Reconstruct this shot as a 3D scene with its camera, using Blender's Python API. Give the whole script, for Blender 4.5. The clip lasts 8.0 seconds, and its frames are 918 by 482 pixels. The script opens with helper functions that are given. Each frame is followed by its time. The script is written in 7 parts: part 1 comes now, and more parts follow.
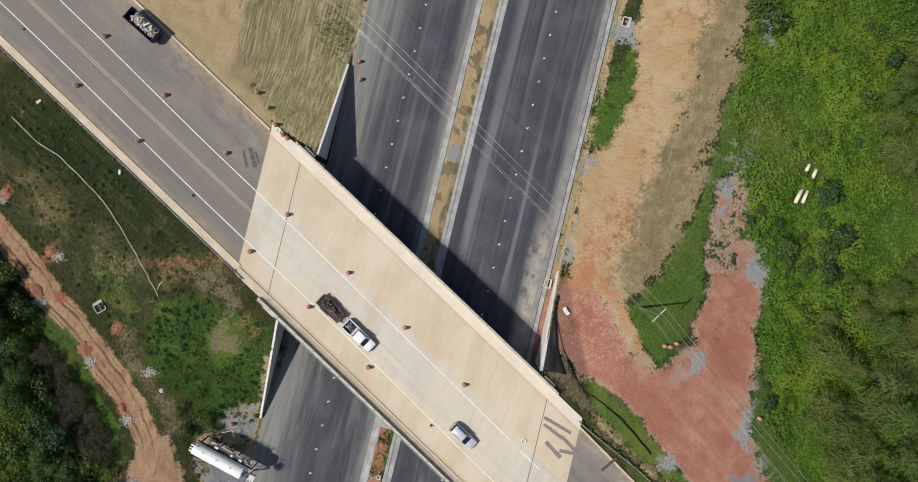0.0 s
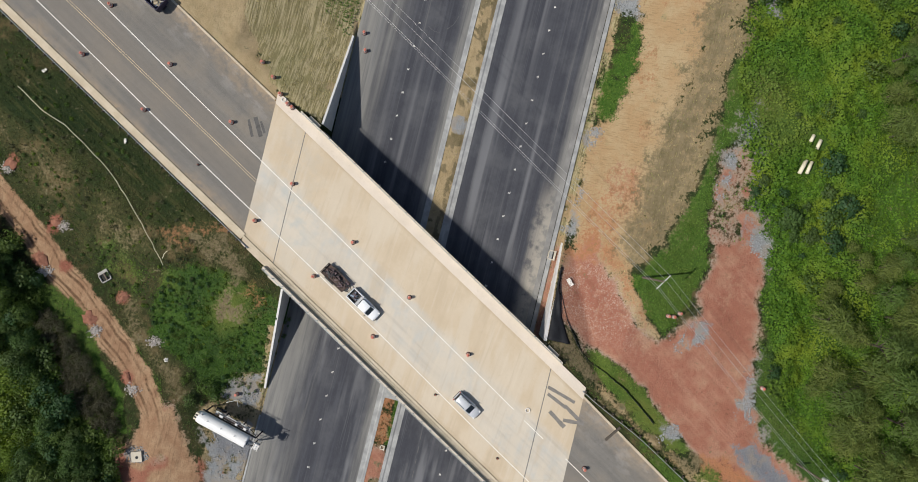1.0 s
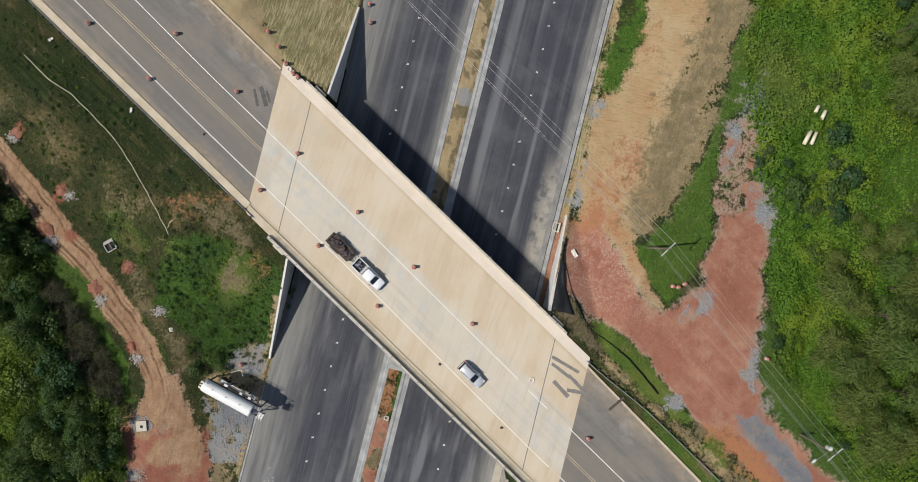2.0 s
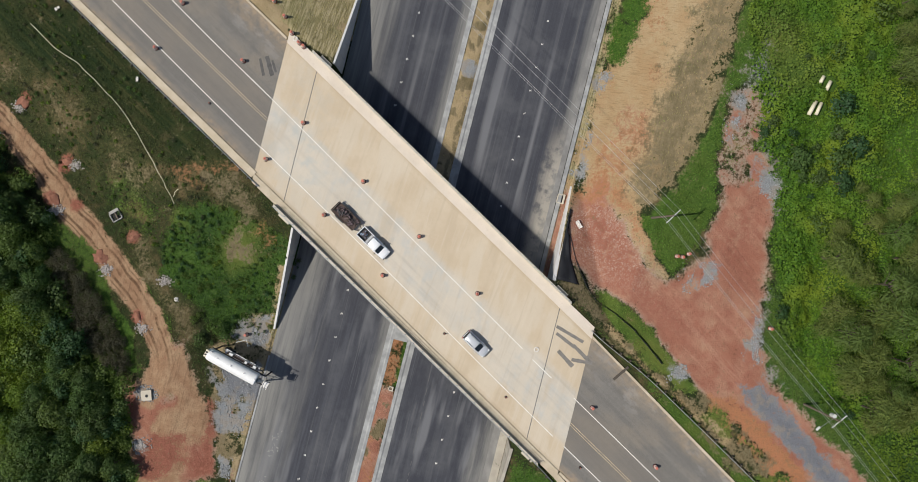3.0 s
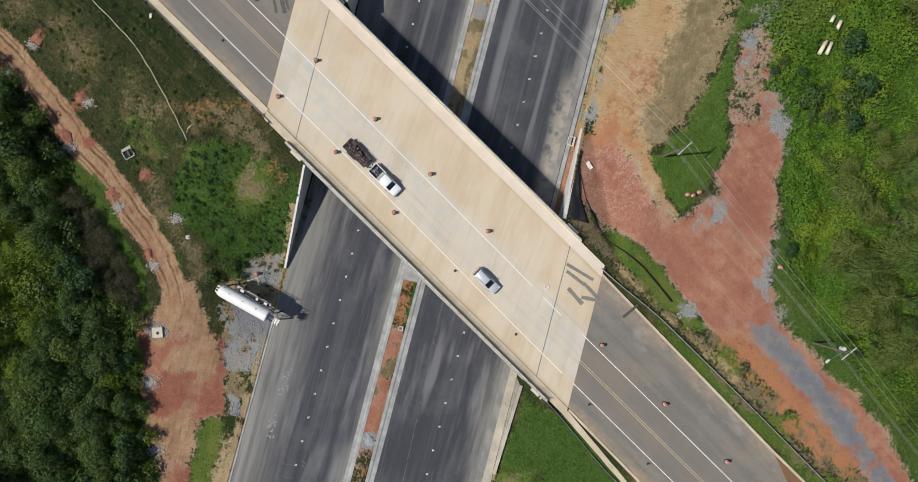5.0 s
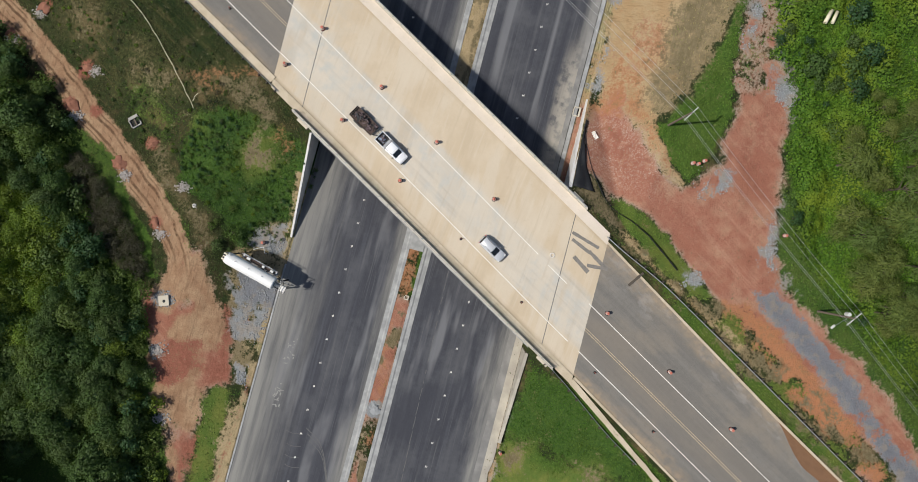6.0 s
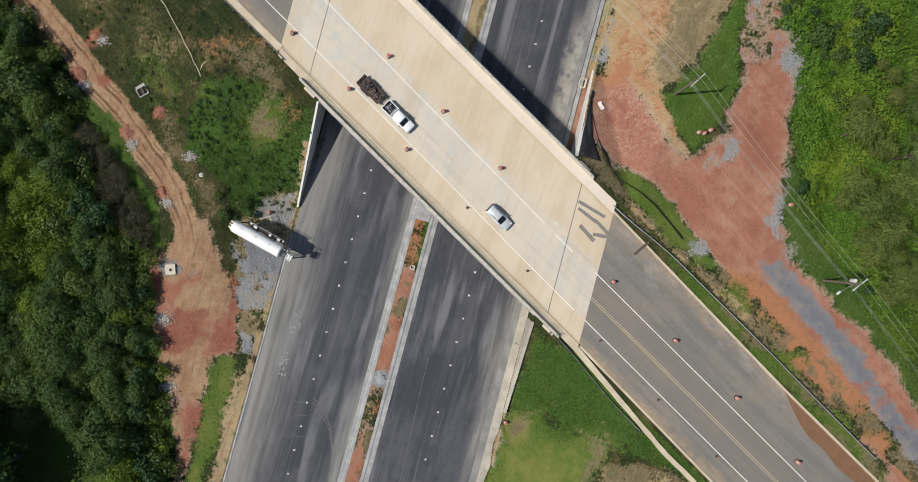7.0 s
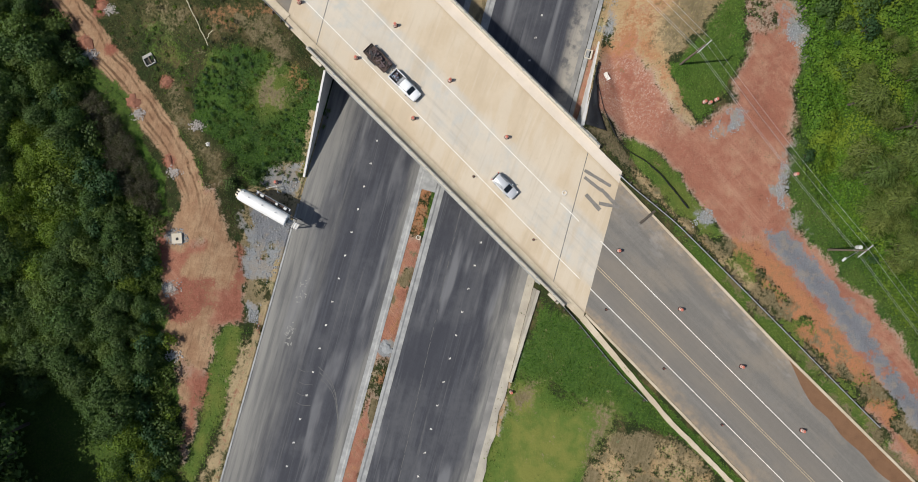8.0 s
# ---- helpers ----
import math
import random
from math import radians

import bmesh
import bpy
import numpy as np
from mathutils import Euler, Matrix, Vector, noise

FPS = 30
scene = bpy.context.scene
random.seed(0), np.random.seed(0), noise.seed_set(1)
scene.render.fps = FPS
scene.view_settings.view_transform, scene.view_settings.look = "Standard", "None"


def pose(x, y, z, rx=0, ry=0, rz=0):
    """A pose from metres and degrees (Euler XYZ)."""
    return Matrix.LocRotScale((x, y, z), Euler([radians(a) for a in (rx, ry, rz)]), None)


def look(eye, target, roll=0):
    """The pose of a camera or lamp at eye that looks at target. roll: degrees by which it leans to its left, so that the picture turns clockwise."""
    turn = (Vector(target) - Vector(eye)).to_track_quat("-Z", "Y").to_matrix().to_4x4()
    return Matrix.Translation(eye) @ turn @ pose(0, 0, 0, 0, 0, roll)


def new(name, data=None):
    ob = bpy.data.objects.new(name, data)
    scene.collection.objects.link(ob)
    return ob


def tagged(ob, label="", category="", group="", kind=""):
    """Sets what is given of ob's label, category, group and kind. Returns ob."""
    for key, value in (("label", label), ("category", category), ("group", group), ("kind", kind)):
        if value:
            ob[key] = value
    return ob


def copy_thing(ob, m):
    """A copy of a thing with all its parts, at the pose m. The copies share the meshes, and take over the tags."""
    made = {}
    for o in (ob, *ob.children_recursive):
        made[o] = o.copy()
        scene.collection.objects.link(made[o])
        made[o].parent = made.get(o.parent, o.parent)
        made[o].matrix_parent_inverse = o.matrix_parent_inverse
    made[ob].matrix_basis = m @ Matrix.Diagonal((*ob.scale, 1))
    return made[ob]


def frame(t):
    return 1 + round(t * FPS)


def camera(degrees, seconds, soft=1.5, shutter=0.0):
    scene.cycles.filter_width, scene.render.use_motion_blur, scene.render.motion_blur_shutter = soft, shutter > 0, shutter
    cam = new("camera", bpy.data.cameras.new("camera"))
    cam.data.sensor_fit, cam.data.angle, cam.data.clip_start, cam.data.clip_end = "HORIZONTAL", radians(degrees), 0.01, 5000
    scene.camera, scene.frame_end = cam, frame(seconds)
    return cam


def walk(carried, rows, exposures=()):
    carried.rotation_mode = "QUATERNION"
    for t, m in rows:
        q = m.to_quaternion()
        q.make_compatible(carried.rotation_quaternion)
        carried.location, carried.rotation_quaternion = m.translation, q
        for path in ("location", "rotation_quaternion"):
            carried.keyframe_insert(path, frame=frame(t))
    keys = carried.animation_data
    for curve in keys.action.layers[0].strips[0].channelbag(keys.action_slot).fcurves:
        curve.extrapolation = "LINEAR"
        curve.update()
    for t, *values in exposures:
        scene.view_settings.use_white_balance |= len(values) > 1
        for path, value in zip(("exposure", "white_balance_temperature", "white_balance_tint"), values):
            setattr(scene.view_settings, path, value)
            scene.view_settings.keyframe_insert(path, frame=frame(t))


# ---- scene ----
cam = camera(67.0, 8.0, 0.9)
METRES, EYE, TILT, LEAN, TURN = 40.96, 120.0, -90.0, 0.0, 0.0
ROWS = [
    (0.0, 0.0, 0.0, 0.0, 0.0, 0.0, -0.0),
    (0.5, -0.0076, -0.0032, -0.0564, 0.02, -0.06, -0.1),
    (1.0, -0.016, -0.0062, -0.113, 0.04, -0.14, -0.19),
    (1.5, -0.0243, -0.0089, -0.1705, 0.06, -0.19, -0.29),
    (3.0, -0.0505, -0.0177, -0.3489, 0.1, -0.24, -0.55),
    (3.5, -0.0607, -0.0207, -0.411, 0.09, -0.21, -0.64),
    (4.0, -0.0704, -0.0241, -0.4751, 0.1, -0.17, -0.72),
    (4.5, -0.0802, -0.0271, -0.5377, 0.11, -0.19, -0.81),
    (6.0, -0.1127, -0.0378, -0.7315, 0.1, -0.15, -1.06),
    (6.5, -0.1248, -0.0412, -0.7952, 0.08, -0.14, -1.13),
    (7.0, -0.1383, -0.0455, -0.8603, 0.05, -0.1, -1.2),
    (7.5, -0.1489, -0.0494, -0.9245, 0.06, -0.09, -1.27),
    (8.0, -0.1617, -0.0526, -0.9852, 0.02, -0.13, -1.34),
]
walk(cam, [(t, pose(0, 0, EYE, TILT, LEAN, TURN) @ pose(METRES * x, METRES * y, METRES * z, 90 + pitch, roll, yaw)) for t, x, y, z, yaw, pitch, roll in ROWS], [(0.0, 0.0), (1.5, -0.05), (3.0, -0.09), (4.5, -0.08), (6.0, -0.03), (8.0, 0.03)])

# ---- light ----
SUN_EL, SUN_ROT = 54.5, 264.0
world = bpy.data.worlds.new("world")
scene.world = world
world.use_nodes = True
wt = world.node_tree
sky = wt.nodes.new("ShaderNodeTexSky")
sky.sky_type, sky.sun_disc = "NISHITA", False
sky.sun_elevation, sky.sun_rotation = radians(SUN_EL), radians(SUN_ROT)
sky.air_density, sky.dust_density, sky.ozone_density = 1.0, 1.2, 1.0
wt.links.new(sky.outputs[0], wt.nodes["Background"].inputs[0])
wt.nodes["Background"].inputs[1].default_value = 0.085
sun = new("sun", bpy.data.lights.new("sun", "SUN"))
sun.data.energy, sun.data.angle, sun.data.color = 4.2, radians(0.53), (1.0, 0.955, 0.88)
toward = Vector((math.cos(radians(SUN_EL)) * math.sin(radians(SUN_ROT)), math.cos(radians(SUN_EL)) * math.cos(radians(SUN_ROT)), math.sin(radians(SUN_EL))))
sun.matrix_world = look(toward * 200, (0, 0, 0))

# ---- plan: the overpass runs along s, offset o; the highway along h, offset q ----
OV, HW = radians(-43.7), radians(76.3)
OVD, HWD = -43.7, 76.3


def ov_xy(s, o):
    return s * math.cos(OV) - o * math.sin(OV), s * math.sin(OV) + o * math.cos(OV)


def hw_xy(h, q):
    return h * math.cos(HW) - q * math.sin(HW), h * math.sin(HW) + q * math.cos(HW)


def to_ov(x, y):
    return x * math.cos(OV) + y * math.sin(OV), -x * math.sin(OV) + y * math.cos(OV)


def to_hw(x, y):
    return x * math.cos(HW) + y * math.sin(HW), -x * math.sin(HW) + y * math.cos(HW)


def z_ov(s):
    """Height of the overpass road along its length."""
    s = np.clip(s, -90.0, 110.0)
    return 7.1 + 0.0125 * (s + np.sqrt(s * s + 260.0))


def z_hw(h):
    """Height of the highway along its length."""
    v = np.clip(-(np.asarray(h, float) + 4.0), -140.0, 100.0)
    return 0.0235 * (v + np.sqrt(v * v + 120.0)) - 0.1


def s_at(q, o):
    """The overpass station where a line parallel to the highway crosses offset o."""
    a = -math.cos(OV) * math.sin(HW) + math.sin(OV) * math.cos(HW)
    b = math.sin(OV) * math.sin(HW) + math.cos(OV) * math.cos(HW)
    return (q - b * o) / a


def smooth(a, b, v):
    f = np.clip((v - a) / (b - a), 0.0, 1.0)
    return f * f * (3 - 2 * f)


LATTICE = np.random.default_rng(7).random((256, 256))


def field(x, y, size, seed=0):
    """Smooth value noise, 0 to 1, of the given feature size in metres."""
    u, v = np.asarray(x, float) / size + 37.3 * seed, np.asarray(y, float) / size + 91.7 * seed
    i, j = np.floor(u).astype(int), np.floor(v).astype(int)
    f, g = u - i, v - j
    f, g = f * f * (3 - 2 * f), g * g * (3 - 2 * g)
    a, b = LATTICE[i % 256, j % 256], LATTICE[(i + 1) % 256, j % 256]
    c, d = LATTICE[i % 256, (j + 1) % 256], LATTICE[(i + 1) % 256, (j + 1) % 256]
    return (a * (1 - f) + b * f) * (1 - g) + (c * (1 - f) + d * f) * g


def fractal(x, y, size, seed=0):
    return 0.55 * field(x, y, size, seed) + 0.28 * field(x, y, size / 2.3, seed + 1) + 0.17 * field(x, y, size / 5.1, seed + 2)


WALL_W, WALL_E = 25.7, -17.9


def terrain(x, y, rough=True):
    """Height of the bare ground."""
    x, y = np.asarray(x, float), np.asarray(y, float)
    s, o = to_ov(x, y)
    h, q = to_hw(x, y)
    zo, zh = z_ov(s) - 0.14, z_hw(h) - 0.1
    # west side
    north = np.minimum(zo, np.maximum(zo - np.maximum(o + 6.0, 0) * 0.42, zh + np.maximum(q - WALL_W, 0) * 0.42))
    w = smooth(26, 42, q)
    crest, toe = -29.9 * (1 - w) - 38.0 * w, -45.0 * (1 - w) - 49.5 * w
    w2 = smooth(28, 42, q)
    low = (zh + 0.12) * (1 - w2) + 3.7 * w2
    f = np.clip((o - toe) / (crest - toe), 0, 1)
    f = 0.5 * f + 0.5 * f * f * (3 - 2 * f)
    south = low + (zo - 0.1 - low) * f
    west = np.where(o > -18, north, south)
    # east side
    far = 8.3 + 0.016 * np.clip(-q - 36, 0, 90)
    near = smooth(-4, 10, o)
    top = zo * (1 - near) + far * near
    sl = 0.62 + (0.45 - 0.62) * smooth(-4, 10, h)
    north = np.minimum(top, np.maximum(zo - np.maximum(o + 6.0, 0) * 0.45, zh + np.maximum(WALL_E - q, 0) * sl))
    south = np.minimum(zo, np.maximum(zo + np.minimum(o + 29.5, 0) * 0.37, zh + np.maximum(WALL_E - q, 0) * 0.3))
    east = np.where(o > -18, north, south)
    z = np.where(q > WALL_W, west, np.where(q < WALL_E, east, zh))
    # the raised soil of the median
    med = smooth(2.9, 3.3, q) * (1 - smooth(5.5, 5.9, q))
    z = z + med * (0.16 + 0.18 * fractal(x, y, 3.0, 3))
    if rough:
        off = (np.abs(o + 17.8) > 11.6) & ((q > WALL_W + 0.6) | (q < WALL_E - 0.6))
        z = z + np.where(off, (fractal(x, y, 9.0, 5) - 0.5) * 0.5 + (field(x, y, 1.6, 9) - 0.5) * 0.16, 0.0)
    return z


def ground_z(x, y):
    return float(terrain(np.array([x]), np.array([y]))[0])


# ---- materials ----
class Nodes:
    """Short hand for one node material."""

    def __init__(self, name):
        self.mat = bpy.data.materials.new(name)
        self.mat.use_nodes = True
        self.t = self.mat.node_tree
        self.out = self.t.nodes["Principled BSDF"]

    def put(self, socket, value):
        if isinstance(value, bpy.types.NodeSocket):
            self.t.links.new(value, socket)
        elif isinstance(value, tuple) and len(value) == 3 and socket.type == "RGBA":
            socket.default_value = (*value, 1.0)
        else:
            socket.default_value = value

    def coords(self, which="Object", scale=(1, 1, 1), turn=0.0):
        c = self.t.nodes.new("ShaderNodeTexCoord")
        r = self.t.nodes.new("ShaderNodeMapping")
        r.inputs["Rotation"].default_value = (0, 0, radians(turn))
        m = self.t.nodes.new("ShaderNodeMapping")
        m.inputs["Scale"].default_value = scale
        self.t.links.new(c.outputs[which], r.inputs[0])
        self.t.links.new(r.outputs[0], m.inputs[0])
        return m.outputs[0]

    def noise(self, vec, scale, detail=4.0, rough=0.6):
        n = self.t.nodes.new("ShaderNodeTexNoise")
        self.put(n.inputs["Vector"], vec)
        n.inputs["Scale"].default_value, n.inputs["Detail"].default_value, n.inputs["Roughness"].default_value = scale, detail, rough
        return n.outputs["Fac"]

    def span(self, v, a, b, lo=0.0, hi=1.0):
        n = self.t.nodes.new("ShaderNodeMapRange")
        n.interpolation_type = "SMOOTHSTEP"
        self.put(n.inputs[0], v)
        for i, k in enumerate((a, b, lo, hi)):
            n.inputs[i + 1].default_value = k
        return n.outputs[0]

    def math(self, op, a, b=0.0, c=0.0):
        n = self.t.nodes.new("ShaderNodeMath")
        n.operation = op
        self.put(n.inputs[0], a), self.put(n.inputs[1], b), self.put(n.inputs[2], c)
        return n.outputs[0]

    def mix(self, f, a, b, kind="MIX"):
        n = self.t.nodes.new("ShaderNodeMix")
        n.data_type, n.blend_type = "RGBA", kind
        self.put(n.inputs[0], f), self.put(n.inputs[6], a), self.put(n.inputs[7], b)
        return n.outputs[2]

    def axis(self, vec, i):
        n = self.t.nodes.new("ShaderNodeSeparateXYZ")
        self.put(n.inputs[0], vec)
        return n.outputs[i]

    def channel(self, name, i):
        a = self.t.nodes.new("ShaderNodeAttribute")
        a.attribute_name = name
        n = self.t.nodes.new("ShaderNodeSeparateColor")
        self.t.links.new(a.outputs["Color"], n.inputs[0])
        return n.outputs[i]

    def random(self):
        return self.t.nodes.new("ShaderNodeObjectInfo").outputs["Random"]

    def island(self):
        return self.t.nodes.new("ShaderNodeNewGeometry").outputs["Random Per Island"]

    def bump(self, height, strength=0.3, distance=0.05):
        n = self.t.nodes.new("ShaderNodeBump")
        n.inputs["Strength"].default_value, n.inputs["Distance"].default_value = strength, distance
        self.put(n.inputs["Height"], height)
        self.t.links.new(n.outputs[0], self.out.inputs["Normal"])

    def done(self, colour, rough=0.9, metal=0.0, spec=0.3):
        self.put(self.out.inputs["Base Color"], colour)
        self.put(self.out.inputs["Roughness"], rough)
        self.put(self.out.inputs["Metallic"], metal)
        self.out.inputs["Specular IOR Level"].default_value = spec
        return self.mat


def simple(name, colour, rough=0.6, metal=0.0, vary=0.25, scale=3.0, spec=0.4):
    """A plain coated surface with some uneven dirt."""
    n = Nodes(name)
    v = n.coords()
    a, b = n.noise(v, scale, 5), n.noise(v, scale * 9, 3)
    c = n.mix(n.span(a, 0.35, 0.75, 0.0, vary), colour, tuple(k * 0.45 for k in colour))
    c = n.mix(n.span(b, 0.4, 0.8, 0.0, vary * 0.7), c, tuple(min(1, k * 1.25 + 0.02) for k in colour))
    n.bump(b, 0.1, 0.01)
    return n.done(c, rough, metal, spec)


def ground_material():
    n = Nodes("ground_soil")
    v = n.coords()
    big, mid, fine, grit = n.noise(v, 0.09, 5), n.noise(v, 0.45, 6, 0.65), n.noise(v, 2.2, 6, 0.7), n.noise(v, 9.0, 4, 0.7)
    edge = n.math("MULTIPLY_ADD", n.math("ADD", mid, fine), 0.8, -0.8)

    def mask(name, i, k=1.9):
        m = n.math("MULTIPLY_ADD", edge, k, n.channel(name, i))
        return n.span(m, 0.27, 0.73)

    patch = n.noise(v, 0.22, 6, 0.62)
    rows_q = n.noise(n.coords("Object", (4.2, 0.45, 1)), 1.0, 5, 0.65)
    east = n.span(n.axis(v, 1), -13.0, -16.0)
    rows_h = n.noise(n.coords("Object", (0.2, 4.2, 1)), 1.0, 4, 0.6)
    meadow = n.mix(n.span(mid, 0.35, 0.68), (0.017, 0.027, 0.008), (0.042, 0.038, 0.016))
    meadow = n.mix(n.span(fine, 0.42, 0.72), meadow, (0.036, 0.056, 0.017))
    meadow = n.mix(n.span(patch, 0.52, 0.68, 0, 0.75), meadow, (0.15, 0.105, 0.052))
    mown = n.noise(n.coords("Object", (0.1, 1.5, 1), OVD * -1 + HWD), 1.0, 5, 0.65)
    wild = n.mix(n.span(mown, 0.4, 0.62), (0.013, 0.026, 0.008), (0.036, 0.046, 0.014))
    meadow = n.mix(n.math("MULTIPLY", n.channel("tone", 0), 0.9), meadow, wild)
    meadow = n.mix(n.math("MULTIPLY", n.channel("tone", 1), n.span(fine, 0.3, 0.65)), meadow, n.mix(n.span(patch, 0.4, 0.62), (0.085, 0.082, 0.03), (0.125, 0.105, 0.046)))
    meadow = n.mix(n.span(mown, 0.56, 0.7, 0, 0.4), meadow, (0.16, 0.115, 0.055))
    lush = n.mix(n.span(fine, 0.35, 0.7), (0.034, 0.076, 0.012), (0.07, 0.125, 0.019))
    lush = n.mix(n.span(mid, 0.5, 0.75, 0, 0.7), lush, (0.082, 0.122, 0.022))
    lush = n.mix(n.channel("tone", 0), lush, n.mix(n.span(fine, 0.35, 0.7), (0.025, 0.055, 0.014), (0.055, 0.1, 0.02)))
    lush = n.mix(n.channel("tone", 2), lush, n.mix(n.span(patch, 0.38, 0.62), (0.085, 0.13, 0.026), (0.155, 0.165, 0.04)))
    straw = n.mix(n.span(rows_h, 0.42, 0.6), (0.24, 0.205, 0.1), (0.44, 0.37, 0.215))
    straw = n.mix(n.span(mid, 0.45, 0.8, 0, 0.5), straw, (0.2, 0.175, 0.075))
    straw = n.mix(n.span(big, 0.55, 0.7, 0, 0.4), straw, (0.16, 0.165, 0.06))
    sand = n.mix(n.span(patch, 0.35, 0.66), (0.345, 0.232, 0.122), (0.385, 0.292, 0.168))
    sand = n.mix(n.math("MULTIPLY_ADD", east, -0.75, 0.75), sand, n.mix(n.span(mid, 0.4, 0.62), (0.29, 0.23, 0.13), (0.37, 0.29, 0.172)))
    sand = n.mix(n.math("MULTIPLY", n.span(rows_q, 0.5, 0.66, 0, 0.5), n.math("MULTIPLY_ADD", east, 0.85, 0.15)), sand, (0.225, 0.15, 0.075))
    sand = n.mix(n.span(fine, 0.55, 0.8, 0, 0.5), sand, (0.43, 0.34, 0.22))
    sand = n.mix(n.span(grit, 0.6, 0.75, 0, 0.5), sand, (0.24, 0.19, 0.09))
    sand = n.mix(n.span(mid, 0.56, 0.7, 0, 0.55), sand, (0.27, 0.24, 0.12))
    clay = n.mix(n.span(mid, 0.35, 0.7), (0.3, 0.128, 0.085), (0.36, 0.188, 0.124))
    clay = n.mix(n.span(fine, 0.48, 0.75, 0, 0.6), clay, (0.24, 0.1, 0.062))
    clay = n.mix(n.span(patch, 0.5, 0.66, 0, 0.55), clay, (0.4, 0.255, 0.165))
    clay = n.mix(n.span(big, 0.47, 0.62, 0, 0.6), clay, (0.27, 0.11, 0.07))
    wheels = n.noise(n.coords("Object", (0.07, 1.3, 1), HWD + 48), 1.0, 4, 0.6)
    clay = n.mix(n.span(wheels, 0.5, 0.66, 0, 0.3), clay, (0.235, 0.1, 0.068))
    clay = n.mix(n.span(wheels, 0.34, 0.44, 0.3, 0), clay, (0.42, 0.24, 0.165))
    worn = n.math("MULTIPLY", n.span(n.channel("soil", 0), 0.45, 0.98, 1.0, 0.0), n.span(fine, 0.35, 0.6))
    clay = n.mix(worn, clay, (0.34, 0.265, 0.2))
    clay = n.mix(n.span(grit, 0.6, 0.74, 0, 0.4), clay, (0.43, 0.31, 0.235))
    scrape = n.mix(n.span(fine, 0.35, 0.68), (0.2, 0.075, 0.048), (0.3, 0.12, 0.082))
    brown = n.mix(n.span(mid, 0.35, 0.68), (0.285, 0.168, 0.098), (0.385, 0.258, 0.155))
    brown = n.mix(n.span(fine, 0.5, 0.76, 0, 0.6), brown, (0.22, 0.12, 0.07))
    gravel = n.mix(n.span(grit, 0.35, 0.7), (0.19, 0.2, 0.205), (0.31, 0.322, 0.325))
    chips = n.mix(n.span(grit, 0.35, 0.7), (0.1, 0.104, 0.118), (0.225, 0.23, 0.25))
    gravel = n.mix(n.channel("more", 1), gravel, chips)
    gravel = n.mix(n.span(n.math("MULTIPLY_ADD", n.channel("more", 1), -0.08, mid), 0.44, 0.6, 0, 0.6), gravel, (0.27, 0.225, 0.175))
    rust = n.mix(n.span(fine, 0.4, 0.7), (0.38, 0.165, 0.08), (0.3, 0.15, 0.08))
    rust = n.mix(n.span(mid, 0.5, 0.66, 0, 0.45), rust, (0.22, 0.145, 0.07))
    weed = n.mix(n.span(n.math("MULTIPLY_ADD", rows_h, 0.4, n.math("MULTIPLY", mid, 0.6)), 0.4, 0.64), (0.19, 0.15, 0.086), (0.125, 0.102, 0.052))
    weed = n.mix(n.span(fine, 0.45, 0.75, 0, 0.6), weed, (0.24, 0.194, 0.12))
    c = n.mix(mask("plants", 1), meadow, lush)
    c = n.mix(mask("plants", 0), c, straw)
    c = n.mix(mask("soil", 1), c, sand)
    c = n.mix(mask("soil", 0), c, clay)
    c = n.mix(mask("detail", 1, 1.6), c, brown)
    far = n.math("MULTIPLY", n.channel("detail", 0), 4.0)
    ridge = n.math("SINE", n.math("MULTIPLY_ADD", far, 7.5, n.math("MULTIPLY", mid, 3.2)))
    wheel = n.math("MULTIPLY", n.span(n.math("ABSOLUTE", n.math("MULTIPLY_ADD", n.math("ADD", mid, fine), 0.55, n.math("SUBTRACT", far, 1.5))), 0.1, 0.3, 1.0, 0.0), 0.95)
    rut = n.math("MAXIMUM", wheel, n.math("MULTIPLY", n.math("MULTIPLY", n.span(ridge, 0.2, 0.9), n.span(patch, 0.42, 0.58)), n.span(far, 1.7, 2.5, 0.7, 0.0)))
    c = n.mix(n.math("MULTIPLY", n.math("MULTIPLY", rut, n.channel("more", 2)), n.span(n.math("MULTIPLY_ADD", fine, 0.5, n.math("MULTIPLY", patch, 0.5)), 0.4, 0.56, 0.2, 0.95)), c, (0.1, 0.056, 0.03))
    pull = n.noise(n.coords("Object", (0.25, 2.0, 1)), 1.0, 5, 0.65)
    c = n.mix(n.math("MULTIPLY", n.channel("detail", 1), n.span(pull, 0.5, 0.68, 0, 0.6)), c, (0.17, 0.1, 0.06))
    c = n.mix(n.math("MULTIPLY", n.channel("detail", 2), n.span(n.noise(v, 3.6, 4, 0.8), 0.5, 0.6)), c, (0.46, 0.38, 0.315))
    c = n.mix(mask("more", 0, 1.6), c, scrape)
    c = n.mix(mask("extra", 0), c, rust)
    c = n.mix(mask("extra", 1), c, weed)
    c = n.mix(mask("soil", 2), c, gravel)
    c = n.mix(mask("extra", 2), c, n.mix(n.span(fine, 0.35, 0.7), (0.04, 0.075, 0.015), (0.075, 0.12, 0.02)))
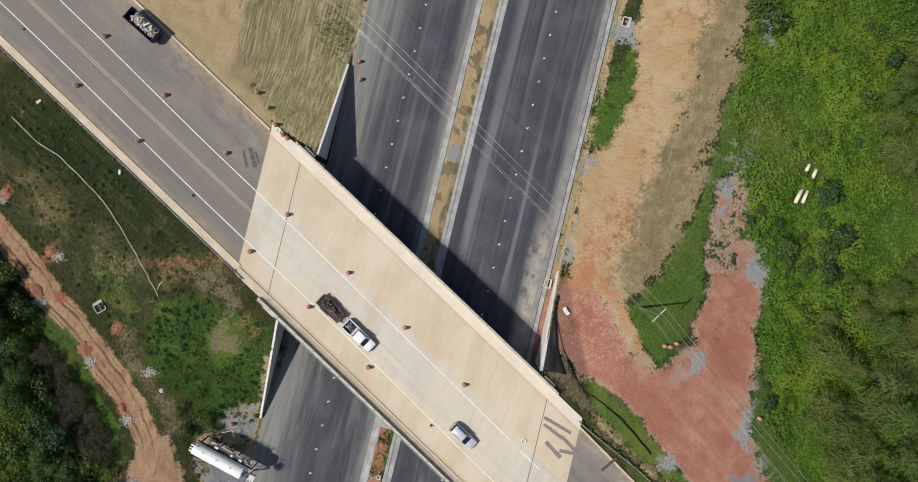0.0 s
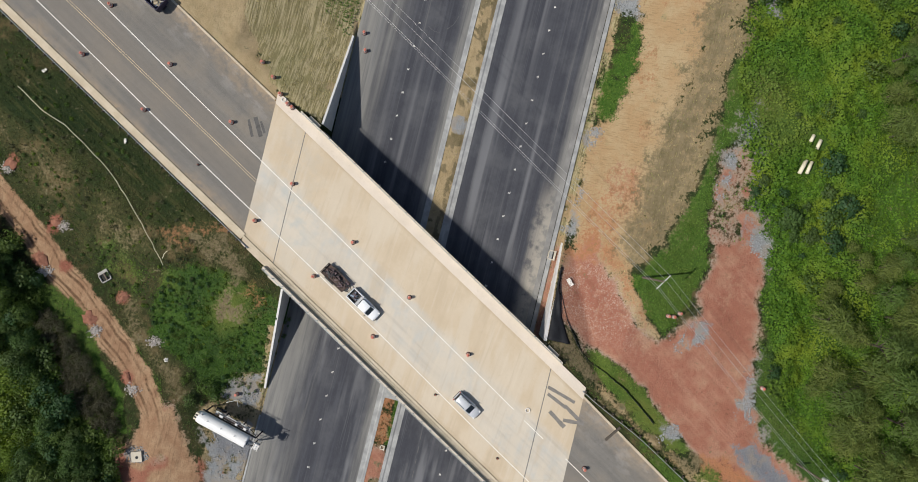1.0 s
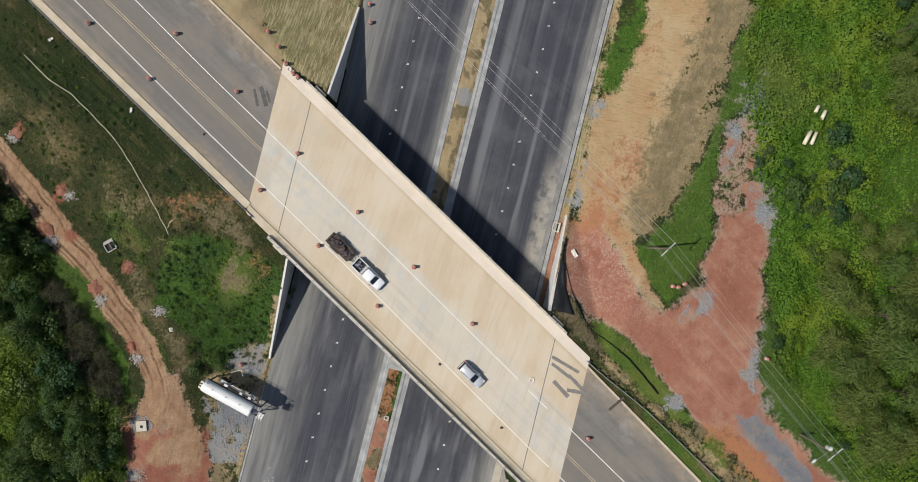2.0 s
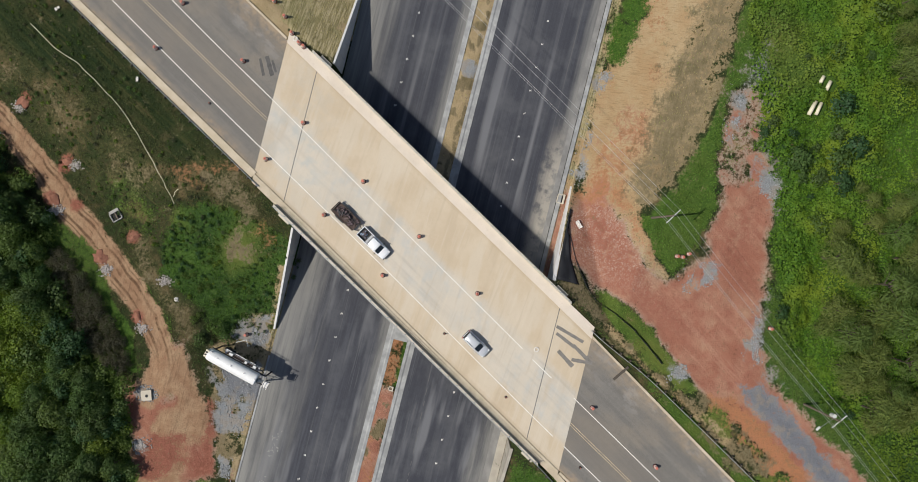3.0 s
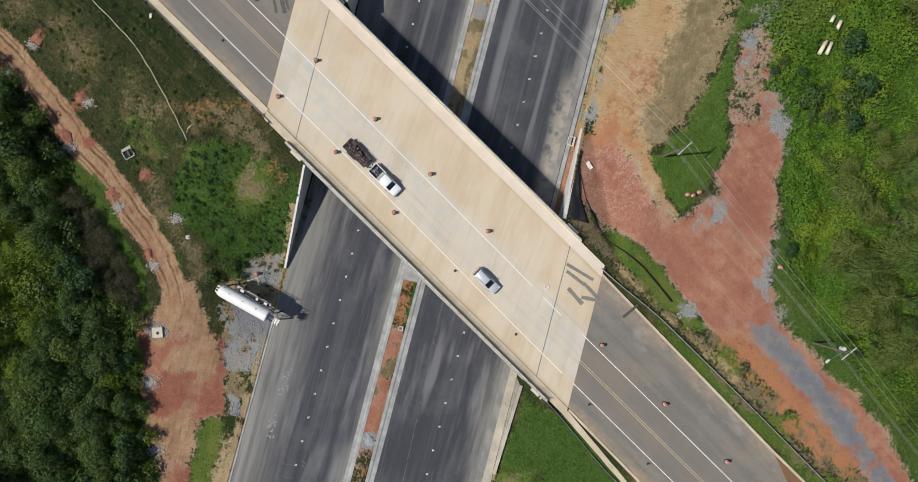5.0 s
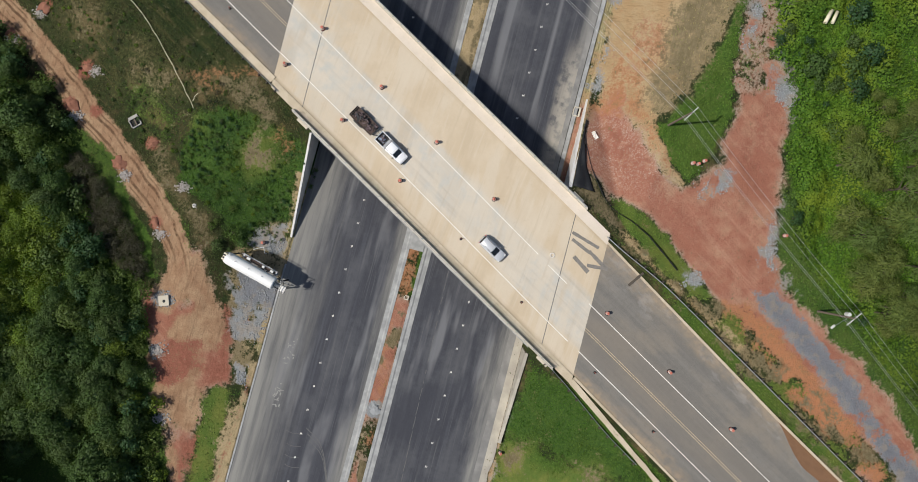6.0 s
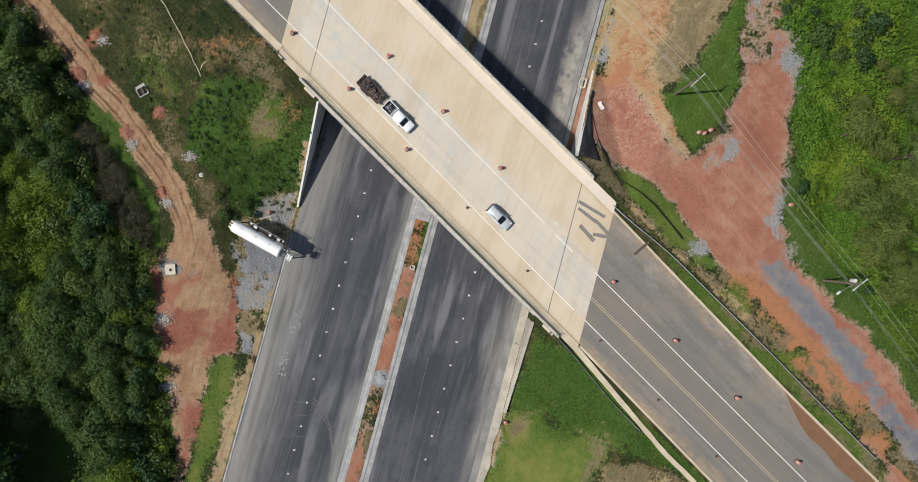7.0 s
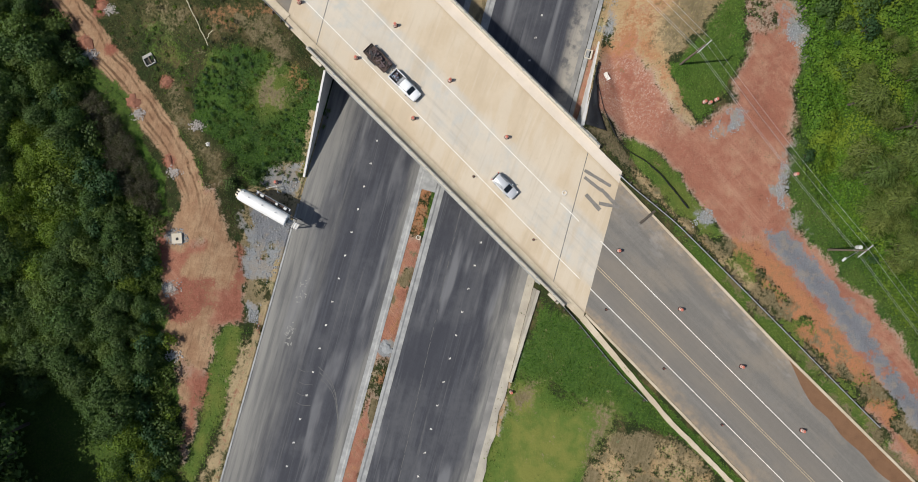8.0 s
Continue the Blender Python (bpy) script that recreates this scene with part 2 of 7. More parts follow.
    c = n.mix(n.span(grit, 0.3, 0.8, 0, 0.35), c, n.mix(1.0, c, (0.6, 0.6, 0.6), "MULTIPLY"))
    n.bump(n.math("ADD", n.math("MULTIPLY", fine, 2.0), grit), 0.55, 0.12)
    return n.done(c, 0.95, 0, 0.15)


def asphalt(name, dark, light, dust, length=0.008, tracks=0.6):
    """Rolled asphalt with streaks along local x and fine stone."""
    n = Nodes(name)
    v = n.coords()
    streak = n.noise(n.coords("Object", (length, 0.55, 1)), 1.0, 6, 0.6)
    thin = n.noise(n.coords("Object", (length * 1.3, 1.5, 1)), 1.0, 3, 0.6)
    blot, fine, grit = n.noise(v, 0.13, 5), n.noise(v, 1.3, 5, 0.65), n.noise(v, 30, 2)
    c = n.mix(n.span(streak, 0.38, 0.66), dark, light)
    c = n.mix(n.span(thin, 0.5, 0.72, 0, tracks), c, tuple(k * 1.5 for k in light))
    c = n.mix(n.span(n.math("ADD", blot, n.math("MULTIPLY", streak, 0.6)), 0.72, 1.0, 0, 0.75), c, dust)
    c = n.mix(n.span(fine, 0.42, 0.8, 0, 0.3), c, tuple(k * 0.6 for k in dark))
    c = n.mix(n.span(grit, 0.3, 0.7, 0, 0.25), c, tuple(min(1, k * 1.8) for k in light))
    n.bump(grit, 0.25, 0.01)
    return n, c


def road_material(name, dark, light, dust, edges=None, **kw):
    """Old asphalt with soil washed along both edges."""
    n, c = asphalt(name, dark, light, dust, **kw)
    wob = n.math("MULTIPLY_ADD", n.noise(n.coords("Object", (0.12, 0.4, 1)), 1.0, 5), 5.0, -2.5)
    y = n.math("ADD", n.axis(n.coords(), 1), wob)
    lanes = n.math("MULTIPLY", n.span(y, -24.4, -22.8), n.span(y, -18.2, -16.2, 1.0, 0.0))
    c = n.mix(n.math("MULTIPLY", lanes, 0.45), c, (0.188, 0.166, 0.14))
    pale = n.math("MULTIPLY", n.span(y, edges[1] - 5.5, edges[1] - 1.5), n.span(n.noise(n.coords("Object", (0.25, 0.5, 1)), 1.0, 5, 0.65), 0.52, 0.66, 0, 0.55))
    c = n.mix(pale, c, (0.3, 0.285, 0.265))
    soil = n.math("MAXIMUM", n.span(y, edges[1] - 3.4, edges[1] + 0.4), n.span(y, edges[0] - 0.8, edges[0] + 1.6, 1.0, 0.0))
    c = n.mix(n.math("MULTIPLY", soil, n.span(n.noise(n.coords(), 1.1, 5), 0.3, 0.65, 0.15, 0.85)), c, (0.33, 0.25, 0.165))
    return n.done(c, 0.88, 0, 0.25)


def highway_material(name, low, high):
    """New black asphalt, dusty towards the shoulders at local y low and high."""
    n, c = asphalt(name, (0.036, 0.038, 0.047), (0.054, 0.056, 0.065), (0.088, 0.09, 0.096), length=0.005, tracks=0.45)
    band = n.noise(n.coords("Object", (0.006, 0.36, 1)), 1.0, 3, 0.5)
    patchy = n.span(n.noise(n.coords("Object", (0.015, 0.1, 1)), 1.0, 4), 0.35, 0.6)
    c = n.mix(n.math("MULTIPLY", n.span(band, 0.52, 0.66, 0, 0.85), patchy), c, (0.16, 0.162, 0.17))
    c = n.mix(n.span(n.noise(n.coords("Object", (0.004, 3.2, 1)), 1.0, 2), 0.62, 0.7, 0, 0.4), c, (0.12, 0.12, 0.125))
    c = n.mix(n.span(n.noise(n.coords("Object", (0.012, 1.1, 1)), 1.0, 5, 0.7), 0.6, 0.72, 0, 0.4), c, (0.15, 0.148, 0.142))
    y = n.axis(n.coords(), 1)
    ragged = n.math("MULTIPLY_ADD", n.noise(n.coords("Object", (0.02, 0.3, 1)), 1.0, 5), 9.0, -4.5)
    yy = n.math("ADD", y, ragged)
    shoulder = n.math("MAXIMUM", n.span(yy, high - (9.0 if low > 0 else 2.5), high + 0.5), n.span(yy, low - 0.5, low + 3.0, 1.0, 0.0))
    fine = n.noise(n.coords("Object", (0.05, 1.2, 1)), 1.0, 5)
    c = n.mix(n.math("MULTIPLY", shoulder, n.span(fine, 0.3, 0.65, 0.4, 0.92)), c, (0.25, 0.243, 0.22))
    # spilled dust by the foot of the north-east wall
    if low < 0:
        x = n.axis(n.coords(), 0)
        spill = n.math("MULTIPLY", n.math("MULTIPLY", n.span(x, -24.0, -14.0), n.span(x, 0.0, 12.0, 1.0, 0.0)), n.span(n.math("MULTIPLY_ADD", ragged, 0.5, y), -11.2, -14.2))
        c = n.mix(n.math("MULTIPLY", spill, n.span(n.noise(n.coords(), 0.5, 5, 0.65), 0.36, 0.56, 0.15, 0.9)), c, (0.34, 0.31, 0.26))
    return n.done(c, 0.85, 0, 0.3)


def concrete(name, base, other, stain, scale=0.25):
    n = Nodes(name)
    v = n.coords()
    a, b, g = n.noise(v, scale, 6, 0.62), n.noise(v, scale * 8, 5), n.noise(v, 22, 3)
    c = n.mix(n.span(a, 0.35, 0.68), base, other)
    c = n.mix(n.span(b, 0.52, 0.8, 0, 0.5), c, stain)
    c = n.mix(n.span(g, 0.4, 0.75, 0, 0.2), c, tuple(k * 0.6 for k in base))
    n.bump(g, 0.15, 0.01)
    return n.done(c, 0.85, 0, 0.3)


def deck_material():
    """Concrete deck: greyer where traffic runs, tan on the shoulders, with faint transverse pour bands."""
    n = Nodes("deck_concrete")
    v = n.coords()
    y = n.axis(v, 1)
    a, b, g = n.noise(v, 0.16, 6, 0.6), n.noise(v, 1.6, 5, 0.65), n.noise(v, 20, 3)
    wob = n.math("MULTIPLY_ADD", n.noise(n.coords("Object", (0.03, 0.2, 1)), 1.0, 4), 3.0, -1.5)
    yy = n.math("ADD", y, wob)
    lane = n.math("MULTIPLY", n.span(yy, -24.8, -23.2), n.span(yy, -17.4, -15.6, 1.0, 0.0))
    tan = n.mix(n.span(a, 0.35, 0.7), (0.505, 0.408, 0.285), (0.56, 0.468, 0.345))
    grey = n.mix(n.span(a, 0.35, 0.7), (0.5, 0.46, 0.39), (0.56, 0.52, 0.45))
    c = n.mix(n.math("MULTIPLY", lane, 0.85), tan, grey)
    streak = n.noise(n.coords("Object", (0.035, 0.8, 1)), 1.0, 5)
    wheel = n.math("MULTIPLY", lane, n.span(streak, 0.5, 0.72, 0, 0.5))
    c = n.mix(wheel, c, (0.36, 0.325, 0.275))
    c = n.mix(n.math("MULTIPLY", lane, n.span(n.noise(v, 0.5, 5, 0.6), 0.46, 0.66, 0, 0.55)), c, (0.44, 0.445, 0.42))
    # pour bands on the skew, with brushed ends
    pour = n.noise(n.coords("Object", (0.24, 0.05, 1), -30), 1.0, 3, 0.55)
    c = n.mix(n.span(pour, 0.48, 0.58, 0, 0.5), c, (0.57, 0.498, 0.392))
    c = n.mix(n.span(pour, 0.36, 0.45, 0.4, 0), c, (0.45, 0.36, 0.25))
    brush = n.noise(n.coords("Object", (1.6, 0.09, 1), -24), 1.0, 4, 0.6)
    c = n.mix(n.span(brush, 0.54, 0.68, 0, 0.3), c, (0.59, 0.518, 0.408))
    c = n.mix(n.span(brush, 0.32, 0.44, 0.28, 0), c, (0.42, 0.345, 0.25))
    # blue-grey washings on both sides of the west joint, dirt along the kerbs
    u = n.axis(n.coords("Object", (1, 1, 1), -30), 0)
    near = n.math("MULTIPLY", n.span(u, -34.5, -29.0), n.span(u, -27.0, -20.0, 1.0, 0.0))
    wash = n.span(n.noise(v, 0.34, 5, 0.62), 0.42, 0.6)
    c = n.mix(n.math("MULTIPLY", n.math("MULTIPLY", near, wash), n.math("MULTIPLY_ADD", lane, 0.5, 0.2)), c, (0.43, 0.44, 0.41))
    dirt = n.math("MAXIMUM", n.span(y, -9.3, -8.65, 0, 0.55), n.span(y, -27.6, -26.9, 0.6, 0.0))
    c = n.mix(n.math("MULTIPLY", dirt, n.span(streak, 0.35, 0.6, 0.3, 1.0)), c, (0.36, 0.285, 0.19))
    c = n.mix(n.span(b, 0.55, 0.8, 0, 0.28), c, (0.38, 0.31, 0.22))
    c = n.mix(n.span(g, 0.45, 0.75, 0, 0.15), c, (0.33, 0.29, 0.23))
    n.bump(g, 0.15, 0.008)
    return n.done(c, 0.82, 0, 0.3)


def thin(n, mat, colour, share=0.35):
    """Lets a part of the light through a thin leaf."""
    tr = n.t.nodes.new("ShaderNodeBsdfTranslucent")
    n.put(tr.inputs[0], n.mix(1.0, colour, (1.1, 1.2, 0.6), "MULTIPLY"))
    mx = n.t.nodes.new("ShaderNodeMixShader")
    mx.inputs[0].default_value = share
    n.t.links.new(n.out.outputs[0], mx.inputs[1])
    n.t.links.new(tr.outputs[0], mx.inputs[2])
    n.t.links.new(mx.outputs[0], n.t.nodes["Material Output"].inputs[0])
    return mat


def leaf_material(name, low, high, odd):
    n = Nodes(name)
    r, i = n.random(), n.island()
    c = n.mix(i, low, high)
    c = n.mix(n.span(r, 0.0, 1.0, 0.0, 0.55), c, odd)
    c = n.mix(n.span(n.noise(n.coords("Generated"), 3.5, 3), 0.4, 0.7, 0, 0.4), c, tuple(k * 0.55 for k in low))
    return thin(n, n.done(c, 0.6, 0, 0.25), c)


def patch_leaves(name, low, high, odd, size):
    """Leaves of one wide carpet: tint by leaf and by patches of the plan."""
    n = Nodes(name)
    v = n.coords()
    c = n.mix(n.island(), low, high)
    c = n.mix(n.span(n.noise(v, size, 4), 0.42, 0.66, 0, 0.8), c, odd)
    c = n.mix(n.span(n.noise(v, size * 3.1, 5), 0.5, 0.7, 0, 0.7), c, low)
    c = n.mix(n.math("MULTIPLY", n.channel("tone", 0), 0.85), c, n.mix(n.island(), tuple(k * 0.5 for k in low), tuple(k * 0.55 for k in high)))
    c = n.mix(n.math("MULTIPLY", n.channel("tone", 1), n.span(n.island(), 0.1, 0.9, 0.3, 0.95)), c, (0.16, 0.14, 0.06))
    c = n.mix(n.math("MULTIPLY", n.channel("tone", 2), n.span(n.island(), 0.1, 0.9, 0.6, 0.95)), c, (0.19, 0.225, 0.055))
    return thin(n, n.done(c, 0.65, 0, 0.2), c)


M_GROUND = ground_material()
M_HW_W = highway_material("highway_asphalt_west", 6.2, 25.0)
M_HW_E = highway_material("highway_asphalt_east", -15.0, 5.5)
M_ROAD = road_material("overpass_asphalt", (0.136, 0.128, 0.115), (0.166, 0.156, 0.14), (0.21, 0.18, 0.142), length=0.03, tracks=0.2, edges=(-27.3, -8.5))
M_DECK = deck_material()
M_CONC = concrete("pale_concrete", (0.5, 0.45, 0.36), (0.56, 0.51, 0.42), (0.33, 0.28, 0.2))
M_KERB = concrete("kerb_concrete", (0.26, 0.263, 0.258), (0.38, 0.382, 0.37), (0.18, 0.165, 0.14), 0.6)
M_DUSTY = concrete("dusty_concrete", (0.34, 0.31, 0.26), (0.48, 0.44, 0.36), (0.22, 0.2, 0.17), 0.3)
M_WALK = concrete("walk_concrete", (0.46, 0.385, 0.275), (0.56, 0.48, 0.36), (0.3, 0.215, 0.125), 0.4)
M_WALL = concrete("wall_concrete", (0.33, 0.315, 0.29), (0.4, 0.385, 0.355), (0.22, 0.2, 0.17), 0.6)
M_WHITE = simple("white_road_paint", (0.76, 0.735, 0.67), 0.7, 0, 0.3, 1.5)
M_YELLOW = simple("yellow_road_paint", (0.46, 0.37, 0.24), 0.7, 0, 0.5, 1.5)
M_STEEL = simple("galvanised_steel", (0.34, 0.35, 0.36), 0.5, 0.7, 0.4, 2.0)
M_RAIL = simple("dull_grey_rail", (0.3, 0.315, 0.32), 0.5, 0.5, 0.4, 2.0)
M_POST = simple("dark_timber_post", (0.085, 0.07, 0.055), 0.9, 0, 0.4, 6.0)
M_BLACK = simple("black_rubber", (0.02, 0.02, 0.022), 0.8, 0, 0.3, 6.0)
M_ORANGE = simple("faded_orange_plastic", (0.52, 0.17, 0.12), 0.6, 0, 0.3, 5.0)
M_BAND = simple("white_reflective_band", (0.72, 0.68, 0.62), 0.5, 0, 0.3, 5.0)
M_CARWHITE = simple("white_car_paint", (0.78, 0.79, 0.8), 0.25, 0, 0.06, 2.0, 0.5)
M_SILVER = simple("silver_car_paint", (0.6, 0.615, 0.63), 0.28, 0.25, 0.06, 2.0, 0.5)
M_DARKCAR = simple("dark_blue_car_paint", (0.03, 0.035, 0.045), 0.25, 0.2, 0.1, 2.0, 0.5)
M_GLASS = simple("dark_car_glass", (0.012, 0.015, 0.018), 0.08, 0, 0.05, 2.0, 0.6)
M_TRIM = simple("black_trim", (0.025, 0.025, 0.027), 0.6, 0, 0.2, 4.0)
M_NAVY = simple("navy_steel", (0.028, 0.025, 0.06), 0.5, 0.2, 0.4, 2.0)
M_RUST = simple("rusty_steel", (0.1, 0.07, 0.058), 0.85, 0.2, 0.6, 4.0)
M_TANK = simple("white_tank_paint", (0.76, 0.76, 0.74), 0.4, 0, 0.18, 0.8, 0.5)
M_CREAM = simple("cream_paint", (0.68, 0.62, 0.46), 0.5, 0, 0.3, 2.0)
M_RED = simple("red_lamp", (0.5, 0.03, 0.02), 0.4, 0, 0.1, 4.0)
M_LAMP = simple("clear_lamp", (0.7, 0.7, 0.68), 0.2, 0, 0.1, 4.0)
M_WOOD = simple("weathered_pole_wood", (0.16, 0.125, 0.095), 0.9, 0, 0.5, 3.0)
M_ARM = simple("pale_crossarm", (0.55, 0.56, 0.54), 0.7, 0, 0.3, 3.0)
M_WIRE = simple("aluminium_wire", (0.55, 0.55, 0.54), 0.4, 0.6, 0.2, 1.0)
M_PIPE = simple("pale_plastic_pipe", (0.68, 0.63, 0.46), 0.5, 0, 0.25, 1.0)
M_RUBBLE = simple("pinkish_grey_rubble", (0.4, 0.365, 0.335), 0.9, 0, 0.4, 2.5)
M_STONE = simple("blue_grey_stone", (0.285, 0.295, 0.298), 0.9, 0, 0.4, 2.5)
M_CLAYPILE = simple("red_clay_heap", (0.26, 0.12, 0.08), 0.95, 0, 0.5, 1.6, 0.1)
M_LUMBER = simple("broken_pale_lumber", (0.5, 0.42, 0.29), 0.9, 0, 0.5, 4.0)
M_BLUE = simple("pale_blue_plastic", (0.3, 0.38, 0.5), 0.5, 0, 0.3, 3.0)
M_SCRAP = simple("brown_scrap", (0.15, 0.11, 0.115), 0.8, 0.2, 0.6, 5.0)
M_TARP = simple("black_plastic_sheet", (0.014, 0.015, 0.018), 0.7, 0, 0.4, 1.2, 0.3)
M_JOINT = simple("dark_joint_steel", (0.14, 0.14, 0.135), 0.7, 0.2, 0.5, 2.0)
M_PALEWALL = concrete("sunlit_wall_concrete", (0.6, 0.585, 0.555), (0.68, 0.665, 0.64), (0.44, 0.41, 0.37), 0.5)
M_ROSE = concrete("rose_walk_concrete", (0.6, 0.525, 0.43), (0.66, 0.58, 0.485), (0.46, 0.38, 0.29), 0.3)
M_GUTTER = concrete("dusty_gutter", (0.19, 0.185, 0.175), (0.27, 0.262, 0.245), (0.13, 0.128, 0.125), 0.4)
M_STRIP = simple("dark_strip_surface", (0.2, 0.185, 0.165), 0.85, 0, 0.6, 2.0)
M_OLDTAR = simple("old_tar", (0.1, 0.096, 0.09), 0.85, 0, 0.6, 2.0)
M_SPLASH = simple("pale_mortar", (0.27, 0.265, 0.245), 0.9, 0, 0.6, 2.0)
M_SCUFF = simple("scuffed_asphalt", (0.125, 0.124, 0.12), 0.9, 0, 0.6, 2.0)
M_MUD = simple("wet_red_mud", (0.185, 0.1, 0.052), 0.45, 0, 0.4, 0.6, 0.4)
M_BARK = simple("bark", (0.1, 0.08, 0.06), 0.95, 0, 0.5, 5.0)
M_LEAF = [
    leaf_material("leaf_dark", (0.05, 0.096, 0.027), (0.106, 0.182, 0.047), (0.09, 0.125, 0.04)),
    leaf_material("leaf_mid", (0.062, 0.118, 0.025), (0.142, 0.222, 0.046), (0.12, 0.155, 0.04)),
    leaf_material("leaf_bright", (0.085, 0.15, 0.018), (0.19, 0.28, 0.035), (0.17, 0.21, 0.03)),
    leaf_material("leaf_grey", (0.06, 0.066, 0.04), (0.125, 0.125, 0.08), (0.12, 0.1, 0.066)),
    leaf_material("leaf_olive", (0.085, 0.128, 0.03), (0.185, 0.24, 0.055), (0.18, 0.195, 0.05)),
    leaf_material("leaf_teal", (0.026, 0.07, 0.028), (0.06, 0.13, 0.046), (0.05, 0.1, 0.035)),
]
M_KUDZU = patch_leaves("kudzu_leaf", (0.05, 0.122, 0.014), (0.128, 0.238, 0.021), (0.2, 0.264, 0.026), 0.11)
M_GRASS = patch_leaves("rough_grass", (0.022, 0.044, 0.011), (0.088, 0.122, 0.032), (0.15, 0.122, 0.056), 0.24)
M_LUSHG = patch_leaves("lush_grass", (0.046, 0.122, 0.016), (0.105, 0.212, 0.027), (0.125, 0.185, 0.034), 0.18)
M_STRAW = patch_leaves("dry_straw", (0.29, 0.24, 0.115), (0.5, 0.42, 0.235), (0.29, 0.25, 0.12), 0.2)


# ---- building helpers ----
def thing(name, m=None, label="", category="", group="", kind=""):
    ob = new(name)
    ob.empty_display_size = 0.3
    if m is not None:
        ob.matrix_basis = m
    return tagged(ob, label, category, group, kind)


def finish(name, bm, material, flat=True):
    me = bpy.data.meshes.new(name)
    bm.normal_update()
    bm.to_mesh(me)
    bm.free()
    me.materials.append(material)
    if not flat:
        for p in me.polygons:
            p.use_smooth = True
    return me


def part(name, bm, material, parent, label="", flat=True):
    ob = new(name, finish(name, bm, material, flat))
    ob.parent = parent
    return tagged(ob, label)


def solo(name, bm, material, m=None, label="", category="", group="", kind="", flat=True):
    ob = new(name, finish(name, bm, material, flat))
    if m is not None:
        ob.matrix_basis = m
    return tagged(ob, label, category, group, kind)


def box(bm, c, size, turn=0.0, bevel=0.0, m=None):
    r = bmesh.ops.create_cube(bm, size=1.0)["verts"]
    mat = Matrix.Translation(c) @ Matrix.Rotation(radians(turn), 4, "Z") @ (m or Matrix()) @ Matrix.Diagonal((*size, 1))
    bmesh.ops.transform(bm, matrix=mat, verts=r)
    if bevel:
        es = {e for v in r for e in v.link_edges}
        bmesh.ops.bevel(bm, geom=list(es), offset=bevel, segments=1, affect="EDGES")
    return bm


def tube(bm, a, b, r1, r2=None, n=8, caps=True):
    a, b = Vector(a), Vector(b)
    m = Matrix.Translation((a + b) / 2) @ (b - a).to_track_quat("Z", "Y").to_matrix().to_4x4()
    bmesh.ops.create_cone(bm, cap_ends=caps, segments=n, radius1=r1, radius2=r1 if r2 is None else r2, depth=(b - a).length, matrix=m)
    return bm


def fresh():
    return bmesh.new()


def strip(bm, us, lo, hi, height, thick=0.25, across=1):
    """A slab along local x: lo(u), hi(u) bound it across, height(u, v) is its top."""
    rows = []
    for u in us:
        a, b = lo(u), hi(u)
        vs = [a + (b - a) * i / across for i in range(across + 1)]
        top = [bm.verts.new((u, v, height(u, v))) for v in vs]
        bot = [bm.verts.new((u, v, height(u, v) - thick)) for v in vs]
        rows.append((top, bot))
    for (t0, b0), (t1, b1) in zip(rows, rows[1:]):
        for i in range(across):
            bm.faces.new((t0[i], t1[i], t1[i + 1], t0[i + 1]))
            bm.faces.new((b0[i], b0[i + 1], b1[i + 1], b1[i]))
        bm.faces.new((t0[0], b0[0], b1[0], t1[0]))
        bm.faces.new((t0[-1], t1[-1], b1[-1], b0[-1]))
    for t, b in (rows[0], rows[-1]):
        bm.faces.new(t + b[::-1])
    bmesh.ops.recalc_face_normals(bm, faces=bm.faces)
    return bm


def steps(a, b, d):
    k = max(1, int(round(abs(b - a) / d)))
    return [a + (b - a) * i / k for i in range(k + 1)]


R_OV, R_HW = pose(0, 0, 0, 0, 0, OVD), pose(0, 0, 0, 0, 0, HWD)
zo = lambda s, o=0: float(z_ov(s))
zh = lambda h, q=0: float(z_hw(h))


# ---- the ground ----
WARP = {}


def warp(x, y):
    """Uneven shifts that give outlines their ragged edge."""
    key = (x.shape, float(x.flat[0]), float(y.flat[0]))
    if key not in WARP:
        WARP[key] = (fractal(x, y, 5.0, 21) - 0.5, fractal(x, y, 5.0, 31) - 0.5, (field(x, y, 1.1, 23) - 0.5) * 0.9, (field(x, y, 1.1, 33) - 0.5) * 0.9)
    return WARP[key]


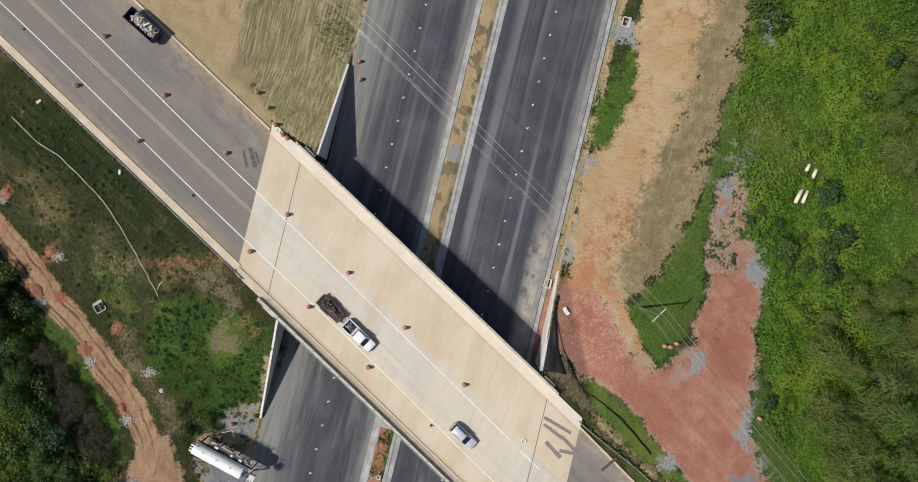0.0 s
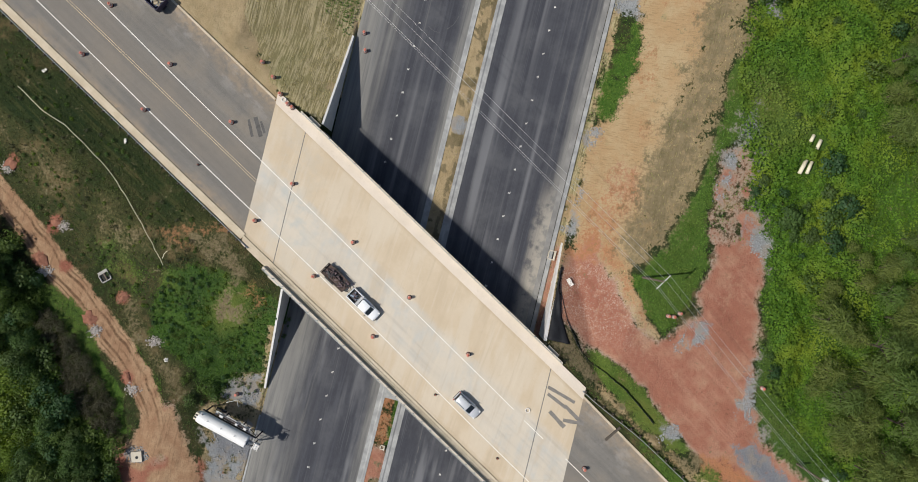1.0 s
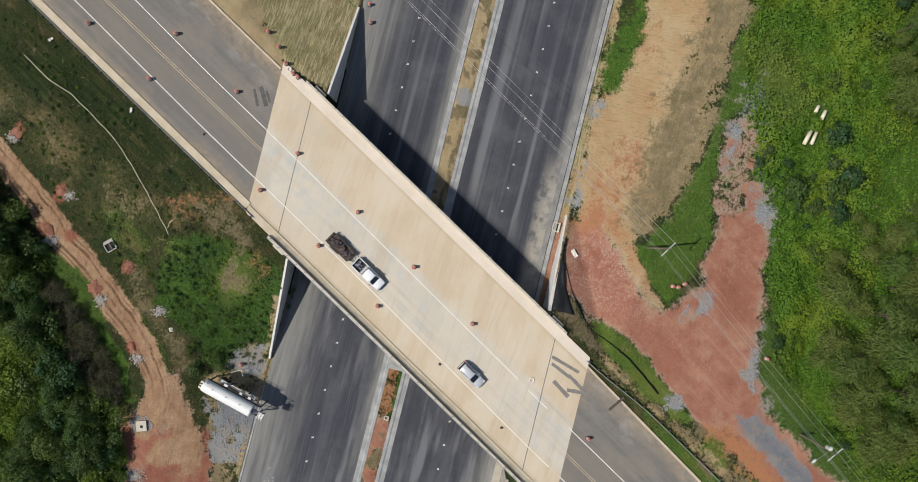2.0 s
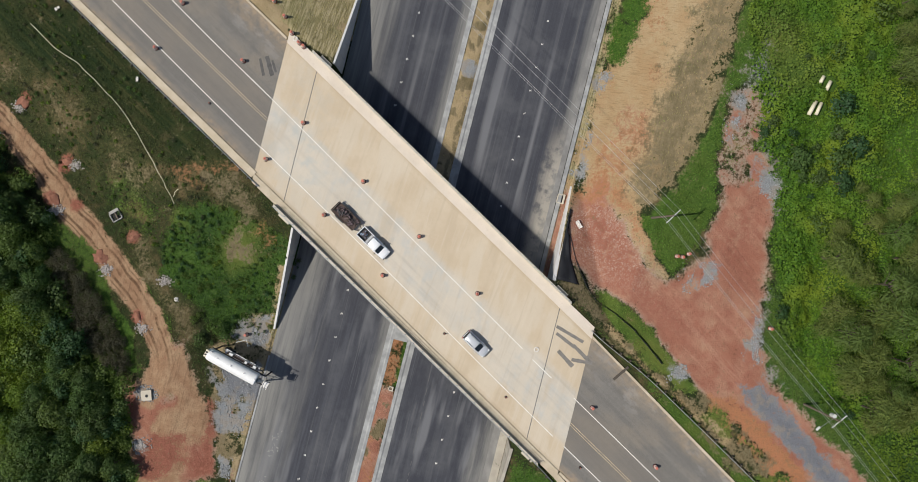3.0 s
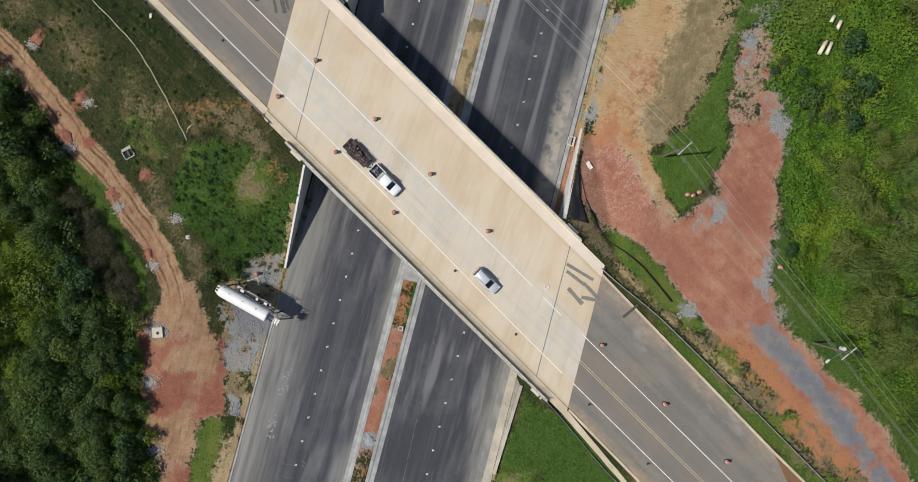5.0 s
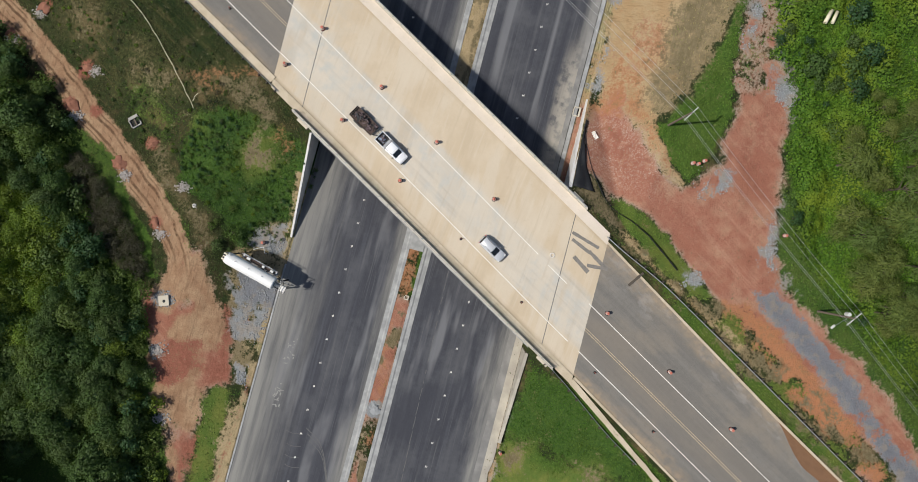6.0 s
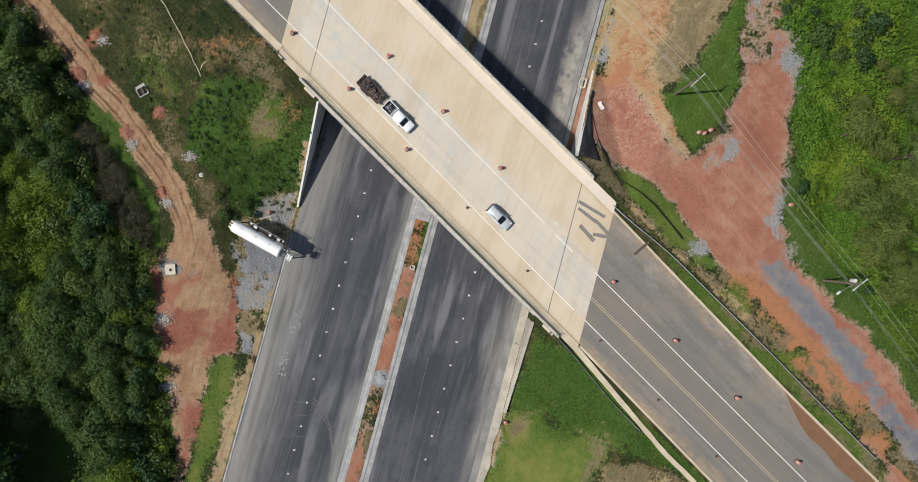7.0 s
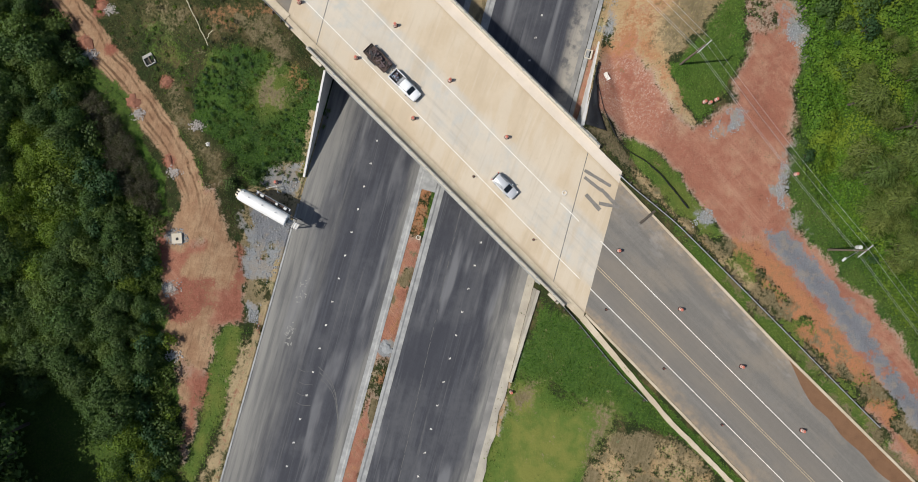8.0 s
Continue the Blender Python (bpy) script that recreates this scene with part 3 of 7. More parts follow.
def poly_mask(x, y, pts, soft=1.8, wave=1.4):
    """1 inside the outline, 0 outside, with an uneven soft edge."""
    wx, wy, fx, fy = warp(x, y)
    x, y = x + wx * 2 * wave + fx, y + wy * 2 * wave + fy
    px, py = [p[0] for p in pts], [p[1] for p in pts]
    near = (x > min(px) - soft) & (x < max(px) + soft) & (y > min(py) - soft) & (y < max(py) + soft)
    out = np.zeros(x.shape)
    x, y = x[near], y[near]
    d, inner = np.full(x.shape, 1e9), np.zeros(x.shape, bool)
    for (ax, ay), (bx, by) in zip(pts, pts[1:] + pts[:1]):
        ex, ey = bx - ax, by - ay
        f = np.clip(((x - ax) * ex + (y - ay) * ey) / (ex * ex + ey * ey + 1e-9), 0, 1)
        d = np.minimum(d, np.hypot(x - ax - f * ex, y - ay - f * ey))
        if abs(ey) > 1e-9:
            inner ^= ((ay > y) != (by > y)) & (x < ex * (y - ay) / ey + ax)
    out[near] = smooth(-soft, soft, np.where(inner, d, -d))
    return out


def line_far(x, y, pts):
    x = x + (fractal(x, y, 6.0, 41) - 0.5) * 1.4
    d = np.full(x.shape, 1e9)
    for (ax, ay), (bx, by) in zip(pts, pts[1:]):
        ex, ey = bx - ax, by - ay
        f = np.clip(((x - ax) * ex + (y - ay) * ey) / (ex * ex + ey * ey), 0, 1)
        d = np.minimum(d, np.hypot(x - ax - f * ex, y - ay - f * ey))
    return d


def line_mask(x, y, pts, half, soft=0.8):
    return 1 - smooth(half - soft, half + soft, line_far(x, y, pts))


TRACK = [(-90.17, 15.6), (-79.37, 4.3), (-74.37, -1.6), (-69.57, -7.8), (-65.37, -13.0), (-61.37, -18.5), (-57.37, -23.6), (-54.47, -28.0), (-52.47, -33.0), (-51.67, -38.4), (-51.37, -50.4)]
LOT = [(-53.55, -32.4), (-49.15, -32.5), (-48.05, -36.5), (-46.35, -40.4), (-44.85, -44.4), (-43.05, -50.4), (-44.25, -55.5), (-47.25, -56.0), (-49.45, -62.5), (-50.95, -69.6), (-53.05, -79.6), (-54.05, -69.6), (-55.05, -60.7), (-57.35, -54.7), (-58.55, -44.7), (-59.55, -39.9), (-55.15, -38.1)]
REDPATCH = [(-47.95, -49.5), (-43.75, -50.4), (-44.25, -55.6), (-48.65, -55.0)]
LOTGRASS = [(-47.35, -55.3), (-42.35, -56.4), (-44.65, -64.5), (-48.25, -74.1), (-50.75, -83.0), (-53.45, -83.0), (-50.95, -72.6), (-48.85, -62.6)]
TANSTRIP = [(-41.65, -58.9), (-43.85, -69.5), (-46.45, -79.7), (-49.85, -83.1), (-47.35, -76.3), (-45.35, -66.3), (-43.35, -60.5)]
NWBARE = [(-36.6, 23.5), (-49, 35.4), (-70, 57), (-60, 75), (-33, 75), (-35.5, 39), (-35.5, 32.6), (-34.2, 27.3), (-30, 18.7)]
NWFAN = [(-35, 60), (-36.1, 33.2), (-34.9, 27.8), (-30.5, 19.1), (-23.7, 14.5), (-17.9, 29.8), (-14, 60)]
NWGREEN = [(-24.2, 37.8), (-18.3, 38.8), (-18.7, 31.9), (-22.2, 33.9)]
ETAN = [(36, 62), (50, 62), (44.1, 40.6), (39.1, 26.8), (33.2, 11), (29.2, -0.8), (27.3, -10.7), (18.9, -8.7), (18.6, -0.8), (22.5, 15), (28.2, 27.8), (31, 40)]
EDEAD = [(49, 62), (54.5, 62), (47.8, 39.3), (43.4, 24.9), (38.9, 10.6), (34.4, -2.0), (29.0, -8.5), (26.0, -7.5), (28.5, 2), (33, 13.5), (37.8, 25.9), (42.5, 39.3)]
ESTRIP = [(26.7, 33.8), (30.5, 33.3), (29.7, 26.3), (26.7, 18.2), (25.2, 15.4), (22.7, 16.2), (24.2, 24.3)]
ISLAND = [(27.4, -11.2), (32.6, -5.5), (36.9, 2), (40.2, 10.5), (42.0, 17.1), (43.8, 25.0), (46.4, 24.0), (45.1, 13.3), (40.6, 8.6), (39.2, -0.8), (38.8, -10.2), (36.4, -14.9), (32.6, -19.7), (29.8, -16.8)]
RED = [(17.1, -9.3), (21.3, -3.5), (26, -8.3), (27.4, -11.6), (29.8, -17.3), (32.6, -20.1), (37.3, -16.8), (39.2, -8.3), (40.6, 7.7), (42.5, 11.5), (47.2, 11.5), (47.1, 1.1), (48.7, -6.5), (47.7, -17.8), (46.8, -29.1), (48.7, -38.8), (36.4, -38.8), (32.6, -34.8), (26, -26.3), (20.4, -22.5), (15.7, -17.8), (16.1, -12.1)]
REDS = [(31.05, -32.9), (40.55, -31.7), (47.0, -32.9), (48.2, -37.4), (52.2, -40.6), (56.6, -45.5), (61.0, -49.2), (64.3, -53.0), (67.1, -57.9), (69.8, -61.7), (86, -82), (79.95, -92.3), (69.25, -80.3), (60.45, -65.9), (52.55, -55.5), (42.85, -46.1), (35.95, -38.6)]
MDARK = [(-90, 38), (-75.8, 23), (-65.8, 23.3), (-53.6, 10.6), (-39.4, -3.5), (-42.2, -4.8), (-52.9, 2.5), (-62.3, 10.2), (-72.2, 12.0), (-90, 26)]
MOLIVE = [(-88, 22), (-69.9, 11.3), (-62.3, 7.2), (-56.9, 2.5), (-53.7, -3.5), (-59.5, -7.6), (-63.8, -4.9), (-70.6, 2.6), (-84, 15)]
MBROWN = [(-50.2, -2.8), (-46.2, -0.8), (-38.1, -2.1), (-35.4, -10.2), (-31.6, -15.6), (-33.3, -18.5), (-38.1, -11.5), (-43.5, -6.8), (-49.0, -7.6)]
MGREY = [(-57.9, -1.5), (-51.6, -1.5), (-51.2, -6.9), (-57.2, -7.6)]
LIME = [[(-58.9, -8.3), (-54.2, -7.6), (-54.7, -11.7), (-58.6, -12.5)], [(-50.4, -10.6), (-47.4, -10.6), (-47.6, -13.0), (-50.3, -13.0)]]
STRAWY = [(-41.4, -15.0), (-38.1, -12.2), (-35.0, -14.3), (-36.1, -18.6), (-40.4, -20.0), (-41.8, -17.8)]
SWDARK = [(-47.4, -22.8), (-41.5, -24.4), (-40.6, -32.2), (-46.8, -34.0)]
SWBRIM = [(-57.1, -13.2), (-54.3, -15.9), (-52.2, -22.2), (-47.5, -27.0), (-47.5, -32.6), (-50.2, -28.4), (-54.3, -22.8), (-57.8, -16.6)]
TRACKGRASS = [(-61.3, -15.3), (-57.8, -18.7), (-53.7, -24.2), (-50.5, -29.0), (-50.4, -32.5), (-52.9, -29.1), (-56.5, -23.6), (-60.6, -18.0)]
SCRAPES = [
    [(-59.1, -40.0), (-56.7, -38.9), (-55.9, -43.4), (-57.2, -46.3), (-58.7, -44.2)],
    [(-57.1, -51.2), (-53.1, -47.6), (-48.3, -48.3), (-48.2, -53.2), (-52.2, -56.0), (-56.7, -55.4)],
    [(-45.4, -41.9), (-43.0, -41.9), (-43.2, -48.2), (-43.4, -54.6), (-45.1, -56.0), (-48.2, -55.0), (-48.2, -51.0), (-45.3, -47.5)],
    [(-52.0, -65.8), (-48.7, -63.7), (-49.3, -67.2), (-51.2, -71.4), (-53.2, -76.8), (-53.9, -76)],
]
REDCORE = [[(17.0, -14.6), (21.2, -6.9), (27.4, -16.6), (29.7, -21.6), (36.4, -25.9), (36.0, -30.3), (29.9, -30.4), (25.4, -26.1)], [(38.9, -14.8), (44.2, -7.0), (46.0, -10.8), (46.2, -23.5), (42.4, -23.6), (39.5, -18.6)]]
GULLY = [(-40.3, -54.1), (-40.9, -57.1), (-42.7, -62.5), (-44.1, -67.8), (-45.6, -74.1), (-46.9, -81.9)]
NORTHMOT = [(39.9, 7.9), (42.6, 14.2), (48.1, 15.3), (49.7, 7.9), (50.3, -5.6), (39.4, -5.6)]
NEWEED = [[(31.1, -34.4), (36.1, -38.2), (41.7, -41.4), (43.4, -44.7), (47.3, -49.0), (48.4, -52.8), (45.1, -50.1), (39.6, -44.2), (34.0, -39.9), (30.0, -36.6)], [(42.9, -46.3), (47.3, -51.8), (52.9, -57.1), (58.4, -62.5), (64.0, -70.0), (61.8, -70.1), (56.3, -65.9), (50.7, -59.4), (45.2, -52.9), (41.8, -47.5)]]
EHAZE = [(45.3, 21.5), (49.6, 23.7), (52.9, 19.9), (55.1, 13.3), (51.3, 10.0), (48.1, 12.2), (45.6, 17.1)]
SELIME = [(2.4, -64.8), (7.1, -64.9), (10.6, -68.2), (17.6, -67.6), (20.0, -69.4), (16.1, -74.7), (14.1, -79.9), (10, -95), (-4, -95), (1.5, -71.1)]
GROAD = [(43.0, -37.2), (47.1, -37.4), (50.6, -41.2), (53.8, -45.0), (57.7, -49.3), (60.5, -52.6), (62.4, -56.9), (64.9, -60.1), (69.4, -64.4), (84.9, -84.3), (80.5, -84.3), (67.1, -68.3), (63.3, -62.9), (59.4, -58.1), (56.1, -53.8), (51.7, -48.4), (47.8, -44.0), (44.7, -40.8)]
STONEBED = [(-44.2, -33.0), (-38.0, -27.6), (-35.0, -27.2), (-36.2, -38.5), (-38.2, -46.5), (-40.6, -55.0), (-42.6, -55.5), (-43.6, -49.0), (-44.4, -42.0)]
PAD = [(-43.2, -36.4), (-40.5, -34.5), (-34.6, -38.8), (-36.0, -42.6), (-41.6, -41.6)]
GRAVEL = [
    [(-43.3, -42.1), (-39.8, -41), (-37.3, -42.4), (-37.4, -46), (-39.6, -49.1), (-42.7, -48.1), (-44.1, -45.1)],
    [(-42.3, -36), (-38.4, -37.9), (-35.3, -39.4), (-36.3, -41.4), (-41.3, -41), (-42.9, -38.5)],
    [(-37.7, -28.3), (-35.2, -27.7), (-34.6, -29.7), (-35.6, -33.3), (-37.6, -32.3)],
    [(-42.6, -52.7), (-40.9, -53.1), (-41, -55.6), (-42.5, -56.2)],
    [(33.6, -22.5), (36.9, -17.8), (39.7, -17.8), (38.8, -21.5), (35.9, -23)],
    [(40.6, 3), (41.6, 9.6), (43.9, 10.5), (43.5, 6.7), (42.1, 2)],
    [(46.2, -3.6), (48.6, -2.7), (50.5, -6.4), (48.6, -8.3), (46.2, -6.4)],
    [(48.6, 36.9), (50.9, 37.6), (51.4, 35.9), (49.5, 33.1), (50.9, 31.7), (48.4, 31.7)],
    [(16.6, -2.9), (18.6, -0.9), (19.6, 4.2), (20.9, 6), (20.5, 1.2), (18.6, -4.4)],
    [(-56.8, -40.6), (-55.3, -39.4), (-53.0, -39.9), (-52.7, -41.6), (-54.5, -42.6), (-56.6, -42.2)],
    [(-57.2, -49.4), (-55.8, -48.7), (-54.4, -50.8), (-55.0, -51.8), (-56.8, -51.2)],
    [(44.2, -30.8), (46.4, -30.7), (46.5, -34.1), (44.5, -33.0)],
    [(45.7, -26.2), (47.1, -26.2), (47.1, -31.8), (45.2, -30.9)],
    [(31.6, -35.3), (34.9, -34.3), (34.9, -36.7), (32.1, -37.2)],
    [(26.3, 38.5), (30.4, 38), (30.4, 33.9), (27.8, 33.9), (25.8, 35.5)],
    [(21.7, 14.7), (23.7, 15), (22.7, 11.7), (20.9, 11.2)],
]
SEGREEN = [(7.45, -50.1), (15.05, -55.8), (24.15, -66.0), (33.25, -72.2), (25.25, -70.4), (15.35, -67.7), (8.35, -63.9), (3.35, -63.0)]
SEFIELD = [(3.35, -63.0), (8.35, -63.9), (13.95, -67.7), (11.95, -74.3), (9.95, -90.3), (-6.05, -90.3), (0.95, -72.3)]
SEBROWN = [(19.5, -71.4), (23.9, -71.6), (27.9, -72.0), (32.0, -73.9), (47, -90.3), (14.1, -90.3), (15.1, -79.8), (16.1, -76.2)]
SEGRAY = [[(3.0, -65.8), (5.5, -64.0), (8.1, -65.4), (7.6, -68.5), (3.6, -70.8), (2.0, -69.5)], [(16.1, -67.7), (18.5, -67.0), (20.0, -68.4), (19.0, -71.4), (16.1, -75.7), (14.2, -76.8), (15.1, -71.8)]]
NEGREEN = [(20.9, -22.6), (23.9, -24.4), (28.7, -28.8), (33.0, -34.2), (36.0, -39.5), (33.0, -38.6), (28.4, -34.0), (23.9, -29.2), (21.6, -26.0)]
RUST = [(38.0, -38.5), (44.0, -40.4), (48.0, -45.2), (52.0, -50.0), (56.5, -55.0), (60.0, -59.4), (64.0, -64.5), (72, -74), (68, -74), (60.5, -65.4), (52.4, -57.0), (44.0, -48.3), (37.0, -41.8)]
NESTRIP = [(22, -30), (33, -40), (42, -47), (53, -59), (61, -67.5), (72, -80), (68, -80), (55, -66), (41.2, -51), (32.3, -42.2), (20, -30)]
SWLUSH = [(-52, -16), (-48, -10), (-40, -9.5), (-32, -14), (-29, -16), (-31, -24), (-35, -31), (-42, -33), (-48, -25), (-52, -20)]
NEDIRT = [(13.5, -21), (17.5, -19.5), (20.5, -24), (24, -28.5), (20, -28)]
WLIGHT = [(-64, -4), (-55, -3), (-51, -11), (-57, -17), (-62, -12)]
WEDGE = [(-66.5, -16), (-63.5, -19.5), (-60, -26), (-57.5, -30), (-56.3, -37), (-58, -37.5), (-59.5, -31), (-63, -23)]
WOLIVE = [(-86, 24), (-72, 12), (-60, 3), (-52, -5), (-55, -8), (-62, -3), (-72, 5), (-86, 14)]
FRINGE = [(41.5, 10), (44, 16), (47.5, 19), (49.5, 12), (49.5, 0), (50.5, -6), (48.8, -16), (48.2, -30), (51, -38), (47, -38), (46, -28), (47, -16), (47.6, -6), (46.4, 2), (46.5, 11)]
REDFADE = [(17, -9), (26, -9), (29.5, 0), (32, 8), (27, 10), (20, 1)]
GOLD = [(28.2, -1.5), (30.5, 5.0), (33.4, 12.0), (36.4, 20.0), (39.6, 28.5), (44.5, 42.0)]
ORANGE = [(17, -6), (21.5, -1), (26.5, -7), (28.5, -13), (31, -20), (28, -17), (24, -10), (18.5, -8)]
PEACH = [(24, -4), (27.5, -9), (29.8, -16.5), (32.6, -20), (31.5, -21.3), (28, -18.5), (25, -13), (22, -7)]
RUBBLE = [(17, -9), (22, -8), (27, -15), (28, -22), (22, -21), (17, -16)]
WFLOOR = [(-64, -16), (-60, -30), (-59, -44), (-55, -62), (-53.5, -82), (-55, -130), (-140, -130), (-140, 0), (-84, 2), (-75, -8)]
EGRASS = [(47.2, -20), (49.6, -24), (51, -31), (56.5, -39), (64, -48.5), (71, -58), (82, -72), (77, -72), (68.5, -62), (60, -52.5), (52, -43), (47.2, -35)]
EWOOD = [(60, -6), (56, -16), (54.5, -30), (59, -38), (66, -48), (76, -62), (90, -80), (104, -80), (104, 58), (76, 58), (70, 34), (67, 20), (65, 5)]
EFIELD = [(44.5, 14), (44, 22), (46.6, 34), (52.5, 60), (140, 70), (140, -110), (86, -86), (68, -55), (56, -42), (49, -34), (48, -10)]


def masks(x, y):
    """Shares of each ground cover at places of the plan."""
    h, q = to_hw(x, y)
    s, o = to_ov(x, y)
    med = smooth(2.6, 3.1, q) * (1 - smooth(5.7, 6.1, q))
    n1, n2, n3 = fractal(x, y, 4.0, 101), fractal(x, y, 3.2, 111), fractal(x, y, 2.6, 121)
    south = smooth(-24, -34, h)
    mh = 0.55 * fractal(h, 0 * h, 6.0, 161) + 0.45 * fractal(h * 0.45, q * 1.3, 1.2, 163)
    near_bridge = smooth(-44, -41, h) * south
    m1, m2 = fractal(x, y, 1.7, 141), fractal(x, y, 1.3, 151)
    fringe = poly_mask(x, y, FRINGE, 2.2, 1.6)
    clay = np.maximum.reduce([line_mask(x, y, TRACK[:9], 1.95), poly_mask(x, y, LOT), poly_mask(x, y, RED), poly_mask(x, y, REDS), 0.85 * smooth(-18.2, -17.6, q) * (1 - smooth(-17.0, -16.7, q)) * smooth(-22, -16, h) * (1 - smooth(-3, 1, h)), 0.5 * poly_mask(x, y, REDFADE, 5.0, 2.0) * smooth(0.36, 0.52, n1), 0.95 * med * south * (1 - 0.8 * near_bridge) * (1 - 0.8 * np.exp(-((h + 67.5) / 4.0) ** 2)) * smooth(0.28, 0.4, mh)])
    mot = poly_mask(x, y, NORTHMOT, 2.5)
    estrip = poly_mask(x, y, ESTRIP, 1.6, 1.0) * (0.35 + 0.65 * smooth(0.34, 0.5, n3))
    green = poly_mask(x, y, NEGREEN, 1.0, 0.6)
    clay = clay * (1 - 0.5 * mot * smooth(0.4, 0.54, n1))
    lot = np.maximum(poly_mask(x, y, LOT, 2.0), line_mask(x, y, TRACK, 1.3))
    sand = np.maximum.reduce([poly_mask(x, y, NWBARE, 0.8, 0.5), poly_mask(x, y, ETAN), poly_mask(x, y, EDEAD, 4.0), poly_mask(x, y, TANSTRIP), 0.55 * poly_mask(x, y, SEBROWN, 2.0), med * (0.95 - 0.65 * south), 0.75 * lot * (1 - poly_mask(x, y, REDPATCH)) * smooth(0.35, 0.6, fractal(x, y, 7.0, 61))])
    clay = clay * (1 - 0.5 * smooth(0.2, 0.9, sand) * poly_mask(x, y, LOT, 4.0))
    edge_e = smooth(-18.8, -18.0, q) * (1 - smooth(-16.3, -16.1, q))
    edge_w = smooth(24.8, 25.2, q) * (1 - smooth(26.6, 27.6, q)) * (np.abs(h + 6) > 20)
    kerb_n = smooth(-9.4, -8.8, o) * (1 - smooth(-7.4, -6.6, o)) * (q > 30)
    sand = np.maximum.reduce([sand, edge_e * 0.7 * smooth(0.42, 0.55, n2), edge_w * 0.8 * smooth(0.38, 0.5, n2), kerb_n])
    newe = np.maximum.reduce([poly_mask(x, y, p, 1.5, 1.0) for p in NEWEED])
    vw = smooth(-5.9, -5.3, o) * (1 - smooth(-2.6, -0.9, o + 1.6 * (n1 - 0.5))) * smooth(33, 42, s)
    newe = np.maximum(newe, vw)
    clay = clay * (1 - 0.85 * newe * smooth(0.3, 0.46, n1))
    dust = smooth(-19.5, -18.6, q) * (1 - smooth(-16.3, -16.1, q)) * smooth(-44, -48, h) * smooth(0.4, 0.52, n2)
    dead = poly_mask(x, y, EDEAD, 6.0, 1.6) * (0.9 + 0.1 * smooth(0.3, 0.55, n1))
    gold = line_mask(x, y, GOLD, 1.6, 1.8) * smooth(0.36, 0.6, n3)
    straw = np.maximum.reduce([poly_mask(x, y, NWFAN, 0.7, 0.4), dead, 0.6 * poly_mask(x, y, STRAWY, 2.2) * smooth(0.3, 0.5, n3), 0.7 * med * (1 - south) * smooth(0.48, 0.6, m2), 0.7 * edge_e * (h > -20), 0.6 * edge_w * smooth(0.35, 0.5, n1)])
    verge = smooth(-6.4, -6.0, o) * (1 - smooth(-4.6, -3.6, o)) * smooth(31, 36, s) * (1 - smooth(62, 75, s))
    sand = np.maximum(sand, 0.5 * verge)
    peach = poly_mask(x, y, PEACH, 0.9, 0.6)
    sand, clay = np.maximum(sand, 0.85 * peach), clay * (1 - 0.6 * peach)
    curb_grass = smooth(-9.2, -8.8, o) * (1 - smooth(-7.0, -6.5, o)) * smooth(44, 54, s) * smooth(0.3, 0.46, n2)
    sand = sand * (1 - curb_grass)
    lush = np.maximum.reduce([0.9 * curb_grass, 0.34 * gold, 0.4 * poly_mask(x, y, WLIGHT, 2.5, 2.0), poly_mask(x, y, WEDGE, 0.8, 0.5), 0.8 * med * (1 - 0.8 * south) * smooth(0.6, 0.7, fractal(x, y, 2.4, 145)), 0.8 * near_bridge * smooth(3.9, 3.5, q) * smooth(2.4, 2.9, q), 0.5 * poly_mask(x, y, TRACKGRASS, 0.8, 0.5), 0.6 * mot * smooth(0.47, 0.57, n2), poly_mask(x, y, SELIME, 2.5), 0.75 * newe * smooth(0.42, 0.56, n2), 0.9 * poly_mask(x, y, EGRASS, 1.6, 1.0), 0.9 * smooth(-31.3, -30.9, o) * (1 - smooth(-29.2, -28.8, o)) * smooth(44, 50, s), 0.5 * poly_mask(x, y, SEBROWN, 3.0) * smooth(0.5, 0.62, n1), poly_mask(x, y, SWLUSH), estrip, poly_mask(x, y, ISLAND, 0.8, 0.5), poly_mask(x, y, SEGREEN), poly_mask(x, y, SEFIELD), 1.1 * green, (1 - verge) * 0.75 * poly_mask(x, y, NESTRIP) * smooth(0.4, 0.52, n1), poly_mask(x, y, LOTGRASS), poly_mask(x, y, EFIELD, 1.5, 1.5), 0.8 * poly_mask(x, y, NWGREEN, 2.0)])
    cut = np.maximum.reduce([poly_mask(x, y, ISLAND, 0.8, 0.5), 0.8 * estrip, 0.9 * green])
    clay, sand, straw = clay * (1 - cut), sand * (1 - cut), straw * (1 - cut)
    bed = poly_mask(x, y, STONEBED, 1.2, 1.2)
    sand = np.maximum(sand, 0.6 * bed)
    lush = lush * (1 - 0.85 * bed)
    gravel = np.maximum.reduce([0.95 * poly_mask(x, y, PAD, 1.0, 0.5), 0.8 * bed * smooth(0.46, 0.6, n2), 0.3 * dust, 0.5 * fringe * smooth(0.54, 0.46, n3), 0.45 * mot * smooth(0.5, 0.6, n3)] + [(0.3 + 0.7 * smooth(0.36, 0.56, n3)) * 0.9 * poly_mask(x, y, p, 1.3, 1.3) for p in GRAVEL] + [(0.88 - 0.4 * smooth(0.55, 0.66, n2) * smooth(-50, -60, y)) * poly_mask(x, y, GROAD, 1.2, 0.35)])
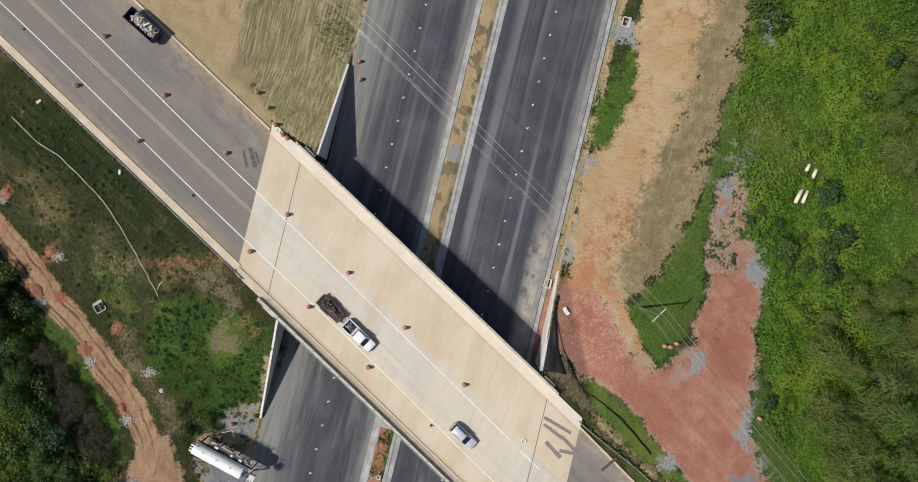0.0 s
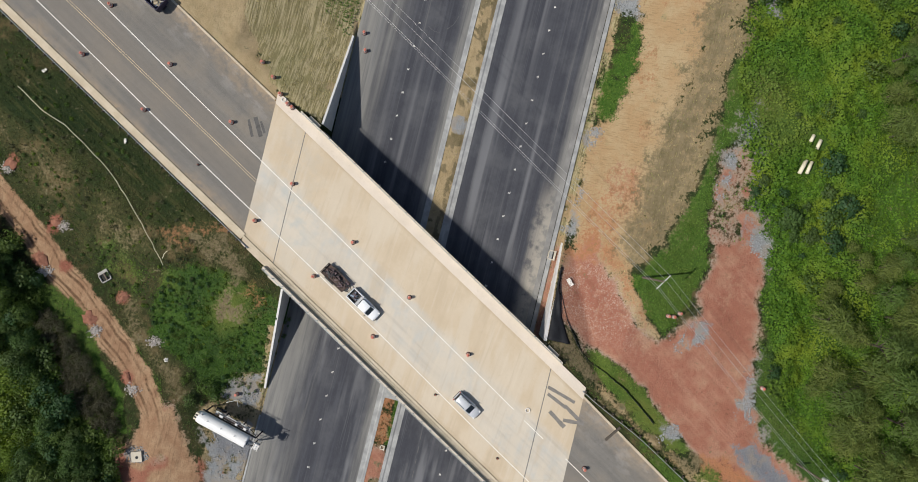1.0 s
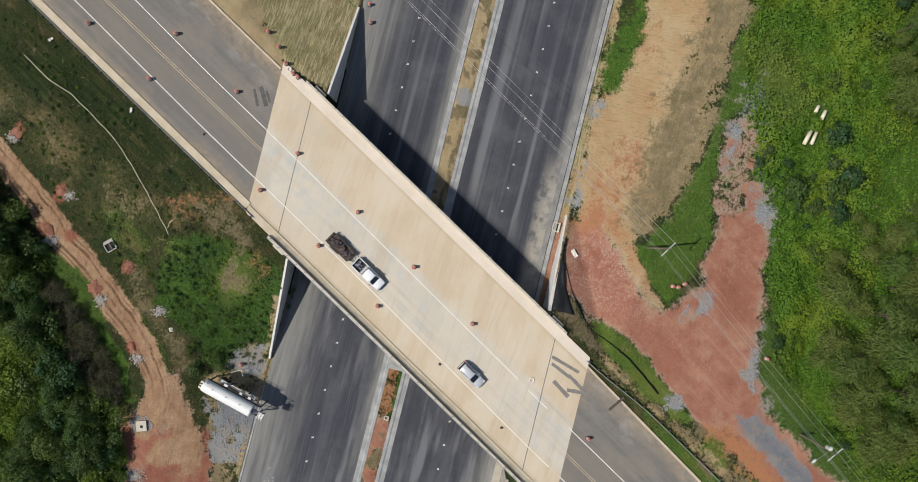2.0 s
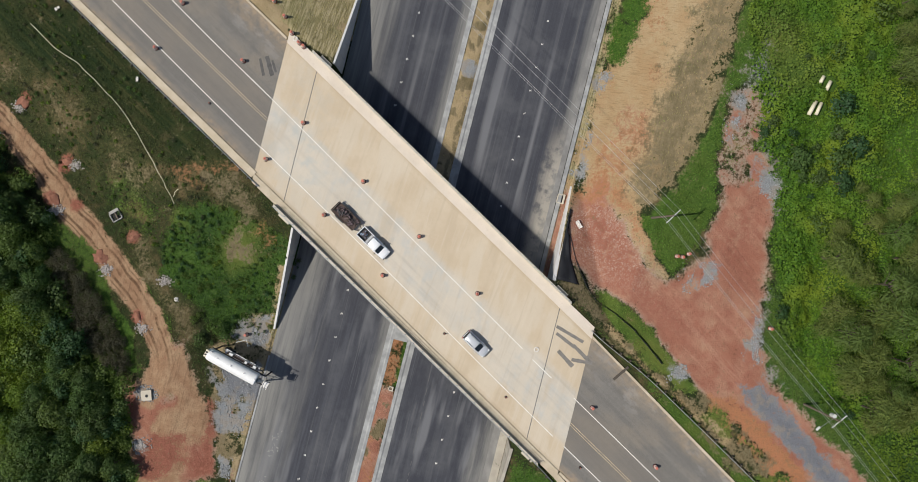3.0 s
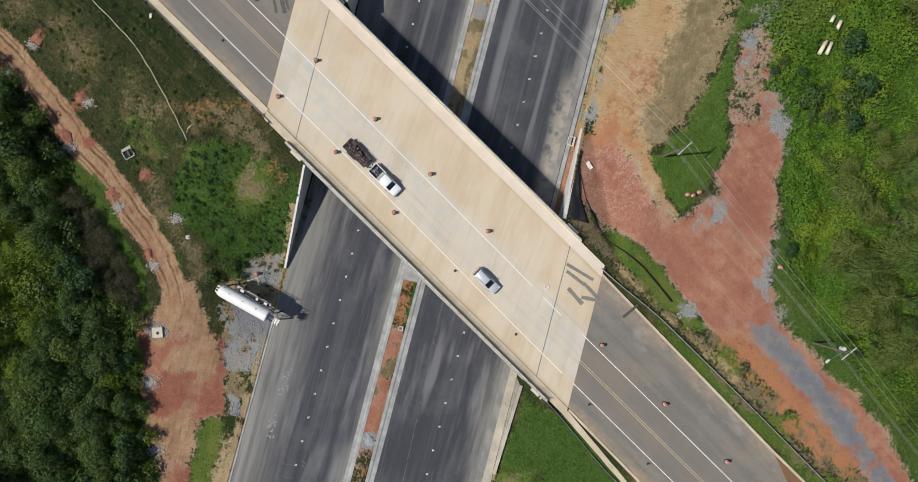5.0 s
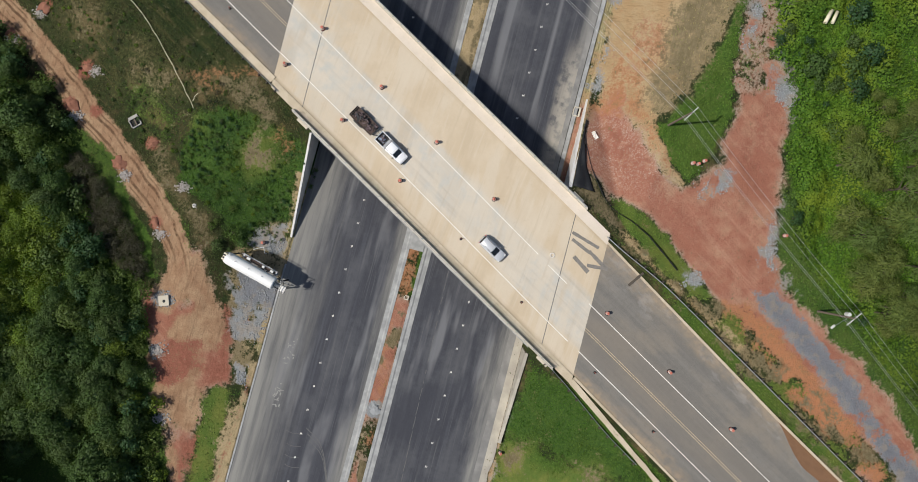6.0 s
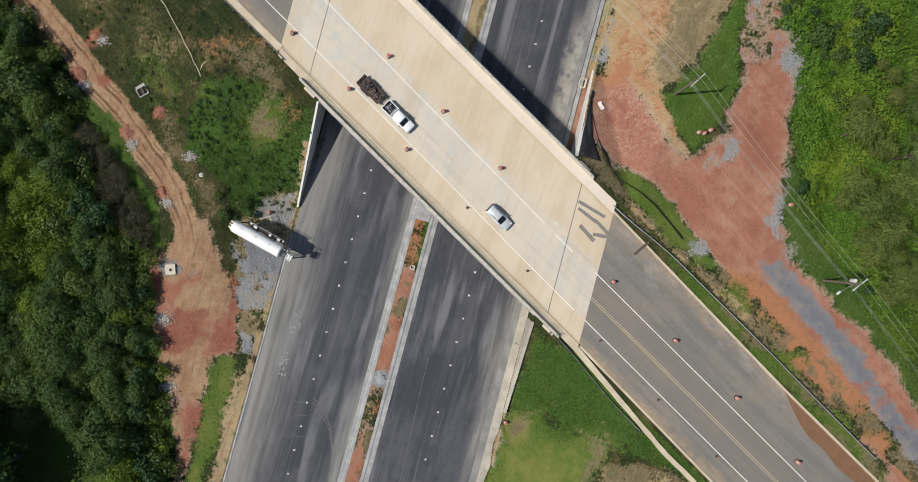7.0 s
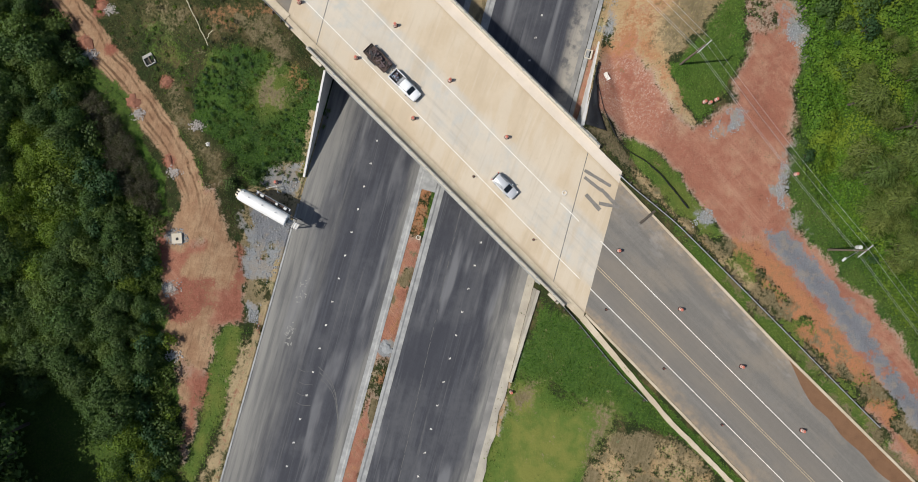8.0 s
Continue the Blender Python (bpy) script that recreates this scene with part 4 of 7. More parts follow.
    disc = 1 - smooth(1.3, 1.9, np.hypot(x + 18.7, y + 59.4))
    gap = (1 - smooth(1.4, 2.0, np.hypot(x + 0.6, y - 15.2))) * 0.8
    gravel = np.maximum.reduce([gravel, disc, gap * med])
    chips = np.maximum(poly_mask(x, y, GROAD, 2.5, 0.5), 0.7 * poly_mask(x, y, PAD, 1.0, 0.5))
    rust = np.maximum.reduce([0.95 * poly_mask(x, y, RUST, 1.4, 1.0) * (1 - 0.6 * newe * smooth(0.4, 0.54, n1)), 0.42 * poly_mask(x, y, MBROWN, 1.5, 1.5) * smooth(0.45, 0.58, n1), 0.8 * (1 - smooth(0.4, 1.2, np.hypot(x + 41.0, y + 44.9))), 0.55 * med * near_bridge * smooth(3.5, 3.9, q), 0.5 * med * south * smooth(0.52, 0.6, m2), 0.55 * poly_mask(x, y, ORANGE, 1.5), 0.5 * poly_mask(x, y, REDFADE, 4.0, 2.0), 0.34 * poly_mask(x, y, ETAN, 3.0) * smooth(0.38, 0.6, n1)])
    # weed also paints the shaded ridge as a wavy dark line, north median
    weed = np.maximum.reduce([0.6 * poly_mask(x, y, p, 2.5, 1.0) for p in SEGRAY] + [dead, 0.7 * poly_mask(x, y, NEDIRT, 1.2), 0.62 * poly_mask(x, y, STRAWY, 2.0) * smooth(0.34, 0.5, n3), 0.45 * poly_mask(x, y, MGREY, 2.5), 0.6 * poly_mask(x, y, MBROWN, 2.0) * smooth(0.6, 0.48, n1), 0.5 * poly_mask(x, y, SWBRIM, 1.5), 0.2 * mot * smooth(0.52, 0.44, n3), 0.55 * newe * smooth(0.54, 0.44, n2), 0.9 * med * south * smooth(0.4, 0.3, mh), 0.42 * poly_mask(x, y, WOLIVE, 3.0, 2.5) * smooth(0.36, 0.5, n1), 0.3 * fringe * smooth(0.38, 0.5, n2), 0.8 * poly_mask(x, y, SEBROWN, 2.0) * smooth(0.62, 0.45, n1), 0.8 * med * (1 - 0.6 * south) * smooth(0.54, 0.42, m1), med * (1 - south) * (1 - smooth(0.15, 0.5, np.abs(q - 3.75 - 1.1 * (fractal(h, 0 * h, 4.0, 167) - 0.5)))) * smooth(0.4, 0.5, fractal(h, 0 * h, 5.0, 169)), 0.6 * poly_mask(x, y, NESTRIP) * smooth(0.55, 0.45, n1)])
    weed = np.maximum(weed * (1 - 0.9 * green), 0.55 * bed * smooth(0.55, 0.45, n3))
    far = line_far(x, y, TRACK)
    rut = np.clip(far / 4.0, 0, 1)
    worn = 1 - smooth(-30, -40, y)
    brown = np.maximum(line_mask(x, y, TRACK[:9], 2.2), poly_mask(x, y, LOT, 1.5) * smooth(0.66, 0.44, fractal(x, y, 9.0, 93)) * (0.3 + 0.7 * smooth(-90, -60, y))) * (1 - poly_mask(x, y, REDPATCH))
    pebble = poly_mask(x, y, RUBBLE, 3.0) * 0.8
    floor = poly_mask(x, y, WFLOOR, 1.5, 1.5)
    dams = [0.75 * (1 - smooth(0.6, 2.0, np.hypot(x - px, y - py))) for px, py in DAMS]
    scrape = np.maximum.reduce(dams + [0.72 * poly_mask(x, y, p, 1.6) for p in SCRAPES] + [0.5 * poly_mask(x, y, p, 3.0) for p in REDCORE] + [0.45 * line_mask(x, y, GULLY, 0.4, 0.4), 0.6 * med * (1 - smooth(0.08, 0.3, np.abs(q - 3.7 - 1.2 * (fractal(h, 0 * h, 3.0, 165) - 0.5)))) * smooth(0.4, 0.5, m2) * south, 0.5 * poly_mask(x, y, REDS, 2.0) * smooth(-38, -48, y) * smooth(0.4, 0.55, n2)])
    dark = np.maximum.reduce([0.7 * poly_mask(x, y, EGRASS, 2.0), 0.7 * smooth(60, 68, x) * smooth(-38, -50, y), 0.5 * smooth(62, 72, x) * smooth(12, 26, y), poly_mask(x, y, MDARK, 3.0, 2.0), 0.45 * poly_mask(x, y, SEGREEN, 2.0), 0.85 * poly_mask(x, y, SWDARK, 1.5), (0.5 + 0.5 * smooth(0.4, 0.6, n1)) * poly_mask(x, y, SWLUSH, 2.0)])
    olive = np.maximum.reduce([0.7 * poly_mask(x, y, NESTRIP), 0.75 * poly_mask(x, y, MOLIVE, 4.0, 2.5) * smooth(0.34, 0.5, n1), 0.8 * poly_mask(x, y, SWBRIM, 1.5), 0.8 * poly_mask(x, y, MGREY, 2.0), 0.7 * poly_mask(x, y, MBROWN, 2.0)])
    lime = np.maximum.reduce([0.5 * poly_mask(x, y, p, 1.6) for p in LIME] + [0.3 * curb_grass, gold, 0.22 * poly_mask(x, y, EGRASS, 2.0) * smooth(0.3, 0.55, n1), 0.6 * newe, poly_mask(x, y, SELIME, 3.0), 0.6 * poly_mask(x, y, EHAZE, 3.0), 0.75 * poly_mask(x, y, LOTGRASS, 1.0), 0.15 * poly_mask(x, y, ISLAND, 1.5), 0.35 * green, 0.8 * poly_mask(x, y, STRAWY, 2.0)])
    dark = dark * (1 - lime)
    return dict(newe=np.maximum(newe, poly_mask(x, y, NESTRIP)), worn=worn, scrape=scrape, chips=chips, dark=dark, olive=olive, lime=lime, rut=rut, brown=brown, pebble=pebble, clay=clay, sand=sand, gravel=gravel, straw=straw, lush=lush, rust=rust, weed=weed, floor=floor)


COVER, COVER_AXES = {}, []
DAMS = [(-71.3, -8.2), (-62.8, -18.3), (-56.4, -28.0), (-68.2, -1.8), (-75.2, 8.2), (-57.2, -14.6), (-69.0, -2.9), (-66.9, -9.3)]


def cover(x, y):
    """The shares of ground cover, looked up on the ground's own grid."""
    h, q = to_hw(x, y)
    hs, qs = COVER_AXES
    i, j = np.clip(np.searchsorted(hs, h), 0, len(hs) - 1), np.clip(np.searchsorted(qs, q), 0, len(qs) - 1)
    return {name: v[i, j] for name, v in COVER.items()}


def build_ground():
    fine_h, fine_q = np.arange(-100.0, 64.01, 0.55), np.arange(-100.0, 108.01, 0.55)
    out = np.array([3, 8, 16, 30, 55, 95, 160, 280, 500, 900, 1800, 3200])
    hs = np.concatenate([fine_h[0] - out[::-1], fine_h, fine_h[-1] + out])
    qs = np.concatenate([fine_q[0] - out[::-1], fine_q, fine_q[-1] + out, [WALL_W - 0.02, WALL_W + 0.02, WALL_E - 0.02, WALL_E + 0.02]])
    qs = np.sort(qs)
    hh, qq = np.meshgrid(hs, qs, indexing="ij")
    x, y = hw_xy(hh, qq)
    z = terrain(x, y)
    co = np.stack([hh, qq, z], -1).reshape(-1, 3)
    a, b = len(hs), len(qs)
    i = (np.arange(a - 1)[:, None] * b + np.arange(b - 1)[None, :]).reshape(-1)
    faces = np.stack([i, i + b, i + b + 1, i + 1], -1)
    me = bpy.data.meshes.new("ground")
    me.from_pydata(co.tolist(), [], faces.tolist())
    k = masks(x.reshape(-1), y.reshape(-1))
    k["east"] = poly_mask(x.reshape(-1), y.reshape(-1), EFIELD, 1.5, 1.5) * (1 - poly_mask(x.reshape(-1), y.reshape(-1), EGRASS, 2.0, 1.0)) * (1 - 0.7 * poly_mask(x.reshape(-1), y.reshape(-1), EHAZE, 3.0))
    k["wood"] = poly_mask(x.reshape(-1), y.reshape(-1), EWOOD, 2.5, 2.0)
    for name, values in k.items():
        COVER[name] = values.reshape(a, b)
    COVER_AXES.extend((hs, qs))
    one = np.ones(len(co))
    for name, cols in (("soil", ("clay", "sand", "gravel")), ("plants", ("straw", "lush", "lush")), ("extra", ("rust", "weed", "floor")), ("detail", ("rut", "brown", "pebble")), ("more", ("scrape", "chips", "worn")), ("tone", ("dark", "olive", "lime"))):
        at = me.color_attributes.new(name, "FLOAT_COLOR", "POINT")
        at.data.foreach_set("color", np.stack([k[c] for c in cols] + [one], -1).astype(np.float32).reshape(-1))
    me.materials.append(M_GROUND)
    for p in me.polygons:
        p.use_smooth = True
    ob = new("ground", me)
    ob.matrix_basis = R_HW
    tagged(ob, "graded site ground with red clay, straw and rough green grass", "ground", kind="structure")


build_ground()


# ---- highway below ----
def highway():
    us = steps(-420, 420, 6)
    for name, lo, hi, mat, label in (("road_west", 6.75, 25.3, M_HW_W, "new black asphalt carriageway with dusty shoulder"), ("road_east", -15.0, 1.6, M_HW_E, "new black asphalt carriageway with tyre streaks")):
        solo(name, strip(fresh(), us, lambda u: lo, lambda u: hi, zh, 0.3, 4), mat, R_HW, label, "road", kind="structure")
    for name, lo, hi, up in (("kerb_median_west", 5.75, 6.746, 0.06), ("kerb_median_east", 1.604, 3.05, 0.06)):
        solo(name, strip(fresh(), us, lambda u: lo if lo < 4 else 5.45 + 0.4 * float(smooth(-30, 20, u)), lambda u: hi, lambda u, v: zh(u) + up + (0.12 if abs(v - 4.25) < 1.7 else 0.0), 0.4, 6), M_KERB, R_HW, "pale concrete kerb and gutter beside the median", "kerb", kind="structure")
    solo("trim_median_cap", strip(fresh(), steps(-34.0, -24, 1.5), lambda u: 3.054, lambda u: 5.446, lambda u, v: zh(u) + 0.32, 0.5, 2), M_KERB, R_HW, "pale concrete cap filling the median under the bridge", "median", kind="structure")
    solo("kerb_south_east", strip(fresh(), [u for u in us if u <= -42], lambda u: -16.25, lambda u: -15.004, lambda u, v: zh(u) + 0.05, 0.4, 3), M_GUTTER, R_HW, "dust-covered concrete gutter along the asphalt edge", "kerb", kind="structure")
    solo("gutter_east", strip(fresh(), [u for u in us if u >= -42], lambda u: -15.9, lambda u: -15.004, lambda u, v: zh(u) + 0.03, 0.4, 2), M_GUTTER, R_HW, "dusty grey concrete gutter along the asphalt edge", "gutter", kind="structure")
    solo("kerb_east", strip(fresh(), [u for u in us if u >= -42], lambda u: -16.7, lambda u: -16.0, lambda u, v: zh(u) + 0.14, 0.4, 2), M_KERB, R_HW, "pale concrete kerb along the gutter", "kerb", kind="structure")
    solo("kerb_west", strip(fresh(), [u for u in us if u < -36] , lambda u: 25.304, lambda u: 25.6, lambda u, v: zh(u) + 0.08, 0.4, 1), M_KERB, R_HW, "narrow pale concrete kerb along the asphalt edge", "kerb", kind="structure")
    solo("apron_south_east", strip(fresh(), steps(-110, -43.5, 2), lambda u: -17.62 + 0.25 * math.sin(u * 0.9) * (u < -62), lambda u: -16.254, lambda u, v: zh(u) + 0.05, 0.3, 2), M_DUSTY, R_HW, "dusty pale concrete apron below the retaining wall", "apron", kind="structure")
    # layout marks of white tape along the lane lines
    b = fresh()
    for dx, dy, w, l in ((-0.11, 0, 0.08, 0.34), (0.11, 0.05, 0.08, 0.32), (0, 0.0, 0.18, 0.08)):
        box(b, (dx, dy, 0.006), (w, l, 0.012))
    first = None
    for q, start in ((15.23, 38.39), (-6.88, 42.49)):
        for i in range(-37, 6):
            h = start + 4.142 * i
            m = pose(*hw_xy(h, q), zh(h) + 0.004, 0, 0, HWD - 90 + random.uniform(-20, 20))
            if first is None:
                first = solo("road_mark", b, M_WHITE, m, "small white layout mark stuck on black asphalt", "road mark", "layout marks along the lanes")
            else:
                copy_thing(first, m)

    # faint dashed chalk line on the east carriageway
    b = fresh()
    h = -36.0
    while h > -110:
        q, l = -2.15 + (h + 38.8) * 0.0379, random.uniform(0.5, 1.3) if h > -56 else 2.2
        strip(b, [h - l, h], lambda u: q - 0.05, lambda u: q + 0.05, lambda u, v: zh(u) + 0.006, 0.01, 1)
        h -= l + random.uniform(0.5, 1.4) * (1.0 if h > -56 else 0.3)
    solo("trim_chalk_line", b, M_SCUFF, R_HW, "faint dashed pale chalk line on black asphalt", "road mark", kind="structure")


highway()


def scuff(h, q, length, width, turn, seed):
    """A thin splash of pale mortar on the asphalt."""
    rng = random.Random(seed)
    bm = fresh()
    ring = [(length * math.cos(a) * rng.uniform(0.5, 1.1), width * math.sin(a) * rng.uniform(0.4, 1.1)) for a in (2 * math.pi * k / 14 for k in range(14))]
    top = [bm.verts.new((x, y, 0.006)) for x, y in ring]
    bot = [bm.verts.new((x, y, 0.0)) for x, y in ring]
    bm.faces.new(top), bm.faces.new(bot[::-1])
    for k in range(14):
        bm.faces.new((bot[k], bot[(k + 1) % 14], top[(k + 1) % 14], top[k]))
    bmesh.ops.recalc_face_normals(bm, faces=bm.faces)
    solo("mortar_splash", bm, M_SPLASH, pose(*hw_xy(h, q), zh(h) + 0.004, 0, 0, turn), "thin pale mortar splash on black asphalt", "stain", "mortar splashes")


rq = random.Random(31)
for k in range(34):
    far = k % 2
    scuff((-56.6 if far else -64.2) + rq.gauss(0, 1.3), 21.0 + rq.gauss(0, 0.55), rq.uniform(0.12, 0.5), rq.uniform(0.06, 0.2), HWD + rq.choice((0, 90)) + rq.gauss(0, 14), k)


def tyre_arc(pts, width, mat, label):
    """A thin curved mark left by a turning wheel, through points (h, q)."""
    fine = []
    for i in range(len(pts) - 1):
        a, b = Vector(pts[max(i - 1, 0)]), Vector(pts[i])
        c, d = Vector(pts[i + 1]), Vector(pts[min(i + 2, len(pts) - 1)])
        for j in range(8):
            f = j / 8
            fine.append(0.5 * (2 * b + (c - a) * f + (2 * a - 5 * b + 4 * c - d) * f * f + (3 * b - a - 3 * c + d) * f ** 3))
    bm = fresh()
    rows = []
    for i, p in enumerate(fine):
        t = (fine[min(i + 1, len(fine) - 1)] - fine[max(i - 1, 0)]).normalized()
        w = width * 0.5 * (0.4 + 0.9 * float(field(i * 0.7, pts[0][1], 1.0, 83)))
        rows.append([bm.verts.new((p.x - t.y * e * w, p.y + t.x * e * w, zh(p.x) + up)) for e, up in ((-1, 0.002), (-1, 0.008), (1, 0.008), (1, 0.002))])
    for r0, r1 in zip(rows, rows[1:]):
        for i in range(4):
            bm.faces.new((r0[i], r1[i], r1[(i + 1) % 4], r0[(i + 1) % 4]))
    bm.faces.new(rows[0]), bm.faces.new(rows[-1][::-1])
    bmesh.ops.recalc_face_normals(bm, faces=bm.faces)
    solo("tyre_mark", bm, mat, R_HW, label, "tyre mark", "tyre marks")


for off in (0.0, 0.9, 1.9):
    tyre_arc([(-68.2 - off, 14.6 - 0.5 * off), (-69.9 - off, 11.9 - 0.4 * off), (-73.0 - off, 10.0 - 0.3 * off), (-76.7 - off, 8.8 - 0.15 * off), (-84.0 - off, 8.2)], 0.12, M_SCUFF, "pale curved tyre mark on black asphalt")
for h0, q0 in ((-69.4, 16.2), (-71.5, 15.6), (-73.4, 15.4), (-75.0, 15.0)):
    tyre_arc([(h0, q0 + 1.6), (h0 - 0.2, q0 + 0.5), (h0 + 0.1, q0 - 1.0)], 0.1, M_SCUFF, "short pale scrape across black asphalt")
for pts in ([(29.9, 13.6), (29.3, 12.4), (29.4, 11.4)], [(30.2, 10.4), (31.4, 9.4), (33.0, 8.9)], [(34.4, 8.6), (36.2, 8.3), (38.4, 8.3)]):
    tyre_arc(pts, 0.07, M_SCUFF, "pale curved chalk mark on black asphalt")


# ---- overpass roads ----
Q_END_W, Q_JOINT_W, Q_JOINT_E, Q_END_E = 33.95, 28.1, -19.9, -26.1


def skew_slab(q0, q1, o0, o1, top, thick, across=6, gap=0.0, along=14):
    """A slab of the overpass between two lines parallel to the highway (west q0, east q1)."""
    bm = fresh()
    rows = []
    for i in range(along + 1):
        q = q0 - gap + (q1 + gap - q0 + gap) * i / along
        row = []
        for j in range(across + 1):
            o = o0 + (o1 - o0) * j / across
            s = s_at(q, o)
            row.append((s, o, top(s, o)))
        rows.append(([bm.verts.new(p) for p in row], [bm.verts.new((p[0], p[1], p[2] - thick)) for p in row]))
    for (t0, b0), (t1, b1) in zip(rows, rows[1:]):
        for i in range(across):
            bm.faces.new((t0[i], t1[i], t1[i + 1], t0[i + 1]))
            bm.faces.new((b0[i], b0[i + 1], b1[i + 1], b1[i]))
        bm.faces.new((t0[0], b0[0], b1[0], t1[0]))
        bm.faces.new((t0[-1], t1[-1], b1[-1], b0[-1]))
    for t, b in (rows[0], rows[-1]):
        bm.faces.new(t + b[::-1])
    bmesh.ops.recalc_face_normals(bm, faces=bm.faces)
    return bm


def end_road(side):
    """Approach asphalt, cut on the skew at the deck's end."""
    bm = fresh()
    lo, hi = -27.3, (-8.35 if side < 0 else -9.0)
    q = Q_END_W if side < 0 else Q_END_E
    n = 70
    rows = []
    for i in range(n + 1):
        f = (i / n) ** 1.6
        row = []
        for j in range(7):
            o = lo + (hi - lo) * j / 6
            if side > 0:
                o = (-27.6 - 1.0 * min(1, f * 5)) * (1 - j / 6) + (-8.5 - 1.1 * min(1, f * 5)) * j / 6
            s0 = s_at(q, o)
            s = s0 + side * 340 * f
            row.append((s, o, zo(s)))
        rows.append(([bm.verts.new(p) for p in row], [bm.verts.new((p[0], p[1], p[2] - 0.3)) for p in row]))
    for (t0, b0), (t1, b1) in zip(rows, rows[1:]):
        for i in range(6):
            bm.faces.new((t0[i], t1[i], t1[i + 1], t0[i + 1]))
        bm.faces.new((t0[0], b0[0], b1[0], t1[0]))
        bm.faces.new((t0[-1], t1[-1], b1[-1], b0[-1]))
    bm.faces.new(rows[0][0] + rows[0][1][::-1])
    bmesh.ops.recalc_face_normals(bm, faces=bm.faces)
    for f in bm.faces:
        if abs(f.normal.z) > 0.9 and f.normal.z < 0:
            f.normal_flip()
    return bm


def overpass():
    solo("road_overpass_west", end_road(-1), M_ROAD, R_OV, "worn grey asphalt approach road with lane lines", "road", kind="structure")
    solo("road_overpass_east", end_road(1), M_ROAD, R_OV, "worn grey asphalt approach road with lane lines", "road", kind="structure")
    up = lambda k: (lambda u, v: zo(u) + k)
    line = lambda a, b, o, w, mat, name, label, k=0.008, bend=lambda u: 0.0: solo(name, strip(fresh(), steps(a, b, 5), lambda u: o + bend(u) - w / 2, lambda u: o + bend(u) + w / 2, up(k), 0.007), mat, R_OV, label, "road line", kind="structure")
    sw, ne = -23.95, -16.5
    line(-300, s_at(Q_END_W, sw) - 0.05, sw, 0.13, M_WHITE, "trim_edge_line", "white painted edge line on asphalt", bend=lambda u: 0.45 * float(smooth(-32, -72, u)))
    line(s_at(Q_END_W, sw) + 0.05, 41.6, sw + 0.07, 0.12, M_WHITE, "trim_edge_line", "white painted edge line on concrete deck", bend=lambda u: -0.45 * float(smooth(-5, 40, u)))
    line(s_at(Q_END_E, sw) + 0.05, 300, sw - 0.29, 0.12, M_WHITE, "trim_edge_line", "white painted edge line on asphalt")
    line(-300, s_at(Q_END_W, ne) - 0.05, ne, 0.13, M_WHITE, "trim_edge_line", "white painted edge line on asphalt", bend=lambda u: -0.45 * float(smooth(-70, -38, u)))
    line(s_at(Q_END_W, ne) + 0.05, 28.2, ne - 0.5, 0.12, M_WHITE, "trim_edge_line", "white painted edge line on concrete deck", bend=lambda u: -0.296 - 0.0107 * u)
    line(30.6, 34.9, ne - 1.2, 0.12, M_WHITE, "trim_edge_line", "short white painted line on concrete deck")
    line(s_at(Q_END_E, ne) + 0.05, 300, ne - 1.0, 0.12, M_WHITE, "trim_edge_line", "white painted edge line on asphalt")
    for side, q in ((-1, Q_END_W), (1, Q_END_E)):
        for off in (-0.17, 0.17):
            o = (-19.95 if side < 0 else -20.9) + off
            a = s_at(q, o)
            line(*((-300, a - 0.05) if side < 0 else (a + 0.05, 300)), o, 0.1, M_YELLOW, "trim_centre_line", "faded yellow double centre line on asphalt")
    # kerbs and walks of the approaches
    west_sw, west_ne = s_at(Q_END_W, -28), s_at(Q_END_W, -7.8)
    east_sw, east_ne = s_at(Q_END_E, -28), s_at(Q_END_E, -7.8)
    solo("pavement_west", strip(fresh(), steps(-300, west_sw, 5), lambda u: -28.55, lambda u: -27.304, up(0.14), 0.5), M_WALK, R_OV, "sun-bleached concrete walk beside the approach road", "pavement", kind="structure")
    solo("kerb_north_west", strip(fresh(), steps(-300, west_ne, 5), lambda u: -8.346, lambda u: -8.0, up(0.12), 0.5), M_WALK, R_OV, "soil-stained concrete kerb", "kerb", kind="structure")
    solo("kerb_north_east", strip(fresh(), steps(east_ne + 0.2, 300, 5), lambda u: -8.45 - 1.1 * min(1, (u - east_ne) / 40), lambda u: -8.1 - 1.05 * min(1, (u - east_ne) / 40), up(0.13), 0.5), M_WALK, R_OV, "soil-stained concrete kerb", "kerb", kind="structure")
    solo("kerb_south_east", strip(fresh(), steps(east_sw + 0.2, 300, 5), lambda u: -28.0 - 1.0 * min(1, (u - east_sw) / 60), lambda u: -27.6 - 1.0 * min(1, (u - east_sw) / 60), up(0.13), 0.5), M_WALK, R_OV, "soil-stained concrete kerb", "kerb", kind="structure")
    solo("pavement_east", strip(fresh(), steps(east_sw + 0.2, 120, 0.9), lambda u: -29.05 - 1.9 * min(1, (u - east_sw) / 22) + 0.25 * float(field(u, 1.0, 1.0, 95)) * min(1, (u - east_sw) / 14), lambda u: -28.02 - 1.9 * min(1, (u - east_sw) / 22) - 0.2 * float(field(u, 5.0, 0.9, 96)) * min(1, (u - east_sw) / 14), up(0.12), 0.4), M_WALK, R_OV, "narrow concrete walk with grass growing over it", "pavement", kind="structure")


overpass()


